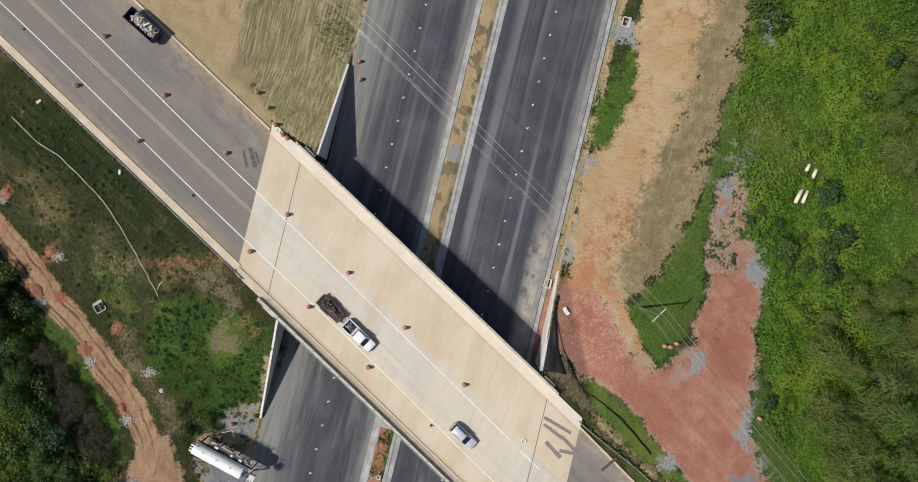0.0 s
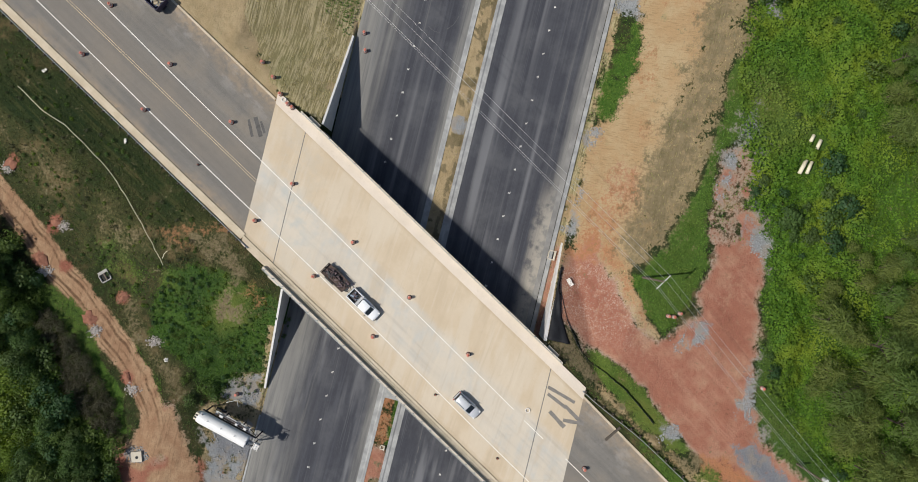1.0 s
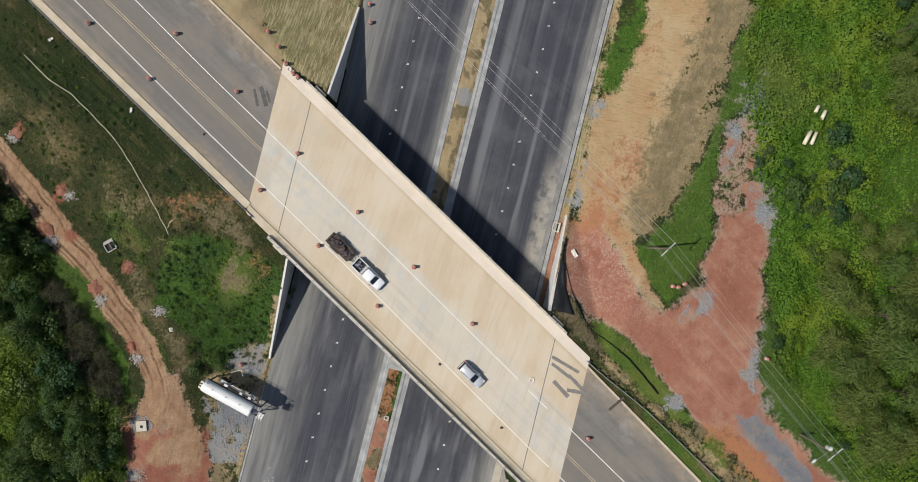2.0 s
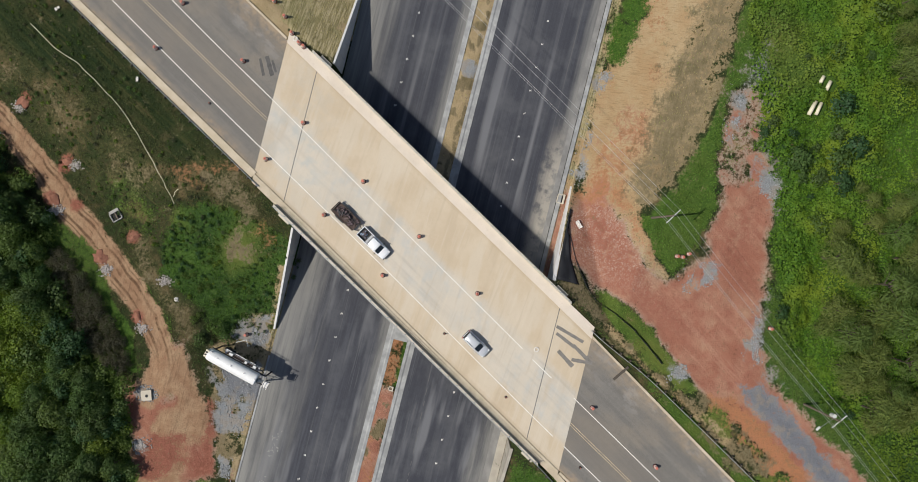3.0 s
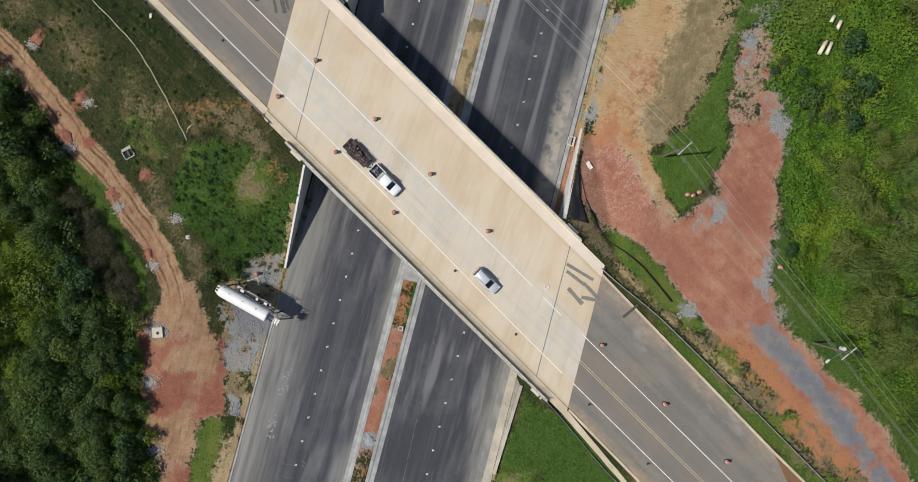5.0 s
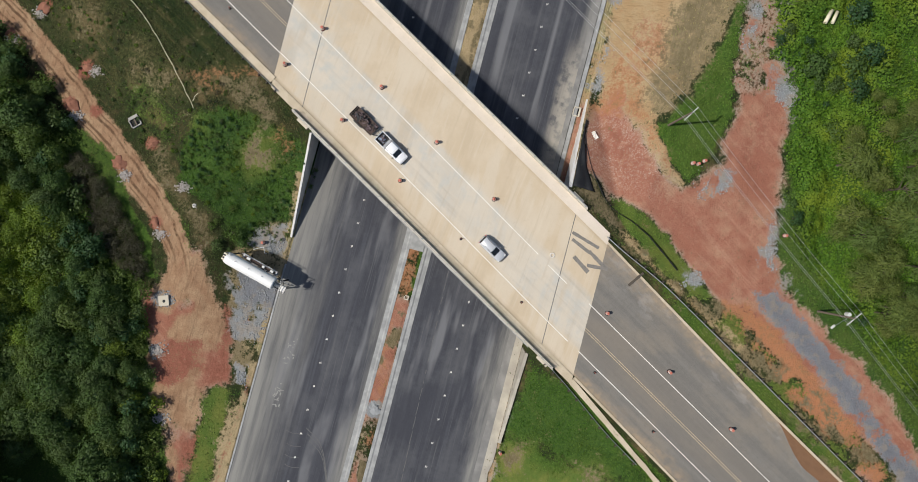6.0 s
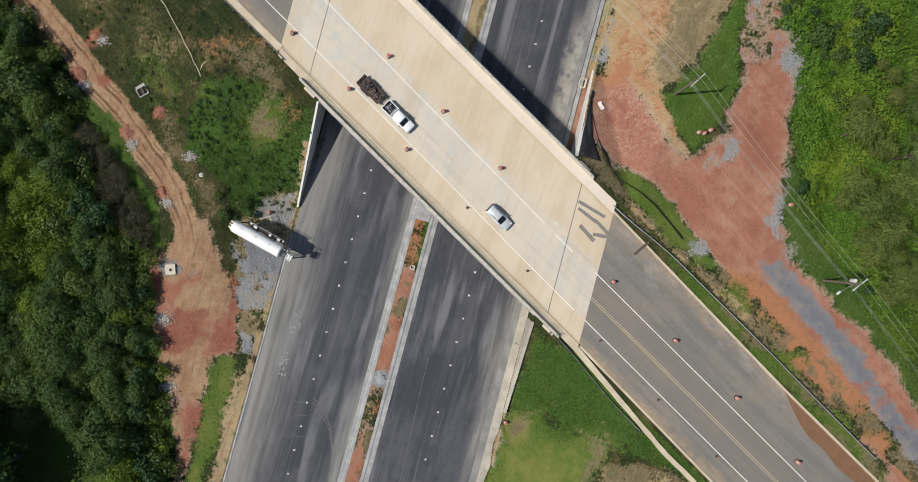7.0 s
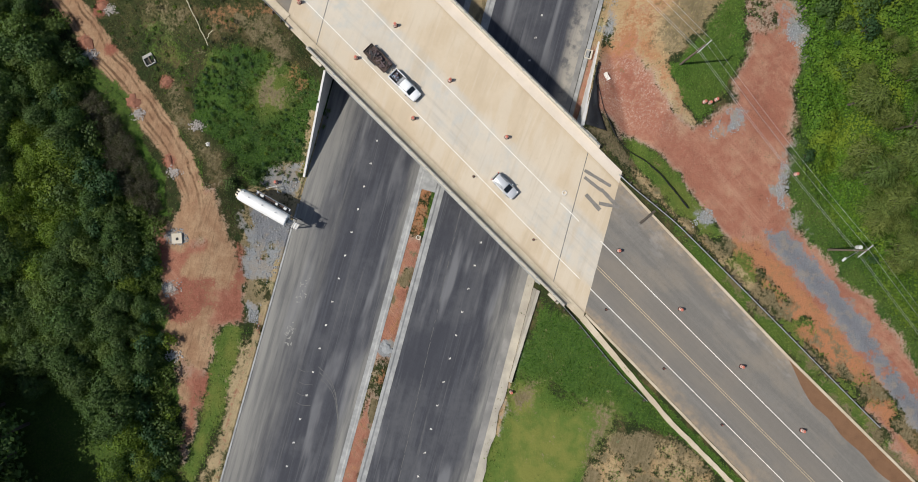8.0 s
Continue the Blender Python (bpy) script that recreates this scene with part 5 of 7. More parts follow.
# ---- bridge ----
def bridge():
    b = thing("bridge", R_OV, "skewed concrete road bridge with pale deck over the highway", "bridge")
    crown = lambda s, o: zo(s)
    part("deck", skew_slab(Q_JOINT_W, Q_JOINT_E, -27.7, -8.6, crown, 0.3, 6, -0.04), M_DECK, b, "tan and grey concrete deck")
    part("approach_slab", skew_slab(Q_END_W, Q_JOINT_W, -27.7, -8.6, crown, 0.35, 6, -0.02, 4), M_DECK, b)
    part("approach_slab", skew_slab(Q_JOINT_E, Q_END_E, -27.7, -8.6, crown, 0.35, 6, -0.02, 4), M_DECK, b)
    for q in (Q_JOINT_W, Q_JOINT_E):
        part("expansion_joint", skew_slab(q + 0.06, q - 0.06, -27.68, -8.62, lambda s, o: zo(s) + 0.004, 0.2, 6, 0, 1), M_JOINT, b, "dark steel joint across the deck")
    part("sidewalk", skew_slab(Q_END_W, Q_END_E, -8.6, -6.91, lambda s, o: zo(s) + 0.14, 0.5, 2), M_ROSE, b, "pale raised concrete walk")
    part("sidewalk", skew_slab(Q_END_W, Q_END_E, -29.0, -27.7, lambda s, o: zo(s) + 0.14, 0.5, 2), M_WALK, b, "tan raised concrete walk")
    for o0, o1, qa, qb in ((-6.906, -6.55, 29.4, -21.4), (-29.4, -29.004, 29.4, -22.5)):
        part("parapet", skew_slab(qa, qb, o0, o1, lambda s, o: zo(s) + 0.86, 1.35, 1, 0, 20), M_CONC, b, "solid concrete parapet")
    part("edge_beam", skew_slab(26.5, -18.4, -29.65, -29.25, lambda s, o: zo(s) - 0.32, 0.35, 1, 0, 16), M_KERB, b)
    for i in range(8):
        o = -27.9 + i * 2.75
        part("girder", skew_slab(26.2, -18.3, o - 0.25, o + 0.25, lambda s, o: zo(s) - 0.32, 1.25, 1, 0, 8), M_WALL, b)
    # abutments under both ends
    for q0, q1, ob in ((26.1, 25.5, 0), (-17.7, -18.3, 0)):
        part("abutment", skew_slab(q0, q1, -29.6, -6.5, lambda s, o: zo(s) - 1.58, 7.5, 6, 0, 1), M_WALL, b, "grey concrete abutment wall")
    # end posts at the wing walls
    for o, q in ((-29.65, 27.4), (-6.3, 27.0), (-29.65, -20.6), (-6.3, -19.6)):
        bm = fresh()
        s = s_at(q, o)
        box(bm, (s, o, zo(s) - 0.1), (2.3, 0.45, 0.5), 0, 0.04)
        part("end_post", bm, M_CONC, b)
    return b


bridge()


def bridge_railing(o, qa, qb, shift):
    """Two horizontal rails on posts fixed to a parapet."""
    r = thing("bridge_railing", R_OV, "grey metal two-bar railing on the concrete parapet", "railing", "bridge railings")
    s0, s1 = s_at(qa, o), s_at(qb, o)
    post = None
    for s in steps(s0 + 0.3, s1 - 0.3, 1.95):
        bm = fresh()
        if post is None:
            box(bm, (0, 0, 0.61), (0.08, 0.08, 1.22), 0, 0.01)
            box(bm, (0, 0, 0.012), (0.2, 0.2, 0.024))
            p = part("post", bm, M_RAIL, r)
            post = p
        else:
            bm.free()
            p = new("post", post.data)
            p.parent = r
        p.location = (s, o, zo(s) + 0.86)
    for k in (0.6, 1.2):
        part("rail", strip(fresh(), steps(s0, s1, 4), lambda u: o - 0.03, lambda u: o + 0.03, lambda u, v: zo(u) + 0.86 + k + 0.03, 0.06), M_RAIL, r)


bridge_railing(-6.73, 29.2, -21.2, 0)
bridge_railing(-29.2, 29.2, -22.3, 0)


def wing_wall(name, q, h0, h1, z0, z1, label, face, cap):
    """Retaining wall along the highway, its top falling from h0 to h1."""
    w = thing(name, R_HW, label, "wall", kind="structure")
    side = 1 if q > 0 else -1
    half = 0.17 if q > 0 else 0.27
    top = lambda u: z0 + (z1 - z0) * (u - h0) / (h1 - h0)
    part("wall_body", strip(fresh(), steps(h0, h1, 1.5), lambda u: q - half + 0.06, lambda u: q + half - 0.06, lambda u, v: top(u), 9.0), face, w)
    part("coping", strip(fresh(), steps(h0, h1, 1.5), lambda u: q - half, lambda u: q + half, lambda u, v: top(u) + 0.12, 0.24), cap, w, "pale concrete coping")
    # buttress strips that break the wall face
    for u in steps(h0, h1, 2.4)[1:-1]:
        bm = fresh()
        box(bm, (u, q - side * (half - 0.04), top(u) / 2 - 1.0), (0.28, 0.06, top(u) + 1.8))
        part("pilaster", bm, face, w)
    return w


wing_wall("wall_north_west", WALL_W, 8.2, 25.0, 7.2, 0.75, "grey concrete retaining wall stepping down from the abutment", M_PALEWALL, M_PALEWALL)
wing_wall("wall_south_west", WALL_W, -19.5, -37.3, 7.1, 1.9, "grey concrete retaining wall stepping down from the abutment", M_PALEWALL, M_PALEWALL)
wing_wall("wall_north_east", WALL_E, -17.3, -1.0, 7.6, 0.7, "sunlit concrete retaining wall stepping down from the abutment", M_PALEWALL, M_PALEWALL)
wing_wall("wall_south_east", WALL_E, -45.5, -62.2, 8.0, 3.1, "sunlit concrete retaining wall stepping down from the abutment", M_DUSTY, M_DUSTY)


# ---- vehicles ----
def loft(bm, stations, inset=0.82, drop=0.1):
    """A car-like hull through stations (x, half width, bottom, top)."""
    rings = []
    for x, w, a, b in stations:
        d = min(drop, (b - a) * 0.4)
        pts = [(-w * 0.94, a), (-w, a + (b - a) * 0.45), (-w * 0.97, b - d), (-w * inset, b), (0, b + 0.02), (w * inset, b), (w * 0.97, b - d), (w, a + (b - a) * 0.45), (w * 0.94, a)]
        rings.append([bm.verts.new((x, y, z)) for y, z in pts])
    for r0, r1 in zip(rings, rings[1:]):
        for i in range(len(r0)):
            j = (i + 1) % len(r0)
            bm.faces.new((r0[i], r1[i], r1[j], r0[j]))
    bm.faces.new(rings[0])
    bm.faces.new(rings[-1][::-1])
    bmesh.ops.recalc_face_normals(bm, faces=bm.faces)
    return bm


def wheel(parent, x, y, r=0.36, w=0.24):
    bm = fresh()
    tube(bm, (x, y - w / 2, r), (x, y + w / 2, r), r, n=18)
    bmesh.ops.bevel(bm, geom=[e for e in bm.edges if e.is_manifold and e.calc_face_angle(0) > 1.2], offset=0.04, segments=2, affect="EDGES")
    t = part("wheel", bm, M_BLACK, parent, "black rubber tyre")
    bm = fresh()
    tube(bm, (x, y - w / 2 - 0.01, r), (x, y + w / 2 + 0.01, r), r * 0.6, n=14)
    part("rim", bm, M_STEEL, t, "grey metal rim")


def plain_box(parent, name, mat, c, size, label="", bevel=0.02, turn=0.0, m=None):
    bm = fresh()
    box(bm, c, size, turn, bevel, m)
    return part(name, bm, mat, parent, label)


def suv(m, paint, label):
    v = thing("suv", m, label, "car")
    part("body", loft(fresh(), [(-2.36, 0.74, 0.5, 0.86), (-2.3, 0.86, 0.36, 0.98), (-2.0, 0.92, 0.3, 1.02), (-0.8, 0.94, 0.26, 1.04), (0.9, 0.94, 0.26, 1.03), (1.5, 0.92, 0.27, 0.99), (2.05, 0.88, 0.3, 0.88), (2.3, 0.78, 0.36, 0.74), (2.38, 0.62, 0.42, 0.62)]), paint, v, flat=False)
    part("cabin_glass", loft(fresh(), [(-2.27, 0.7, 0.95, 1.04), (-1.98, 0.745, 0.95, 1.6), (-1.0, 0.76, 0.95, 1.66), (0.22, 0.75, 0.95, 1.64), (1.12, 0.76, 0.95, 1.04)], 0.86, 0.08), M_GLASS, v, "dark tinted glass")
    part("roof", loft(fresh(), [(-2.02, 0.62, 1.58, 1.64), (-1.85, 0.7, 1.6, 1.69), (-0.9, 0.72, 1.62, 1.73), (0.12, 0.7, 1.6, 1.7), (0.27, 0.62, 1.58, 1.66)], 0.9, 0.04), paint, v, flat=False)
    for y in (-0.6, 0.6):
        bm = fresh()
        tube(bm, (-1.7, y, 1.77), (-0.1, y, 1.77), 0.025, n=6)
        tube(bm, (-1.6, y, 1.69), (-1.6, y, 1.78), 0.02, n=6)
        tube(bm, (-0.2, y, 1.69), (-0.2, y, 1.78), 0.02, n=6)
        part("roof_rail", bm, M_TRIM, v)
        bm = fresh()
        tube(bm, (0.22, y * 1.16, 1.63), (1.12, y * 1.2, 1.04), 0.045, n=6)
        part("pillar", bm, paint, v)
        plain_box(v, "mirror", paint, (0.75, y * 1.72, 1.12), (0.16, 0.2, 0.14), bevel=0.04)
        plain_box(v, "headlight", M_LAMP, (2.14, y * 1.18, 0.82), (0.26, 0.28, 0.14), "clear headlamp", 0.04)
        plain_box(v, "tail_light", M_RED, (-2.28, y * 1.3, 0.95), (0.14, 0.18, 0.3), "red tail lamp", 0.03)
    plain_box(v, "front_bumper", M_TRIM, (2.3, 0, 0.42), (0.2, 1.5, 0.16), bevel=0.04)
    plain_box(v, "rear_bumper", M_TRIM, (-2.34, 0, 0.46), (0.16, 1.6, 0.18), bevel=0.04)
    for x in (-1.42, 1.42):
        for y in (-0.83, 0.83):
            wheel(v, x, y)
    return v


def pickup(m):
    v = thing("pickup_truck", m, "white crew-cab pickup truck with a loaded bed", "truck")
    part("body", loft(fresh(), [(-0.72, 0.96, 0.4, 1.12), (-0.5, 1.0, 0.38, 1.14), (1.0, 1.0, 0.36, 1.13), (1.9, 0.98, 0.36, 1.1), (2.6, 0.93, 0.4, 1.02), (2.86, 0.84, 0.46, 0.9), (2.95, 0.7, 0.5, 0.76)]), M_CARWHITE, v, flat=False)
    part("cabin_glass", loft(fresh(), [(-0.7, 0.8, 1.08, 1.16), (-0.52, 0.8, 1.08, 1.78), (0.5, 0.8, 1.08, 1.82), (1.0, 0.79, 1.08, 1.76), (1.72, 0.82, 1.08, 1.13)], 0.86, 0.08), M_GLASS, v, "dark tinted glass")
    part("roof", loft(fresh(), [(-0.6, 0.68, 1.74, 1.8), (-0.4, 0.75, 1.76, 1.86), (0.4, 0.76, 1.78, 1.89), (0.9, 0.74, 1.76, 1.86), (1.05, 0.66, 1.74, 1.8)], 0.9, 0.04), M_CARWHITE, v, flat=False)
    plain_box(v, "bed_floor", M_TRIM, (-1.85, 0, 0.62), (2.2, 1.7, 0.1))
    for y in (-0.93, 0.93):
        plain_box(v, "bed_side", M_CARWHITE, (-1.85, y, 0.85), (2.24, 0.14, 0.66), bevel=0.04)
        plain_box(v, "mirror", M_TRIM, (1.28, y * 1.2, 1.24), (0.16, 0.24, 0.2), bevel=0.04)
        plain_box(v, "headlight", M_LAMP, (2.72, y * 0.8, 0.92), (0.24, 0.26, 0.18), "clear headlamp", 0.04)
        plain_box(v, "tail_light", M_RED, (-2.96, y, 0.9), (0.06, 0.12, 0.4), "red tail lamp", 0.015)
        bm = fresh()
        tube(bm, (1.0, y * 0.8, 1.77), (1.72, y * 0.84, 1.13), 0.05, n=6)
        part("pillar", bm, M_CARWHITE, v)
    plain_box(v, "tailgate", M_CARWHITE, (-2.95, 0, 0.85), (0.1, 1.72, 0.64), bevel=0.03)
    plain_box(v, "toolbox", M_STEEL, (-0.98, 0, 1.05), (0.46, 1.68, 0.36), "grey metal toolbox", 0.04)
    plain_box(v, "rear_bumper", M_STEEL, (-3.06, 0, 0.52), (0.16, 1.8, 0.2), bevel=0.04)
    plain_box(v, "front_bumper", M_TRIM, (2.9, 0, 0.5), (0.2, 1.7, 0.22), bevel=0.05)
    for x in (-1.9, 1.95):
        for y in (-0.86, 0.86):
            wheel(v, x, y, 0.4, 0.27)
    return v


def heap(name, m, mats, length, width, height, count, size, label, category, seed):
    """A tangle of bars, boards and lumps lying in a bed."""
    rng = random.Random(seed)
    t = thing(name, m, label, category)
    for k, mat in enumerate(mats):
        bm = fresh()
        for i in range(count):
            x, y = rng.uniform(-0.5, 0.5) * length, rng.uniform(-0.5, 0.5) * width
            z = rng.uniform(0.05, height) * (1 - 0.5 * abs(2 * y / width) ** 2)
            turn = Euler((rng.uniform(-0.5, 0.5), rng.uniform(-0.5, 0.5), rng.uniform(0, 6.28))).to_matrix().to_4x4()
            l = rng.uniform(0.5, 1.0) * size
            l = min(l, width * 0.8)
            box(bm, (x * (1 - l / length / 1.5), y * max(0.1, 1 - l / width), z), (l, rng.uniform(0.06, 0.3) * size, rng.uniform(0.04, 0.16) * size), 0, 0, turn)
        part(("scrap_metal", "boards", "lumps")[k % 3], bm, mat, t)
    return t


def flat_trailer(m):
    v = thing("flatbed_trailer", m, "rusty open utility trailer with low mesh sides", "trailer")
    plain_box(v, "bed", M_RUST, (0, 0, 0.68), (4.7, 2.05, 0.1), "rusty plank bed")
    for y in (-1.0, 1.0):
        plain_box(v, "side_rail", M_RUST, (0, y, 1.02), (4.7, 0.06, 0.06))
        plain_box(v, "fender", M_TRIM, (-0.5, y * 1.1, 0.76), (1.9, 0.3, 0.06))
        for i in range(7):
            plain_box(v, "side_post", M_RUST, (-2.3 + i * 0.766, y, 0.88), (0.06, 0.06, 0.34), bevel=0.0)
        for x in (-0.95, -0.1):
            wheel(v, x, y * 1.1, 0.33, 0.2)
    plain_box(v, "front_rail", M_RUST, (2.33, 0, 1.02), (0.06, 2.0, 0.06))
    plain_box(v, "ramp_gate", M_RUST, (-2.42, 0, 1.05), (0.08, 1.95, 0.75))
    bm = fresh()
    tube(bm, (2.3, -0.7, 0.62), (3.6, 0, 0.55), 0.06)
    tube(bm, (2.3, 0.7, 0.62), (3.6, 0, 0.55), 0.06)
    tube(bm, (3.3, 0, 0.1), (3.3, 0, 0.9), 0.045)
    part("tongue", bm, M_TRIM, v)
    return v


def dump_trailer(m):
    v = thing("dump_trailer", m, "navy steel dump trailer parked on the road shoulder", "trailer")
    plain_box(v, "floor", M_NAVY, (0, 0, 0.9), (5.8, 2.2, 0.14))
    for y in (-1.12, 1.12):
        plain_box(v, "side_wall", M_NAVY, (0, y, 1.5), (5.9, 0.09, 1.2))
        plain_box(v, "top_rail", M_NAVY, (0, y, 2.12), (5.95, 0.16, 0.12))
        for i in range(7):
            plain_box(v, "rib", M_NAVY, (-2.7 + i * 0.9, y * 1.07, 1.45), (0.1, 0.1, 1.1), bevel=0.0)
        for x in (-1.9, -0.8, 2.0):
            wheel(v, x, y * 0.9, 0.48, 0.28)
    for x, n in ((-2.95, "tailgate"), (2.95, "front_wall")):
        plain_box(v, n, M_NAVY, (x, 0, 1.5), (0.1, 2.3, 1.25))
    plain_box(v, "chassis", M_TRIM, (0, 0, 0.66), (6.2, 0.9, 0.3))
    return v


def on_road(s, o, turn=0.0, dz=0.0):
    x, y = ov_xy(s, o)
    grade = math.degrees(math.atan(float(z_ov(s + 1) - z_ov(s - 1)) / 2))
    return Matrix.Translation((x, y, zo(s) + dz)) @ Matrix.Rotation(radians(OVD + turn), 4, "Z") @ Matrix.Rotation(radians(-grade), 4, "Y")


def ov_of(x, y):
    return to_ov(x, y)


suv(on_road(22.2, -22.25), M_SILVER, "silver crossover car driving on the bridge deck")
sp, op = -1.07, -22.16
pickup(on_road(sp, op))
heap("bed_load", on_road(sp - 2.0, op, 0, 0.66), [M_SCRAP, M_BLUE], 1.7, 1.5, 0.55, 9, 0.7, "mixed tools and boxes in the truck bed", "load", 3)
flat_trailer(on_road(sp - 6.3, op))
heap("scrap_load", on_road(sp - 6.2, op, 0, 0.72), [M_SCRAP, M_RUST, M_TRIM], 4.3, 1.9, 0.75, 26, 1.0, "tangled brown scrap metal heaped on the trailer", "load", 5)
sd, od = ov_of(-50.8, 34.7)
dump_trailer(on_road(sd, od, 2))
heap("debris_load", on_road(sd, od, 2, 0.96), [M_LUMBER, M_LUMBER, M_BAND, M_BLUE], 5.4, 2.0, 0.8, 30, 0.9, "pale broken boards and rubble filling the dump bed", "load", 8)
suv(on_road(*ov_of(51.6, -81.6)), M_DARKCAR, "dark blue crossover car on the approach road")


# ---- storage tank beside the highway ----
TANK_END, TANK_TURN = (-35.25, -37.89), -28.2


def bulk_tank():
    """A horizontal tank on tall legs; local x runs from its rounded head to its flat end."""
    ux, uy = math.cos(radians(TANK_TURN)), math.sin(radians(TANK_TURN))
    mx, my = TANK_END[0] - 3.6 * ux, TANK_END[1] - 3.6 * uy
    v = thing("bulk_silo", pose(mx, my, ground_z(mx, my) - 0.05, 0, 0, TANK_TURN), "white horizontal steel bulk storage tank on tall legs", "tank")
    bm = fresh()
    rs = []
    for x, r in ((-5.75, 0.5), (-5.6, 0.82), (-5.25, 1.0), (-4.7, 1.06), (3.35, 1.06), (3.54, 1.05), (3.6, 0.96)):
        rs.append([bm.verts.new((x, r * math.cos(k * math.pi / 12), 5.15 + r * math.sin(k * math.pi / 12))) for k in range(24)])
    for r0, r1 in zip(rs, rs[1:]):
        for k in range(24):
            bm.faces.new((r0[k], r0[(k + 1) % 24], r1[(k + 1) % 24], r1[k]))
    bm.faces.new(rs[0]), bm.faces.new(rs[-1])
    bmesh.ops.recalc_face_normals(bm, faces=bm.faces)
    part("tank", bm, M_TANK, v, "white painted steel tank", flat=False)
    for x in (-4.0, -1.5, 1.0, 3.0):
        bm = fresh()
        tube(bm, (x, 0, 5.15), (x + 0.05, 0, 5.15), 1.068, n=24)
        part("band", bm, M_TANK, v)
        bm = fresh()
        tube(bm, (x + 0.45, 0.25, 6.1), (x + 0.45, 0.25, 6.3), 0.11, n=12)
        part("hatch", bm, M_STEEL, v, "small grey hatch")
    # head with its dark vent, and a lifting eye
    plain_box(v, "vent_box", M_CREAM, (-5.55, 0.1, 5.62), (0.62, 1.25, 0.8), "cream box with dark vent", 0.06)
    for y in (-0.12, 0.32):
        plain_box(v, "vent", M_BLACK, (-5.6, y, 6.03), (0.42, 0.26, 0.03), "dark vent opening", 0.0)
    plain_box(v, "lifting_eye", M_STEEL, (-4.85, 0.75, 6.0), (0.3, 0.14, 0.3), bevel=0.02)
    bm = fresh()
    tube(bm, (3.55, 0, 5.1), (4.5, 0, 4.5), 0.5, 0.25, 14)
    part("outlet_cone", bm, M_STEEL, v, "grey steel outlet cone")
    plain_box(v, "control_box", M_TANK, (5.15, -0.15, 4.5), (0.7, 0.9, 0.95), "white control cabinet", 0.05)
    for i in range(3):
        plain_box(v, "platform_bar", M_BAND, (4.75 + i * 0.42, -0.15, 5.12), (0.12, 1.15, 0.1), "white platform bar", 0.01)
    for y in (-0.7, 0.4, 1.1):
        bm = fresh()
        tube(bm, (3.5, y * 0.8, 4.9), (5.55, y, 4.95), 0.045, n=6)
        tube(bm, (5.55, y, 4.95), (5.55, y, 3.6), 0.045, n=6)
        part("platform_rail", bm, M_STEEL, v)
    # side walkway with rails and stowed pipes
    plain_box(v, "walkway", M_STEEL, (-0.2, 1.5, 4.3), (6.4, 0.75, 0.06), "grey mesh walkway")
    for z in (4.8, 5.25):
        bm = fresh()
        tube(bm, (-3.4, 1.86, z), (3.0, 1.86, z), 0.035, n=6)
        part("handrail", bm, M_STEEL, v)
    for i in range(6):
        bm = fresh()
        tube(bm, (-3.4 + i * 1.28, 1.86, 4.3), (-3.4 + i * 1.28, 1.86, 5.25), 0.03, n=6)
        part("handrail_post", bm, M_STEEL, v)
    for y in (1.28, 1.45, 1.62):
        bm = fresh()
        tube(bm, (-3.0, y, 4.44), (2.7, y, 4.44), 0.08, n=8)
        part("stowed_pipe", bm, M_RUST, v, "dark stowed pipe")
    for x, w in ((-2.2, 0.7), (0.6, 0.5), (2.2, 0.6)):
        plain_box(v, "valve_block", M_STEEL, (x, 1.5, 4.65), (w, 0.45, 0.4), "grey valve block", 0.04)
    # frame, legs and braces
    for y in (-0.75, 0.75):
        plain_box(v, "frame_rail", M_TRIM, (-0.6, y, 3.85), (10.0, 0.16, 0.34))
    for x in (-5.0, -2.1, 1.2, 4.4):
        for y in (-0.85, 0.85):
            plain_box(v, "leg", M_TRIM, (x, y, 1.9), (0.18, 0.18, 3.8), bevel=0.0)
        bm = fresh()
        tube(bm, (x, -0.85, 0.4), (x, 0.85, 3.5), 0.05, n=6)
        part("leg_brace", bm, M_TRIM, v)
    for x in (-5.0, -2.1, 1.2):
        for y in (-0.85, 0.85):
            bm = fresh()
            tube(bm, (x, y, 0.4), (x + 3.0, y, 3.5), 0.05, n=6)
            part("leg_brace", bm, M_TRIM, v)
    for x in (-3.9, -3.0):
        for y in (-0.9, 0.9):
            wheel(v, x, y, 0.48, 0.26)
    bm = fresh()
    loop = lambda i: (-2.6 - 1.0 * math.sin(i * math.pi / 12), -2.3 - 0.6 * math.cos(i * math.pi / 12), 0.2)
    for k in range(12):
        tube(bm, loop(k), loop(k + 1), 0.06, n=6)
    part("hose", bm, M_PIPE, v, "pale hose loop on the ground")
    bm = fresh()
    for a1, b1 in (((-3.2, 2.6, 1.2), (-1.8, 3.9, 1.4)), ((-1.8, 3.9, 1.4), (-1.1, 3.0, 1.3)), ((-3.2, 2.6, 0.0), (-3.2, 2.6, 1.2)), ((-1.1, 3.0, 0.0), (-1.1, 3.0, 1.3))):
        tube(bm, a1, b1, 0.05, n=6)
    part("gantry_pipe", bm, M_ARM, v)


bulk_tank()


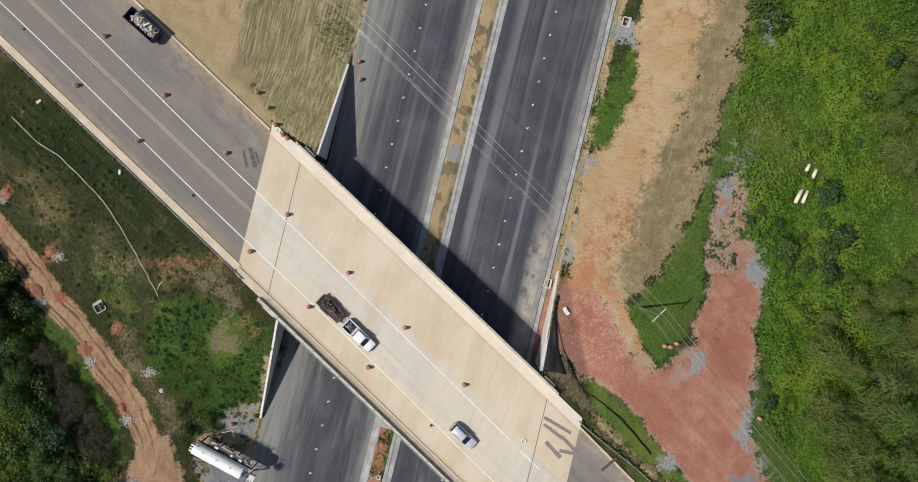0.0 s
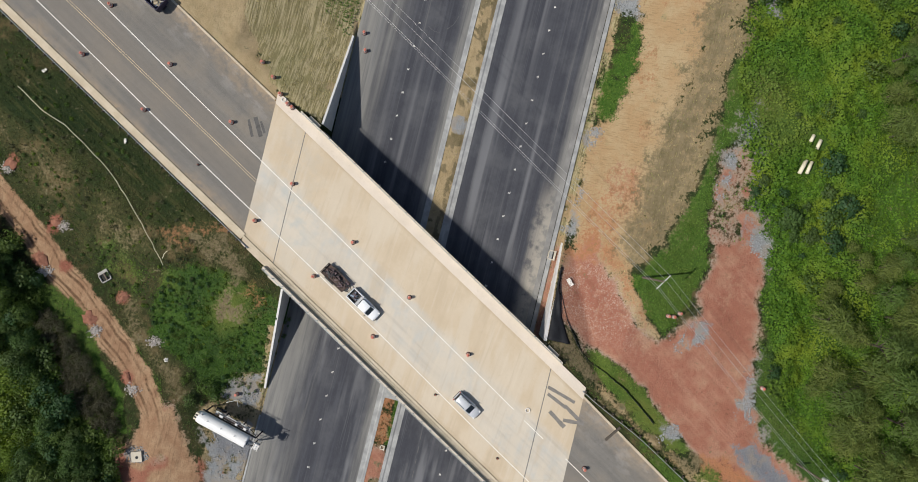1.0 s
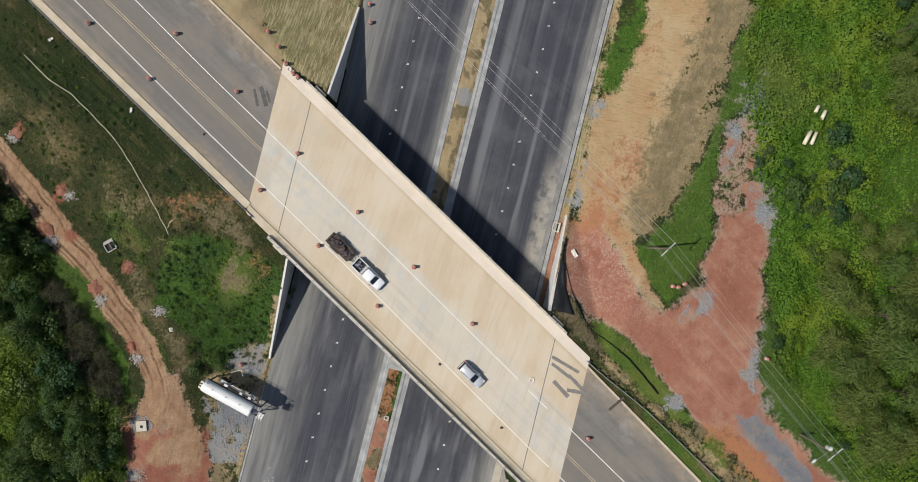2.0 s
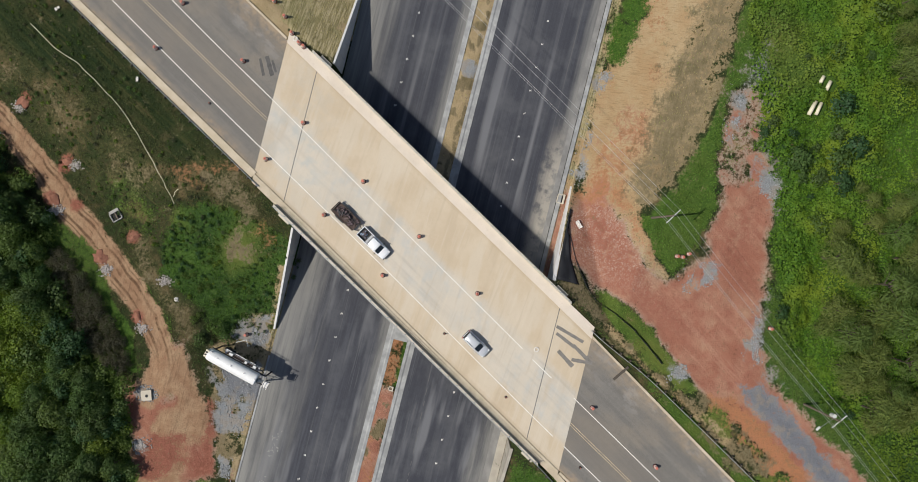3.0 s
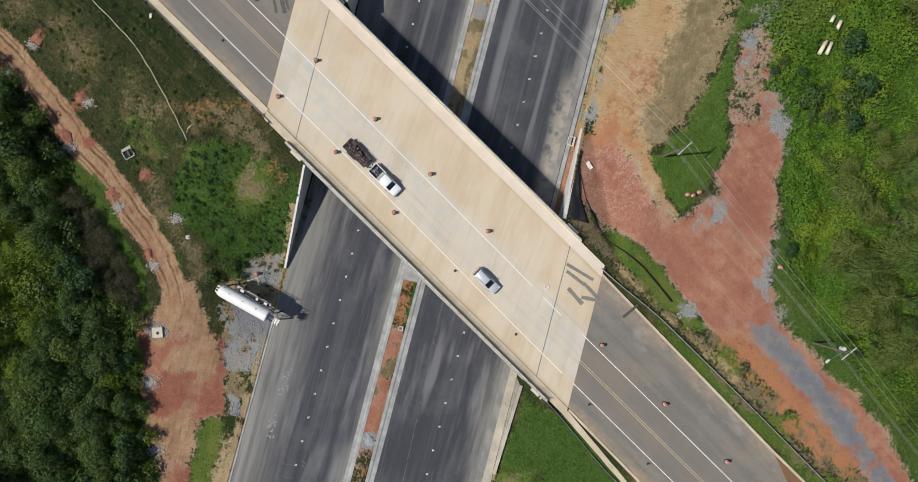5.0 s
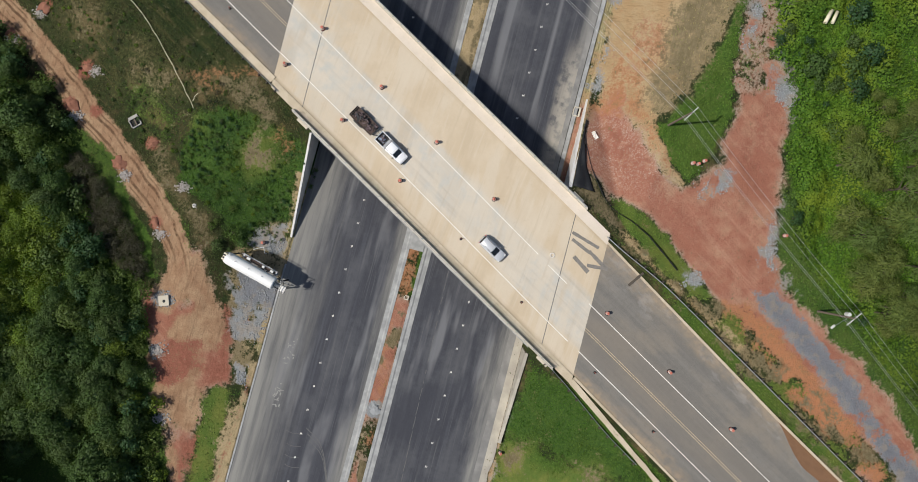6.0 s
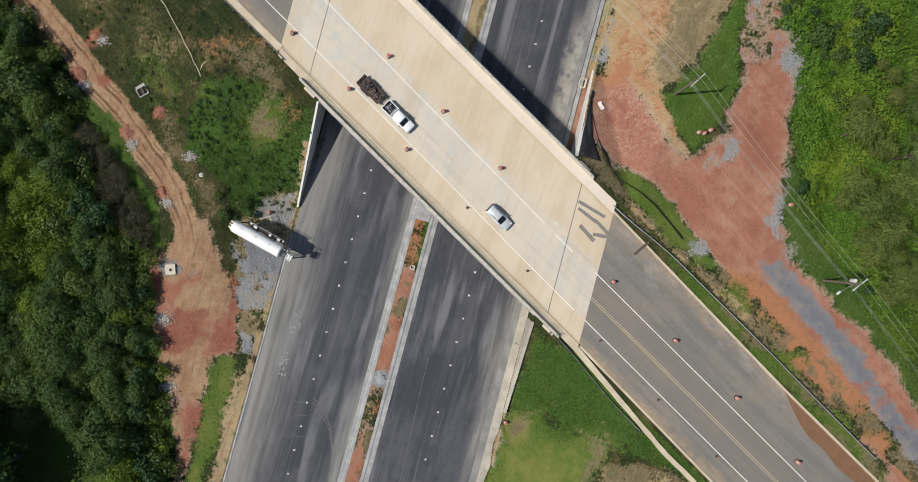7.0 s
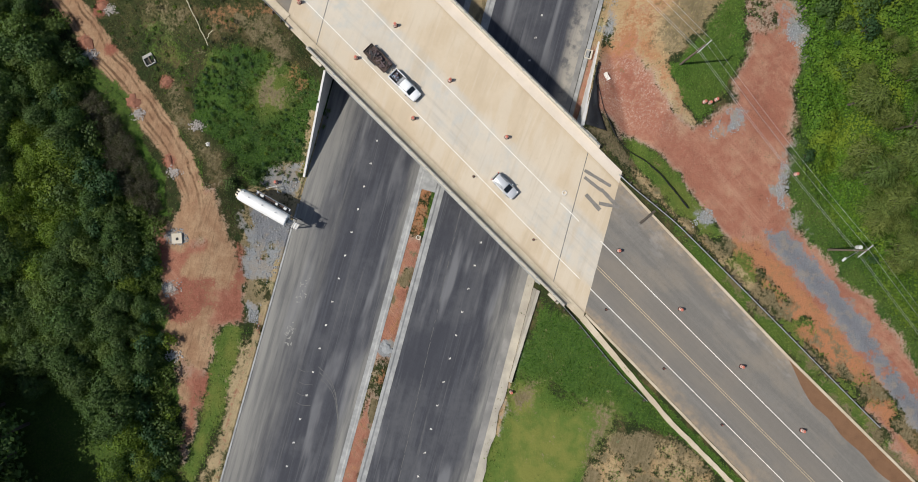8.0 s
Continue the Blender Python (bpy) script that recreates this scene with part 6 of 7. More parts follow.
# ---- traffic drums and posts ----
def drum(m, label):
    v = thing("traffic_drum", m, label, "traffic drum", "traffic drums")
    bm = fresh()
    tube(bm, (0, 0, 0), (0, 0, 0.08), 0.4, 0.36, 16)
    part("base", bm, M_BLACK, v, "black rubber base ring")
    rs = [(0.09, 0.32), (0.34, 0.3), (0.58, 0.28), (0.8, 0.265), (1.0, 0.25)]
    for i, ((z0, r0), (z1, r1)) in enumerate(zip(rs, rs[1:])):
        bm = fresh()
        tube(bm, (0, 0, z0), (0, 0, z1), r0, r1, 16)
        part("band", bm, M_BAND if i % 2 else M_ORANGE, v, "white reflective band" if i % 2 else "")
    bm = fresh()
    tube(bm, (0, 0, 1.0), (0, 0, 1.04), 0.25, 0.2, 16)
    box(bm, (0, 0, 1.1), (0.3, 0.05, 0.12), 0, 0.015)
    part("top", bm, M_ORANGE, v)
    return v


DRUMS = [(-27.87, 4.3), (-17.97, -5.2), (-8.77, -14.1), (0.83, -23.3), (-24.37, -10.7), (-14.67, -20.5), (-33.97, -1.7), (-57.5, 33.3), (-47.8, 23.7), (-37.8, 14.3), (-62.1, 25.3), (-52.1, 16.3), (19.63, -41.6), (29.85, -50.9), (39.95, -60.0), (49.85, -70.1)]
VERGE = [(-32.9, 24.2), (-31.1, 21.7), (-29.8, 18.9), (-28.6, 17.3), (-27.9, 16.7), (33.03, -16.9), (33.93, -17.0), (34.93, -16.5), (2.9, -66.4), (48.13, -28.4), (-17.0, 27.9), (-17.2, 31.0), (-38.57, -31.2)]


def level(x, y):
    s, o = to_ov(x, y)
    h, q = to_hw(x, y)
    on_over = -28.9 < o < -6.9 and not (-45 < h < -70)
    if on_over:
        inside = Q_END_E < q < Q_END_W
        return zo(s) + (0.14 if inside and (o > -8.6 or o < -27.7) else 0.0)
    if -15.0 < q < 25.3:
        return zh(h)
    return ground_z(x, y)


FIRST = drum(pose(*DRUMS[0], level(*DRUMS[0]), 0, 0, 10), "faded orange and white plastic drum on a rubber base")
for i, p in enumerate(DRUMS[1:] + VERGE):
    copy_thing(FIRST, pose(*p, level(*p) - (0.02 if p in VERGE else 0), random.uniform(-3, 3), random.uniform(-3, 3), 47 * i))


def delineator(m):
    v = thing("delineator_post", m, "small dark delineator post on the road", "road post", "delineator posts")
    bm = fresh()
    tube(bm, (0, 0, 0), (0, 0, 0.06), 0.24, 0.2, 12)
    part("base", bm, M_BLACK, v)
    bm = fresh()
    tube(bm, (0, 0, 0.06), (0, 0, 0.72), 0.07, 0.05, 10)
    part("tube", bm, M_ORANGE, v)
    return v


POSTS = [(-4.47, -29.9), (5.63, -40.1), (-43.27, 7.4), (17.75, -51.3), (27.35, -60.7), (36.95, -69.6), (-70.8, 34.5)]
PF = delineator(pose(*POSTS[0], level(*POSTS[0])))
for p in POSTS[1:]:
    copy_thing(PF, pose(*p, level(*p), 0, 0, random.uniform(0, 360)))


def tyre_ring():
    bm = fresh()
    for k in range(20):
        p = lambda i: (0.34 * math.cos(i * math.pi / 10), 0.34 * math.sin(i * math.pi / 10), 0.1)
        tube(bm, p(k), p(k + 1), 0.09, n=8)
    bmesh.ops.remove_doubles(bm, verts=bm.verts, dist=0.005)
    return bm


solo("drum_base_ring", tyre_ring(), M_BAND, pose(-29.3, 18.0, level(-29.3, 18.0)), "pale worn ring lying on the concrete walk", "ring")
solo("drum_base_ring", tyre_ring(), M_BAND, pose(10.5, -32.3, level(10.5, -32.3)), "pale worn ring lying on the bridge deck", "ring")


# ---- guardrails ----
def guardrail(name, label, s0, s1, off, spacing, timber):
    """A steel beam on posts along the overpass, at off(s)."""
    g = thing(name, R_OV, label, "guardrail", "guardrails")
    post = None
    for s in steps(s0, s1, spacing):
        o = off(s)
        x, y = ov_xy(s, o)
        z = ground_z(x, y) - 0.1
        if post is None:
            bm = fresh()
            box(bm, (0, 0, 0.42), (0.18, 0.2, 0.9), 0, 0.015)
            box(bm, (0, -0.2 if o > -15 else 0.2, 0.66), (0.16, 0.2, 0.34), 0, 0.01)
            post = part("post", bm, timber, g, "dark post")
            p = post
        else:
            p = new("post", post.data)
            p.parent = g
        p.location = (s, o, z)
    side = -0.32 if off(s0) > -15 else 0.32
    bm = fresh()
    prof = [(0.0, 0.48), (0.07, 0.53), (0.07, 0.58), (0.0, 0.63), (0.0, 0.67), (0.07, 0.72), (0.07, 0.77), (0.0, 0.82)]
    rows = []
    for s in steps(s0 - 0.4, s1 + 0.4, 2.0):
        o = off(s)
        x, y = ov_xy(s, o)
        z = ground_z(x, y) - 0.1
        sg = 1 if side > 0 else -1
        rows.append([bm.verts.new((s, o + side + sg * dy, z + dz)) for dy, dz in prof] + [bm.verts.new((s, o + side + sg * (dy - 0.03), z + dz)) for dy, dz in prof[::-1]])
    for r0, r1 in zip(rows, rows[1:]):
        for i in range(len(r0)):
            j = (i + 1) % len(r0)
            bm.faces.new((r0[i], r1[i], r1[j], r0[j]))
    bm.faces.new(rows[0]), bm.faces.new(rows[-1][::-1])
    bmesh.ops.recalc_face_normals(bm, faces=bm.faces)
    part("beam", bm, M_STEEL, g, "galvanised steel beam")
    return g


guardrail("guardrail", "steel guardrail with dark posts beside the grass verge", 34.5, 92.5, lambda s: -7.35 + 0.95 * float(smooth(34, 48, s)) - 0.3 * float(smooth(60, 92, s)), 1.9, M_POST)
guardrail("guardrail", "steel guardrail with dark posts along the embankment edge", -112.0, -21.5, lambda s: -29.05, 1.9, M_POST)
guardrail("guardrail", "short steel guardrail along the walk", 41.5, 63.0, lambda s: -29.75 - 1.3 * float(smooth(42, 60, s)), 1.9, M_POST)


# ---- utility poles and wires ----
WIRE_AT = (-1.3, -1.02, 0.4, 1.3)
POLES = [(-34.7, 52.3), (29.1, -10.7), (53.8, -40.6), (80.0, -72.0)]


def pole(i, x, y, lamp):
    z = ground_z(x, y)
    a, b = POLES[max(0, i - 1)], POLES[min(3, i + 1)]
    ang = math.degrees(math.atan2(b[1] - a[1], b[0] - a[0]))
    v = thing("utility_pole", pose(x, y, z - 0.1, 0, 0, ang), "weathered wooden utility pole with a pale crossarm" + (" and street lamp" if lamp else ""), "utility pole", "utility poles")
    top = 19.0 - z
    bm = fresh()
    tube(bm, (0, 0, 0), (0, 0, top + 0.4), 0.19, 0.13, 10)
    part("shaft", bm, M_WOOD, v)
    plain_box(v, "crossarm", M_ARM, (0.14, 0, top), (0.13, 2.9, 0.15), "pale crossarm")
    for y0 in WIRE_AT:
        bm = fresh()
        tube(bm, (0.14, y0, top + 0.07), (0.14, y0, top + 0.26), 0.06, 0.04, 8)
        part("insulator", bm, M_ARM, v)
    for y0 in (-0.8, 0.8):
        bm = fresh()
        tube(bm, (0.1, y0, top - 0.02), (0.05, 0, top - 0.8), 0.025, n=6)
        part("brace", bm, M_STEEL, v)
    if lamp:
        bm = fresh()
        tube(bm, (-0.5, 0.15, top - 1.7), (-0.5, 0.15, top - 0.7), 0.3, n=14)
        part("transformer", bm, M_ARM, v, "pale grey transformer can")
        bm = fresh()
        tube(bm, (0, -0.1, top - 1.4), (-0.5, -2.6, top - 0.9), 0.04, n=8)
        part("lamp_arm", bm, M_STEEL, v)
        bm = fresh()
        box(bm, (-0.56, -2.85, top - 0.92), (0.36, 0.75, 0.16), 0, 0.05)
        part("lamp_head", bm, M_ARM, v, "pale lamp head")
    return v


for i, p in enumerate(POLES):
    pole(i, *p, i == 2)


def wires():
    for k, off in enumerate(WIRE_AT):
        cu = bpy.data.curves.new("power_line", "CURVE")
        cu.dimensions, cu.bevel_depth, cu.bevel_resolution = "3D", 0.017, 1
        pts = []
        for (ax, ay), (bx, by) in zip(POLES, POLES[1:]):
            for j in range(12):
                f = j / 12
                pts.append((ax + (bx - ax) * f, ay + (by - ay) * f, 19.2 - 1.0 * 4 * f * (1 - f)))
        pts.append((*POLES[-1], 19.2))
        a, b = Vector(POLES[0]), Vector(POLES[-1])
        n = Vector((-(b - a).y, (b - a).x)).normalized()
        sp = cu.splines.new("POLY")
        sp.points.add(len(pts) - 1)
        for q, (x, y, z) in zip(sp.points, pts):
            q.co = (x + n.x * off, y + n.y * off, z, 1)
        cu.materials.append(M_WIRE)
        tagged(new("power_line", cu), "thin bright overhead wire strung between utility poles", "wire", "overhead wires")


wires()


# ---- drains, pipes, fabric and other site things ----
def inlet(x, y, turn, w, d, lid, label):
    z = level(x, y) - 0.05
    v = thing("storm_inlet", pose(x, y, z, 0, 0, turn), label, "drain", "storm drains")
    for dx, dy, sx, sy in ((0, d / 2, w, 0.18), (0, -d / 2, w, 0.18), (w / 2, 0, 0.18, d - 0.19), (-w / 2, 0, 0.18, d - 0.19)):
        plain_box(v, "wall", M_WALL if lid == 0 else M_CONC, (dx, dy, 0.2), (sx, sy, 0.42))
    plain_box(v, "pit", M_BLACK, (0, 0, 0.08), (w - 0.1, d - 0.1, 0.05), "dark open pit")
    if lid == 1:
        plain_box(v, "cover", M_CONC, (0, 0, 0.46), (w + 0.25, d + 0.25, 0.1), "pale concrete lid")
        bm = fresh()
        tube(bm, (0.05, -0.1, 0.5), (0.05, -0.1, 0.53), 0.26, n=14)
        part("manhole", bm, M_BLACK, v, "dark round manhole")
    elif lid == 2:
        plain_box(v, "cover", M_CONC, (0.45 * w, 0, 0.46), (0.3 * w, d + 0.2, 0.1), "pale concrete lid")
    else:
        plain_box(v, "cover", M_WALL, (0.1, 0.55 * d, 0.44), (w, 0.5, 0.08), "pale concrete lid")
        plain_box(v, "brace", M_WOOD, (0.1, 0, 0.4), (0.2, d, 0.08))
    return v


inlet(-60.1, -11.1, 30, 1.7, 1.5, 0, "open concrete storm drain box in the grass")
inlet(-54.7, -41.3, 5, 1.5, 1.5, 1, "pale concrete manhole box on gravel")
inlet(15.3, -7.3, -14, 1.1, 1.5, 2, "concrete kerb drain with a dark opening")
inlet(-13.7, -40.2, HWD - 90, 0.7, 0.6, 2, "small white concrete drain box in the median")
inlet(28.8, 37.7, -14, 1.2, 1.6, 2, "concrete drain with a dark opening in loose stone")


def hollow_pipe(x, y, turn, length, r):
    bm = fresh()
    rr = [(0, r), (length, r), (length, r * 0.8), (0, r * 0.8)]
    rings = [[bm.verts.new((px, pr * math.cos(k * math.pi / 8), pr * math.sin(k * math.pi / 8))) for k in range(16)] for px, pr in rr]
    for a in range(4):
        r0, r1 = rings[a], rings[(a + 1) % 4]
        for k in range(16):
            bm.faces.new((r0[k], r0[(k + 1) % 16], r1[(k + 1) % 16], r1[k]))
    bmesh.ops.recalc_face_normals(bm, faces=bm.faces)
    z = ground_z(x, y) + r + 0.35
    return solo("drain_pipe", bm, M_PIPE, pose(x, y, z, 0, 0, turn), "short pale concrete pipe lying in green vines", "pipe", "loose pipes", flat=False)


PIPES = [(53.73, 6.1, 62, 2.4, 0.32), (54.93, 6.1, 66, 2.1, 0.28), (55.43, 11.1, 62, 1.3, 0.28), (56.43, 10.0, 64, 1.6, 0.3)]
for p in PIPES:
    hollow_pipe(*p)


def ground_hose(name, pts, r, label):
    cu = bpy.data.curves.new(name, "CURVE")
    cu.dimensions, cu.bevel_depth, cu.bevel_resolution = "3D", r, 2
    sp = cu.splines.new("NURBS")
    fine = []
    for (ax, ay), (bx, by) in zip(pts, pts[1:]):
        for j in range(4):
            fine.append((ax + (bx - ax) * j / 4, ay + (by - ay) * j / 4))
    fine.append(pts[-1])
    sp.points.add(len(fine) - 1)
    sp.use_endpoint_u, sp.order_u = True, 3
    for q, (x, y) in zip(sp.points, fine):
        q.co = (x + random.uniform(-0.1, 0.1), y + random.uniform(-0.1, 0.1), ground_z(x, y) + 0.42, 1)
    cu.materials.append(M_PIPE)
    return tagged(new(name, cu), label, "hose")


HOSE = [(-72.67, 20.1), (-68.77, 16.3), (-64.87, 13.7), (-60.97, 9.8), (-57.57, 6.3), (-55.17, 2.5), (-52.97, -1.3), (-50.77, -5.6), (-49.27, -9.0)]
ground_hose("drain_hose", HOSE, 0.05, "long pale plastic hose lying over the grass slope")
ground_hose("drain_hose", [(-49.3, -8.0), (-48.9, -7.2), (-48.3, -6.6)], 0.045, "short pale plastic hose end in the grass")

FENCE = [(16.03, -9.4), (16.43, -13.9), (17.23, -17.9), (18.73, -21.9), (20.43, -24.4), (23.33, -26.4), (26.33, -29.0), (28.83, -31.9), (30.83, -34.4)]


def silt_fence():
    g = thing("silt_fence", None, "low black fabric silt fence on stakes", "fence")
    pts = []
    for (ax, ay), (bx, by) in zip(FENCE, FENCE[1:]):
        for j in range(4):
            pts.append((ax + (bx - ax) * j / 4, ay + (by - ay) * j / 4))
    pts.append(FENCE[-1])
    bm = fresh()
    rows = []
    for k, (x, y) in enumerate(pts):
        z = ground_z(x, y)
        lean = 0.1 * math.sin(k * 1.7)
        top = 0.16 + 0.4 * float(smooth(0.4, 0.6, field(float(k), 2.0, 4.0, 91)))
        rows.append([bm.verts.new((x + d + lean * f, y + 0.3 * lean * f, z + f)) for d, f in ((-0.03, -0.1), (-0.03, top), (0.03, top), (0.03, -0.1))])
    for r0, r1 in zip(rows, rows[1:]):
        for i in range(4):
            bm.faces.new((r0[i], r1[i], r1[(i + 1) % 4], r0[(i + 1) % 4]))
    bm.faces.new(rows[0]), bm.faces.new(rows[-1][::-1])
    bmesh.ops.recalc_face_normals(bm, faces=bm.faces)
    part("fabric", bm, M_TARP, g, "black woven fabric")
    for x, y in pts[::3]:
        bm = fresh()
        box(bm, (x + 0.07, y, ground_z(x, y) + 0.3), (0.05, 0.05, 0.9))
        part("stake", bm, M_WOOD, g)


silt_fence()


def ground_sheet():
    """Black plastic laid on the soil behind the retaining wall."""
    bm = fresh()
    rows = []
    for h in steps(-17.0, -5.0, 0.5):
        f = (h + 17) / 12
        # the wide end also blackens ground that is only shade from the silt fence
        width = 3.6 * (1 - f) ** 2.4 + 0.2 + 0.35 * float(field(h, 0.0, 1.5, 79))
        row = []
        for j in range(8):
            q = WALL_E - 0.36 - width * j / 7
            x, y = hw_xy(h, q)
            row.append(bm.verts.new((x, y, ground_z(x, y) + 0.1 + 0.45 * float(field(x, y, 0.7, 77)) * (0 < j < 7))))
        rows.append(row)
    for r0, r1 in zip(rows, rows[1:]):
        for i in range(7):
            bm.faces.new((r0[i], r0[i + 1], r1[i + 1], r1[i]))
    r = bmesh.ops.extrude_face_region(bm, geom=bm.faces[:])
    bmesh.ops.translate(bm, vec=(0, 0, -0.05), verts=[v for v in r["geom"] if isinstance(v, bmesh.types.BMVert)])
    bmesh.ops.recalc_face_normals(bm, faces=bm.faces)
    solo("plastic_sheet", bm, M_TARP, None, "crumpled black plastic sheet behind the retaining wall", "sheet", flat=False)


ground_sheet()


def on_deck_strip(name, mat, a, b, width, up, label, category, group=""):
    """A thin strip on the overpass surface between two plan points."""
    a, b = to_ov(*a), to_ov(*b)
    d = Vector((b[0] - a[0], b[1] - a[1]))
    n = Vector((-d.y, d.x)).normalized() * width / 2
    bm = fresh()
    k = 6
    rows = []
    for i in range(k + 1):
        f = i / k
        wob = 0.8 + 0.3 * random.random()
        s, o = a[0] + d.x * f, a[1] + d.y * f
        rows.append([bm.verts.new((s + n.x * e * wob, o + n.y * e * wob, zo(s + n.x * e) + z)) for e, z in ((-1, 0.002), (-1, up), (1, up), (1, 0.002))])
    for r0, r1 in zip(rows, rows[1:]):
        for i in range(4):
            bm.faces.new((r0[i], r1[i], r1[(i + 1) % 4], r0[(i + 1) % 4]))
    bm.faces.new(rows[0]), bm.faces.new(rows[-1][::-1])
    bmesh.ops.recalc_face_normals(bm, faces=bm.faces)
    return solo(name, bm, mat, R_OV, label, category, group)


# five thin dark strips at the east end of the deck
for a, b, w in (((13.76, -28.49), (18.1, -31.01), 0.55), ((13.76, -29.62), (16.68, -31.86), 0.6), ((16.5, -31.5), (19.42, -34.48), 0.6), ((14.04, -32.45), (16.4, -34.98), 0.65), ((16.21, -33.85), (19.6, -34.46), 0.6)):
    on_deck_strip("rubber_mat", M_STRIP, a, b, w, 0.012, "thin dark strip on the pale deck", "mat", "mats on the deck")
for a, b, w in (((-35.1, 14.8), (-34.5, 12.0), 0.5), ((-34.0, 15.2), (-33.1, 12.0), 0.7), ((-33.1, 14.5), (-32.5, 12.6), 0.4)):
    on_deck_strip("tar_patch", M_OLDTAR, a, b, w, 0.006, "dark smeared tar patch on grey asphalt", "tar patch", "tar patches")
on_deck_strip("timber_beam", M_POST, (23.0, -37.0), (25.4, -34.9), 0.42, 0.22, "dark timber beam lying across the road edge", "timber")


def mud():
    us = steps(73, 118, 1.2)
    width = lambda u: 0.15 + 2.7 * float(smooth(73, 84, u)) * float(1 - smooth(96, 118, u)) * (0.8 + 0.4 * float(field(u, 3, 4.0, 5)))
    solo("mud_patch", strip(fresh(), us, lambda u: -9.2 - width(u), lambda u: -9.16, lambda u, v: zo(u) + 0.014, 0.012, 3), M_MUD, R_OV, "thin sheet of wet red mud washed over the asphalt", "mud")


mud()


def mound(x, y, lx, ly, hgt, turn, mat, label, name="clay_mound"):
    bm = fresh()
    n, m = 7, 16
    z0 = ground_z(x, y)
    tip = bm.verts.new((0, 0, hgt))
    rings = []
    for i in range(1, n + 1):
        f = i / n
        ring = []
        for k in range(m):
            a = 2 * math.pi * k / m
            wob = 0.8 + 0.75 * noise.noise(Vector((x + 2 * math.cos(a), y + 2 * math.sin(a), f * 2)))
            px, py = lx * f * math.cos(a) * wob, ly * f * math.sin(a) * wob
            ring.append(bm.verts.new((px, py, hgt * (1 - f) ** 1.2 * (0.85 + 0.5 * noise.noise(Vector((px * 2, py * 2, x)))) - 0.12 * (i == n))))
        rings.append(ring)
    for k in range(m):
        bm.faces.new((tip, rings[0][k], rings[0][(k + 1) % m]))
    for r0, r1 in zip(rings, rings[1:]):
        for k in range(m):
            bm.faces.new((r0[k], r1[k], r1[(k + 1) % m], r0[(k + 1) % m]))
    bm.faces.new(rings[-1][::-1])
    return solo(name, bm, mat, pose(x, y, z0, 0, 0, turn), label, "soil heap", "soil heaps", flat=False)


for x, y, lx, ly, t in ((-71.3, -8.2, 1.5, 2.0, 20), (-62.8, -18.3, 1.5, 2.1, 25), (-56.4, -28.0, 1.0, 2.0, 5), (-68.2, -1.8, 1.8, 1.2, 0), (-75.2, 8.2, 1.8, 1.3, 30), (51.8, 1.0, 0.8, 0.7, 0), (-57.2, -14.6, 1.5, 1.1, 20), (-81.6, 3.6, 1.4, 1.2, 20)):
    mound(x, y, lx, ly, 0.45, t, M_CLAYPILE, "small heap of red clay beside the dirt track")


# ---- stones ----
def stone_bank(name, centres, label, mat=M_STONE):
    """Loose broken stone, one bank of it."""
    ico = bmesh.new()
    bmesh.ops.create_icosphere(ico, subdivisions=1, radius=1.0)
    base = np.array([v.co[:] for v in ico.verts])
    idx = np.array([[v.index for v in f.verts] for f in ico.faces])
    ico.free()
    rng = np.random.default_rng(len(centres) + int(abs(centres[0][0]) * 10))
    vs, fs = [], []
    for k, (x, y, r) in enumerate(centres):
        sh = base * (r * rng.uniform(0.6, 1.3, 3)) * rng.uniform(0.8, 1.15, (len(base), 1))
        a = rng.uniform(0, 6.28)
        rot = np.array([[math.cos(a), -math.sin(a), 0], [math.sin(a), math.cos(a), 0], [0, 0, 1]])
        vs.append(sh @ rot.T + np.array([x, y, ground_z(x, y) + r * 0.25]))
        fs.append(idx + k * len(base))
    me = bpy.data.meshes.new(name)
    me.from_pydata(np.concatenate(vs).tolist(), [], np.concatenate(fs).tolist())
    me.materials.append(mat)
    return tagged(new(name, me), label, "stones", kind="stuff")


def inside(x, y, pts):
    r = False
    for (ax, ay), (bx, by) in zip(pts, pts[1:] + pts[:1]):
        if (ay > y) != (by > y) and x < (bx - ax) * (y - ay) / (by - ay) + ax:
            r = not r
    return r


rs = random.Random(11)
for k, g in enumerate(GRAVEL):
    xs, ys = [p[0] for p in g], [p[1] for p in g]
    found = []
    for i in range(900):
        x, y = rs.uniform(min(xs) - 0.6, max(xs) + 0.6), rs.uniform(min(ys) - 0.6, max(ys) + 0.6)
        if (inside(x, y, g) or rs.random() < 0.03) and len(found) < 150 and field(x, y, 1.6, 97) > 0.38:
            found.append((x, y, rs.uniform(0.05, 0.15)))
    stone_bank("riprap", found, "bank of loose blue-grey broken stone")
for x, y in ((-70.2, -10.2), (-61.8, -20.2), (-55.7, -30.0), (-67.0, -2.6), (-51.7, -22.0), (-55.6, -49.7), (-76.5, 7.0), (-54.9, -61.3), (-81.1, 2.5)):
    stone_bank("check_dam", [(x + rs.gauss(0, 0.62), y + rs.gauss(0, 0.42), rs.uniform(0.07, 0.17)) for _ in range(150)], "small heap of pale stone beside the dirt track", M_RUBBLE)
mound(-18.7, -59.4, 1.5, 1.5, 0.22, 0, M_STONE, "low round heap of pale blue-grey gravel in the median", "gravel_mound")
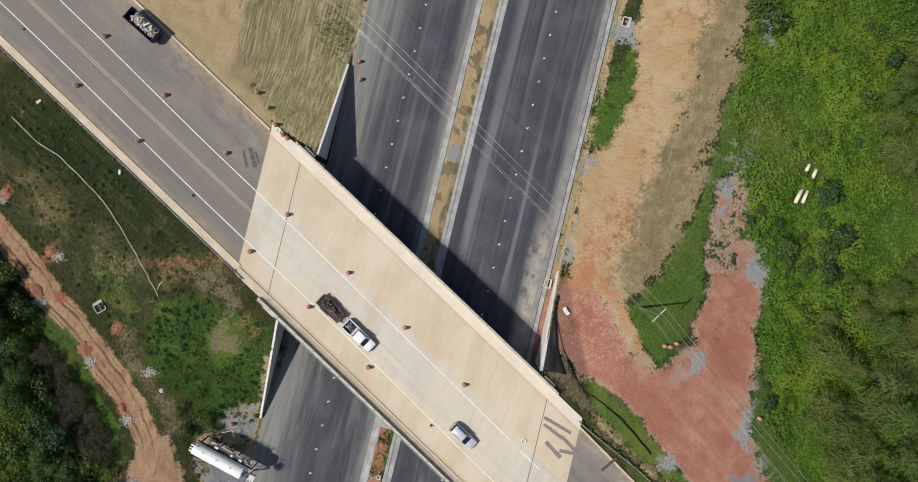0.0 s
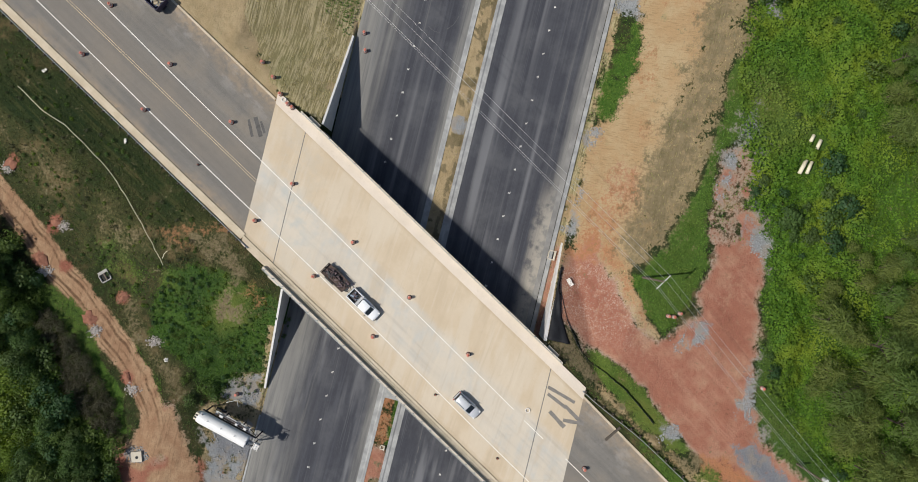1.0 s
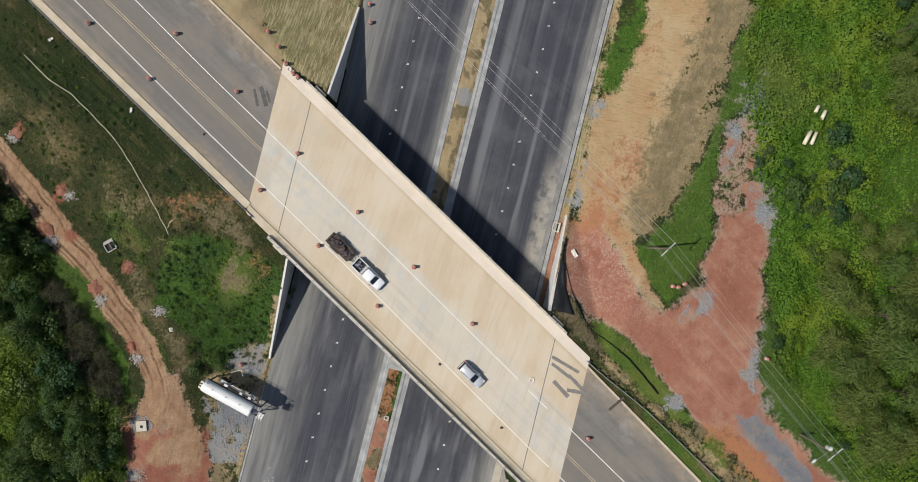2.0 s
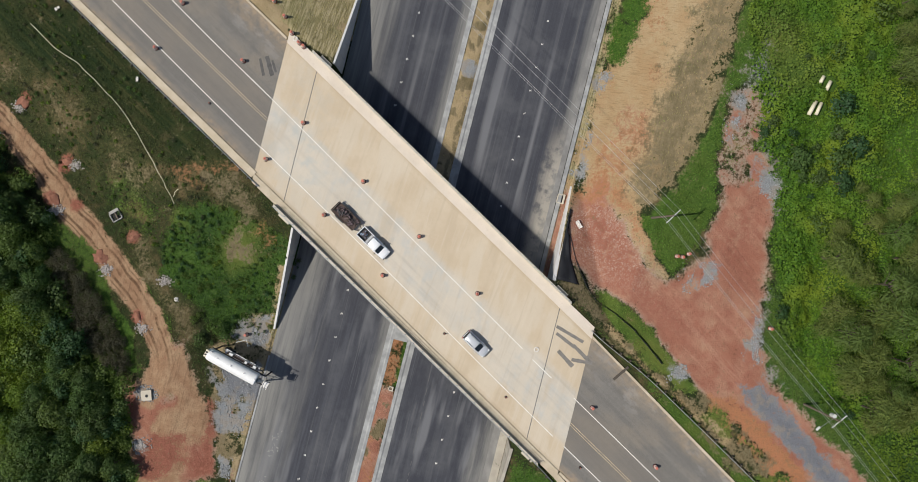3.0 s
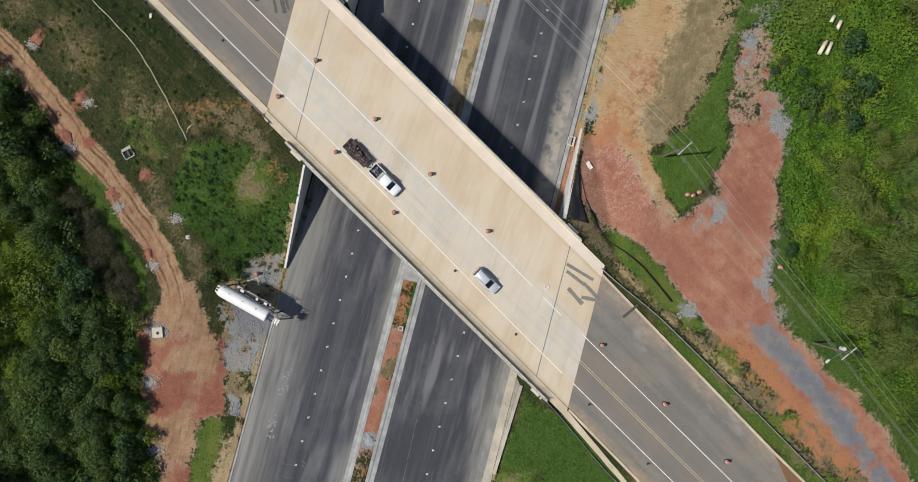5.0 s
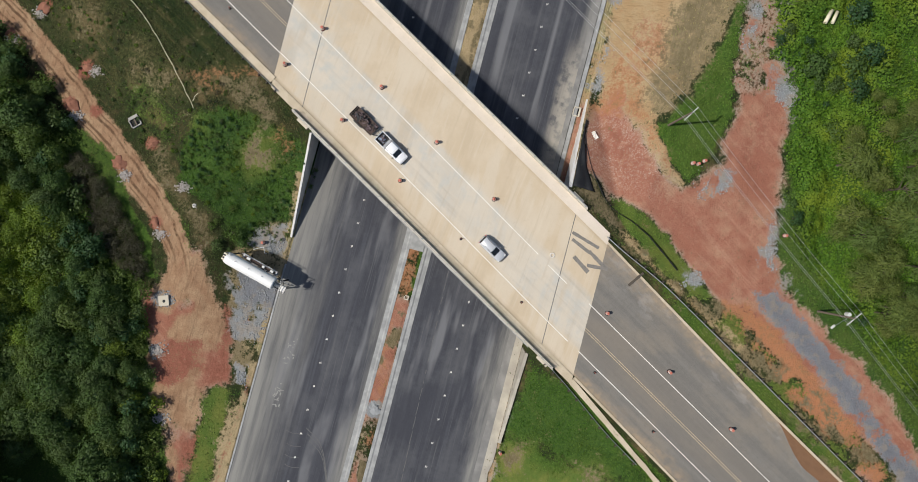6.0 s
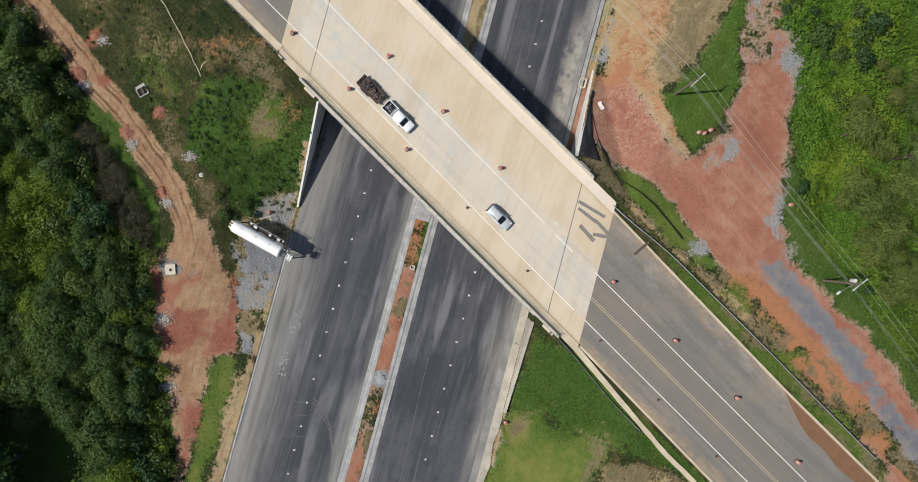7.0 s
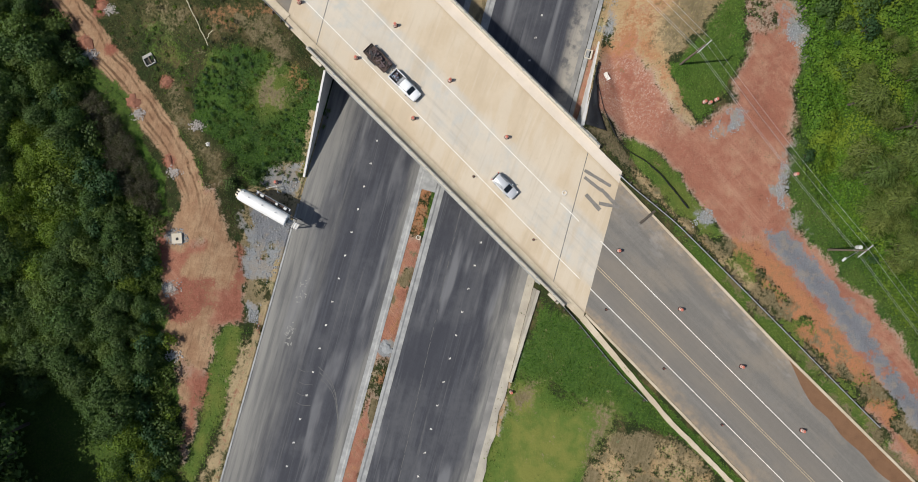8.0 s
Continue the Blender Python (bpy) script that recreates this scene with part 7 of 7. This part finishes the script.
mound(-50.0, -25.1, 0.5, 0.45, 0.5, 0, M_BAND, "single pale boulder in the grass", "boulder")


def litter(x, y, r, seed):
    bm = fresh()
    bmesh.ops.create_grid(bm, x_segments=7, y_segments=5, size=r)
    for v in bm.verts:
        v.co.z = 0.25 * noise.noise(Vector((v.co.x * 3 + seed, v.co.y * 3, 0))) + 0.3
        v.co.y *= 0.5 + 0.3 * noise.noise(Vector((v.co.x * 2, seed, 1)))
    r2 = bmesh.ops.extrude_face_region(bm, geom=bm.faces[:])
    bmesh.ops.translate(bm, vec=(0, 0, -0.02), verts=[v for v in r2["geom"] if isinstance(v, bmesh.types.BMVert)])
    solo("plastic_scrap", bm, M_BAND, pose(x, y, ground_z(x, y), 0, 0, 40 * seed), "crumpled pale plastic scrap lying in the grass", "litter", "litter in the grass")


litter(-68.4, 22.7, 0.42, 1), litter(-55.2, 11.2, 0.42, 2), litter(18.0, -11.8, 0.7, 3)


# ---- plants ----
def leaf_mesh(name, pos, nrm, size, slim, material, rng, along=None):
    """Many small folded leaves: places, facing, length, width over length."""
    n = len(pos)
    t = rng.normal(size=(n, 3))
    if along is not None:
        t = t * 0.25 + np.array(along)
    t -= nrm * np.sum(t * nrm, 1, keepdims=True)
    t /= np.linalg.norm(t, axis=1, keepdims=True) + 1e-9
    b = np.cross(nrm, t)
    L, Wd = size[:, None] * 0.5, (size * slim)[:, None] * 0.5
    sag = nrm * (L * 0.35)
    v = np.stack([pos - t * L - sag, pos + b * Wd, pos + t * L - sag, pos - b * Wd], 1).reshape(-1, 3)
    me = bpy.data.meshes.new(name)
    me.vertices.add(4 * n)
    me.vertices.foreach_set("co", v.astype(np.float32).reshape(-1))
    me.loops.add(4 * n)
    me.loops.foreach_set("vertex_index", np.arange(4 * n, dtype=np.int32))
    me.polygons.add(n)
    me.polygons.foreach_set("loop_start", np.arange(0, 4 * n, 4, dtype=np.int32))
    me.update(calc_edges=True)
    me.validate()
    me.materials.append(material)
    return me


def crown_points(rng, radius, height, clumps, per, spread):
    """Leaves in clumps over an uneven crown from 0 to height."""
    pos, nrm = [], []
    for i in range(clumps):
        a, e = rng.uniform(0, 6.283), rng.uniform(-0.25, 1.0)
        rr = math.sqrt(max(0.0, 1 - e * e)) * rng.uniform(0.55, 1.12)
        c = np.array([radius * rr * math.cos(a), radius * rr * math.sin(a), height * (0.42 + 0.5 * e * rng.uniform(0.7, 1.1))])
        p = rng.normal(size=(per, 3)) * spread * rng.uniform(0.7, 1.3) * np.array([1, 1, 0.6])
        d = p / (np.linalg.norm(p, axis=1, keepdims=True) + 1e-6)
        out = c - np.array([0, 0, height * 0.4])
        out = out / (np.linalg.norm(out) + 1e-6)
        m = d * 0.9 + out * 0.7 + rng.normal(size=(per, 3)) * 0.45 + np.array([0, 0, 0.35])
        pos.append(c + p)
        nrm.append(m / (np.linalg.norm(m, axis=1, keepdims=True) + 1e-6))
    return np.concatenate(pos), np.concatenate(nrm)


def make_tree(name, seed, height, radius, mat, clumps, per, leaf, slim, spread, label, group, category="tree"):
    rng = np.random.default_rng(seed)
    t = thing(name, pose(0, 0, -400), label, category, group)
    base = height * 0.28
    bm = fresh()
    lean = rng.normal(size=2) * 0.15
    tube(bm, (0, 0, -0.3), (lean[0], lean[1], height * 0.55), 0.035 * height * 0.6, 0.012 * height, 7)
    for i in range(6):
        a = i * 1.05 + rng.uniform(-0.3, 0.3)
        z = height * rng.uniform(0.25, 0.5)
        tube(bm, (lean[0] * z / height, lean[1] * z / height, z), (radius * 0.7 * math.cos(a), radius * 0.7 * math.sin(a), z + height * 0.25), 0.012 * height, 0.004 * height, 5)
    part("trunk", bm, M_BARK, t, "brown bark")
    pos, nrm = crown_points(rng, radius, height - base, clumps, per, spread)
    pos[:, 2] += base
    along = None
    if slim < 0.3:
        along = pos * np.array([1.0, 1.0, 0.0]) + np.array([0, 0, -0.25 * radius])
        along = along / (np.linalg.norm(along, axis=1, keepdims=True) + 1e-6)
    me = leaf_mesh("crown", pos, nrm, rng.uniform(0.6, 1.35, len(pos)) * leaf, slim, mat, rng, along)
    c = new("crown", me)
    c.parent = t
    return t


def sow(step, xr, yr, ok, seed):
    rng = random.Random(seed)
    y, row = yr[0], 0
    while y < yr[1]:
        x = xr[0] + (step / 2 if row % 2 else 0)
        while x < xr[1]:
            px, py = x + rng.uniform(-0.4, 0.4) * step, y + rng.uniform(-0.4, 0.4) * step
            if ok(px, py):
                yield px, py, rng
            x += step
        y += step * 0.87
        row += 1


WWOOD = [(-86, 6), (-79.6, 1.6), (-75.9, -3.4), (-72.7, -8.2), (-70.2, -13.0), (-69.6, -18.5), (-68.2, -25.4), (-65.6, -31), (-61.2, -37), (-58.3, -41), (-57, -52), (-56, -58), (-54.5, -77), (-54, -104), (-100, -104), (-100, 6)]
GREYW = [(-70.5, -15.5), (-66.5, -19.5), (-63.8, -23.4), (-60.6, -28.2), (-58.4, -33.0), (-57.2, -36.7), (-58.9, -37.9), (-61.6, -36.6), (-66, -31.0), (-68.6, -25.4), (-70.7, -19.1)]
WGAP = [(-110, -66), (-71, -67), (-65, -74), (-63, -88), (-110, -90)]

broad = [make_tree("broadleaf_tree", 20 + i, 5.6 + 0.7 * (i % 3), 1.9 + 0.25 * (i % 2), M_LEAF[(0, 1, 0, 2, 1, 0)[i]], 46, 32, 0.34, 0.62, 0.5, ("dark green", "mid green", "dark green", "bright green", "mid green", "dark green")[i] + " leafy young tree in a dense wood", "trees of the west wood") for i in range(6)]
olive = [make_tree("scrub_tree", 40 + i, 8.0 + 1.2 * i, 2.2 + 0.2 * i, M_LEAF[(4, 4, 1)[i]], 60, 30, 0.52, 0.22, 0.5, ("dull olive green", "dull olive green", "mid green")[i] + " fine-leaved tree rising out of vines", "trees of the east wood") for i in range(3)]
bush = [make_tree("bush", 60 + i, 1.6 + 0.3 * i, 1.15, M_LEAF[(2, 1, 0, 3, 5)[i]], (16, 16, 16, 26, 18)[i], 20, (0.3, 0.3, 0.3, 0.24, 0.3)[i], (0.65, 0.65, 0.65, 0.4, 0.65)[i], 0.28, ("bright green", "mid green", "dark green", "grey-green", "blue-green")[i] + " leafy bush among rough grass", "bushes", "bush") for i in range(5)]


def edge_far(x, y, pts):
    """Distance to the outline of a plan polygon."""
    best = 1e9
    for (ax, ay), (bx, by) in zip(pts, pts[1:] + pts[:1]):
        ex, ey = bx - ax, by - ay
        f = min(1, max(0, ((x - ax) * ex + (y - ay) * ey) / (ex * ex + ey * ey)))
        best = min(best, math.hypot(x - ax - f * ex, y - ay - f * ey))
    return best


def plant(kinds, x, y, rng, k=1.0, sink=0.1):
    t = rng.choice(kinds)
    s = k * rng.uniform(0.8, 1.2)
    ob = copy_thing(t, pose(x, y, ground_z(x, y) - sink, 0, 0, rng.uniform(0, 360)))
    ob.scale = (s * rng.uniform(0.9, 1.15), s * rng.uniform(0.9, 1.15), s)


def undergrowth(name, label, spots):
    """Many low shrubs too dense to count, joined into one mesh."""
    verts, index, mats = [], [], []
    for kind, x, y, k, turn in spots:
        crown = next(c for c in kind.children if c.name.startswith("crown"))
        co = np.empty(3 * len(crown.data.vertices), np.float32)
        crown.data.vertices.foreach_get("co", co)
        c, s = math.cos(turn) * k, math.sin(turn) * k
        p = co.reshape(-1, 3) @ np.array([[c, s, 0], [-s, c, 0], [0, 0, k]]) + np.array([x, y, ground_z(x, y) - 0.1])
        if crown.data.materials[0] not in mats:
            mats.append(crown.data.materials[0])
        verts.append(p)
        index.append(np.full(len(p) // 4, mats.index(crown.data.materials[0]), np.int32))
    v, m = np.concatenate(verts), np.concatenate(index)
    me = bpy.data.meshes.new(name)
    me.vertices.add(len(v))
    me.vertices.foreach_set("co", v.astype(np.float32).reshape(-1))
    me.loops.add(len(v))
    me.loops.foreach_set("vertex_index", np.arange(len(v), dtype=np.int32))
    me.polygons.add(len(m))
    me.polygons.foreach_set("loop_start", np.arange(0, len(v), 4, dtype=np.int32))
    for mat in mats:
        me.materials.append(mat)
    me.polygons.foreach_set("material_index", m)
    me.update(calc_edges=True)
    return tagged(new(name, me), label, "undergrowth", kind="stuff")


for x, y, rng in sow(2.75, (-86, -53), (-90, 6), lambda x, y: inside(x, y, WWOOD) and not inside(x, y, WGAP) and not inside(x, y, GREYW), 1):
    if rng.random() < 0.07:
        continue
    bright = float(fractal(np.array([x]), np.array([y]), 16.0, 71)[0]) - 0.01 + 0.44 * math.exp(-((x + 79) / 7.5) ** 2 - ((y + 34) / 11.0) ** 2) + 0.14 * math.exp(-((x + 78) / 6.0) ** 2 - ((y + 53) / 8.0) ** 2) - (0.16 if y > -18 else 0.0)
    k = min(1.0, 0.38 + 0.11 * edge_far(x, y, WWOOD)) * rng.choice((0.55, 0.75, 0.85, 1.0))
    if bright > 0.6:
        plant([bush[0], bush[1]], x + 0.8, y + 0.8, rng, 1.25)
        plant([bush[0], bush[1], broad[3]], x - 0.8, y - 0.8, rng, 0.8)
    else:
        plant([broad[1], broad[3], broad[4]] if bright > 0.54 else [broad[0], broad[2], broad[5], broad[1]], x, y, rng, k)
spots = []
for x, y, rng in sow(2.5, (-86, -53), (-90, 6), lambda x, y: inside(x, y, WWOOD) and not inside(x, y, WGAP) and not inside(x, y, GREYW), 10):
    lit = math.exp(-((x + 79) / 7.0) ** 2 - ((y + 36) / 14.0) ** 2)
    kinds = [bush[0], bush[0], bush[1]] if rng.random() < lit else [bush[1], bush[2], bush[4]]
    spots.append((rng.choice(kinds), x, y, rng.choice((0.9, 1.2, 1.5)), rng.uniform(0, 6.28)))
undergrowth("undergrowth", "dense dark green shrubs between the young trees", spots)
# tall trees added out of view, only to throw shade over the gap WGAP
for x, y, rng in sow(4.6, (-96, -79), (-94, -67), lambda x, y: True, 2):
    plant([broad[0], broad[2]], x, y, rng, 2.6)
for x, y, rng in sow(3.7, (52, 100), (-82, 58), lambda x, y: inside(x, y, EWOOD), 3):
    depth = min(1.0, 0.5 + (x - 54) / 40 + (0.25 if y < -12 else -0.1))
    open_here = float(field(x, y, 6.5, 75)) < (0.36 if y < -4 else 0.47)
    if not open_here and rng.random() < 0.93:
        plant(olive, x, y, rng, depth * rng.choice((0.6, 0.85, 1.0, 1.15)))
undergrowth("grey_scrub", "fine grey-green scrub along the edge of the wood", [(bush[3], x, y, rng.choice((0.45, 0.65, 0.85)), rng.uniform(0, 6.28)) for x, y, rng in sow(1.0, (-81, -55), (-39, 0), lambda x, y: inside(x, y, GREYW), 4)])
for x, y, rng in sow(3.0, (47, 80), (-60, 45), lambda x, y: inside(x, y, EFIELD) and not inside(x, y, EWOOD), 5):
    thick = float(fractal(x, y, 7.0, 77))
    if rng.random() < (0.75 if thick > 0.56 else 0.12) and min(math.hypot(x - p[0], y - p[1]) for p in PIPES) > 3:
        plant([bush[2], bush[2], bush[4]] if thick > 0.56 else [bush[0], bush[1], bush[2]], x, y, rng, rng.choice((0.6, 0.9, 1.4)))
for x, y, rng in sow(1.7, (-54, -28), (-36, -8), lambda x, y: inside(x, y, SWDARK), 6):
    if rng.random() < 0.7:
        plant([bush[1], bush[2]], x, y, rng, rng.choice((0.4, 0.6, 0.8)))
spots = []
for x, y, rng in sow(1.15, (-54, -28), (-36, -8), lambda x, y: inside(x, y, SWLUSH) and not inside(x, y, SWDARK) and not inside(x, y, STRAWY), 8):
    thick = float(fractal(x, y, 6.0, 73))
    if rng.random() < 0.62 + 1.2 * (thick - 0.5):
        spots.append((rng.choice([bush[1], bush[2], bush[4]] if thick > 0.5 else [bush[1], bush[0]]), x, y, rng.choice((0.18, 0.26, 0.36)), rng.uniform(0, 6.28)))
undergrowth("thicket", "low dark green weeds covering the slope beside the wall", spots)
spots = []
for x, y, rng in sow(1.5, (-90, -40), (-16, 36), lambda x, y: -66 < to_ov(x, y)[1] < -31.2, 9):
    k = cover(np.array([x]), np.array([y]))
    soil = float(k["clay"][0] + k["sand"][0] + k["gravel"][0] + k["brown"][0])
    rich = float(fractal(x, y, 5.0, 79))
    if soil < 0.2 and not inside(x, y, WWOOD) and rich > 0.44 and rng.random() < 0.8:
        spots.append((rng.choice([bush[1], bush[2], bush[0]] if rich > 0.54 else [bush[3], bush[3], bush[1]]), x, y, rng.choice((0.13, 0.2, 0.3)), rng.uniform(0, 6.28)))
undergrowth("bank_weeds", "small scattered weeds on the grass bank", spots)
for ob in broad + olive + bush:
    for c in (*ob.children_recursive, ob):
        bpy.data.objects.remove(c)


def carpet(name, label, category, material, count, xr, yr, weight, lift, leaf, slim, flatness, seed, along=None):
    """A wide cover of small leaves or blades strewn over the ground."""
    rng = np.random.default_rng(seed)
    x, y = rng.uniform(*xr, count), rng.uniform(*yr, count)
    h, q = to_hw(x, y)
    s, o = to_ov(x, y)
    keep = rng.random(count) < weight(x, y)
    keep &= ~((q > -16.6) & (q < 25.9) & ~((q > 3.3) & (q < 5.6))) & ~((o > -28.8) & (o < np.where(s > 48, -8.9, -7.2)))
    x, y = x[keep], y[keep]
    up = lift(x, y)
    z = terrain(x, y) + up * rng.uniform(0.75, 1.04, len(x)) + 0.03
    d = 0.2
    slope = np.stack([lift(x - d, y) - lift(x + d, y), lift(x, y - d) - lift(x, y + d), np.full(len(x), 2 * d)], -1)
    slope /= np.linalg.norm(slope, axis=1, keepdims=True)
    n = rng.normal(size=(len(x), 3)) * 0.75
    n[:, 2] = np.abs(n[:, 2]) * 0.6
    n += slope * flatness * 1.15
    n /= np.linalg.norm(n, axis=1, keepdims=True)
    me = leaf_mesh(name, np.stack([x, y, z], 1), n, rng.uniform(0.55, 1.4, len(x)) * leaf, slim, material, rng, along)
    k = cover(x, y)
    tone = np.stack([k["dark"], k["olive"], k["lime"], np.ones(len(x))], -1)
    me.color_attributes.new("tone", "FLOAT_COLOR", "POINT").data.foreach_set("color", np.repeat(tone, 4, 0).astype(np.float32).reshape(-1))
    return tagged(new(name, me), label, category, kind="stuff")


def free_of_soil(k):
    return np.clip(1 - 1.3 * np.maximum.reduce([k["clay"], k["sand"], k["gravel"]]), 0, 1)


def w_kudzu(x, y):
    k = cover(x, y)
    g = k["east"] * free_of_soil(k) * (1 - 0.6 * k["wood"])
    for px, py, *_ in PIPES:
        g = g * smooth(0.8, 1.8, np.hypot(x - px - 0.5, y - py - 0.9))
    return g


def w_lush(x, y):
    k = cover(x, y)
    return np.clip(k["lush"] * 1.2 - k["east"] - k["weed"], 0, 1) * np.clip(1 - 1.1 * k["lime"], 0, 1) * (0.45 + 0.55 * smooth(0.35, 0.55, fractal(x, y, 1.6, 83))) * free_of_soil(k)


def w_meadow(x, y):
    k = cover(x, y)
    bare = k["straw"] + k["lush"] + k["rust"] + 0.9 * k["weed"] + k["sand"] + k["clay"] + k["gravel"]
    return np.clip(1 - 1.1 * bare, 0, 1) * free_of_soil(k) * (1 - 0.85 * k["newe"]) * np.where((x > 18) & (y > -24), 0.15, 1.0) * (0.35 + 0.65 * smooth(0.35, 0.6, fractal(x, y, 4.0, 81)))


def w_straw(x, y):
    k = cover(x, y)
    h, q = to_hw(x, y)
    raked = 0.65 * field(h * 0.11, q * 1.7, 1.0, 171) + 0.35 * field(h * 0.3, q * 3.6, 1.0, 173)
    raked = np.where(q > 20, smooth(0.44, 0.58, raked), 0.4)
    return np.clip(k["straw"] * 1.2 - 0.2, 0, 1) * np.clip(1 - 1.5 * k["lush"], 0, 1) * raked


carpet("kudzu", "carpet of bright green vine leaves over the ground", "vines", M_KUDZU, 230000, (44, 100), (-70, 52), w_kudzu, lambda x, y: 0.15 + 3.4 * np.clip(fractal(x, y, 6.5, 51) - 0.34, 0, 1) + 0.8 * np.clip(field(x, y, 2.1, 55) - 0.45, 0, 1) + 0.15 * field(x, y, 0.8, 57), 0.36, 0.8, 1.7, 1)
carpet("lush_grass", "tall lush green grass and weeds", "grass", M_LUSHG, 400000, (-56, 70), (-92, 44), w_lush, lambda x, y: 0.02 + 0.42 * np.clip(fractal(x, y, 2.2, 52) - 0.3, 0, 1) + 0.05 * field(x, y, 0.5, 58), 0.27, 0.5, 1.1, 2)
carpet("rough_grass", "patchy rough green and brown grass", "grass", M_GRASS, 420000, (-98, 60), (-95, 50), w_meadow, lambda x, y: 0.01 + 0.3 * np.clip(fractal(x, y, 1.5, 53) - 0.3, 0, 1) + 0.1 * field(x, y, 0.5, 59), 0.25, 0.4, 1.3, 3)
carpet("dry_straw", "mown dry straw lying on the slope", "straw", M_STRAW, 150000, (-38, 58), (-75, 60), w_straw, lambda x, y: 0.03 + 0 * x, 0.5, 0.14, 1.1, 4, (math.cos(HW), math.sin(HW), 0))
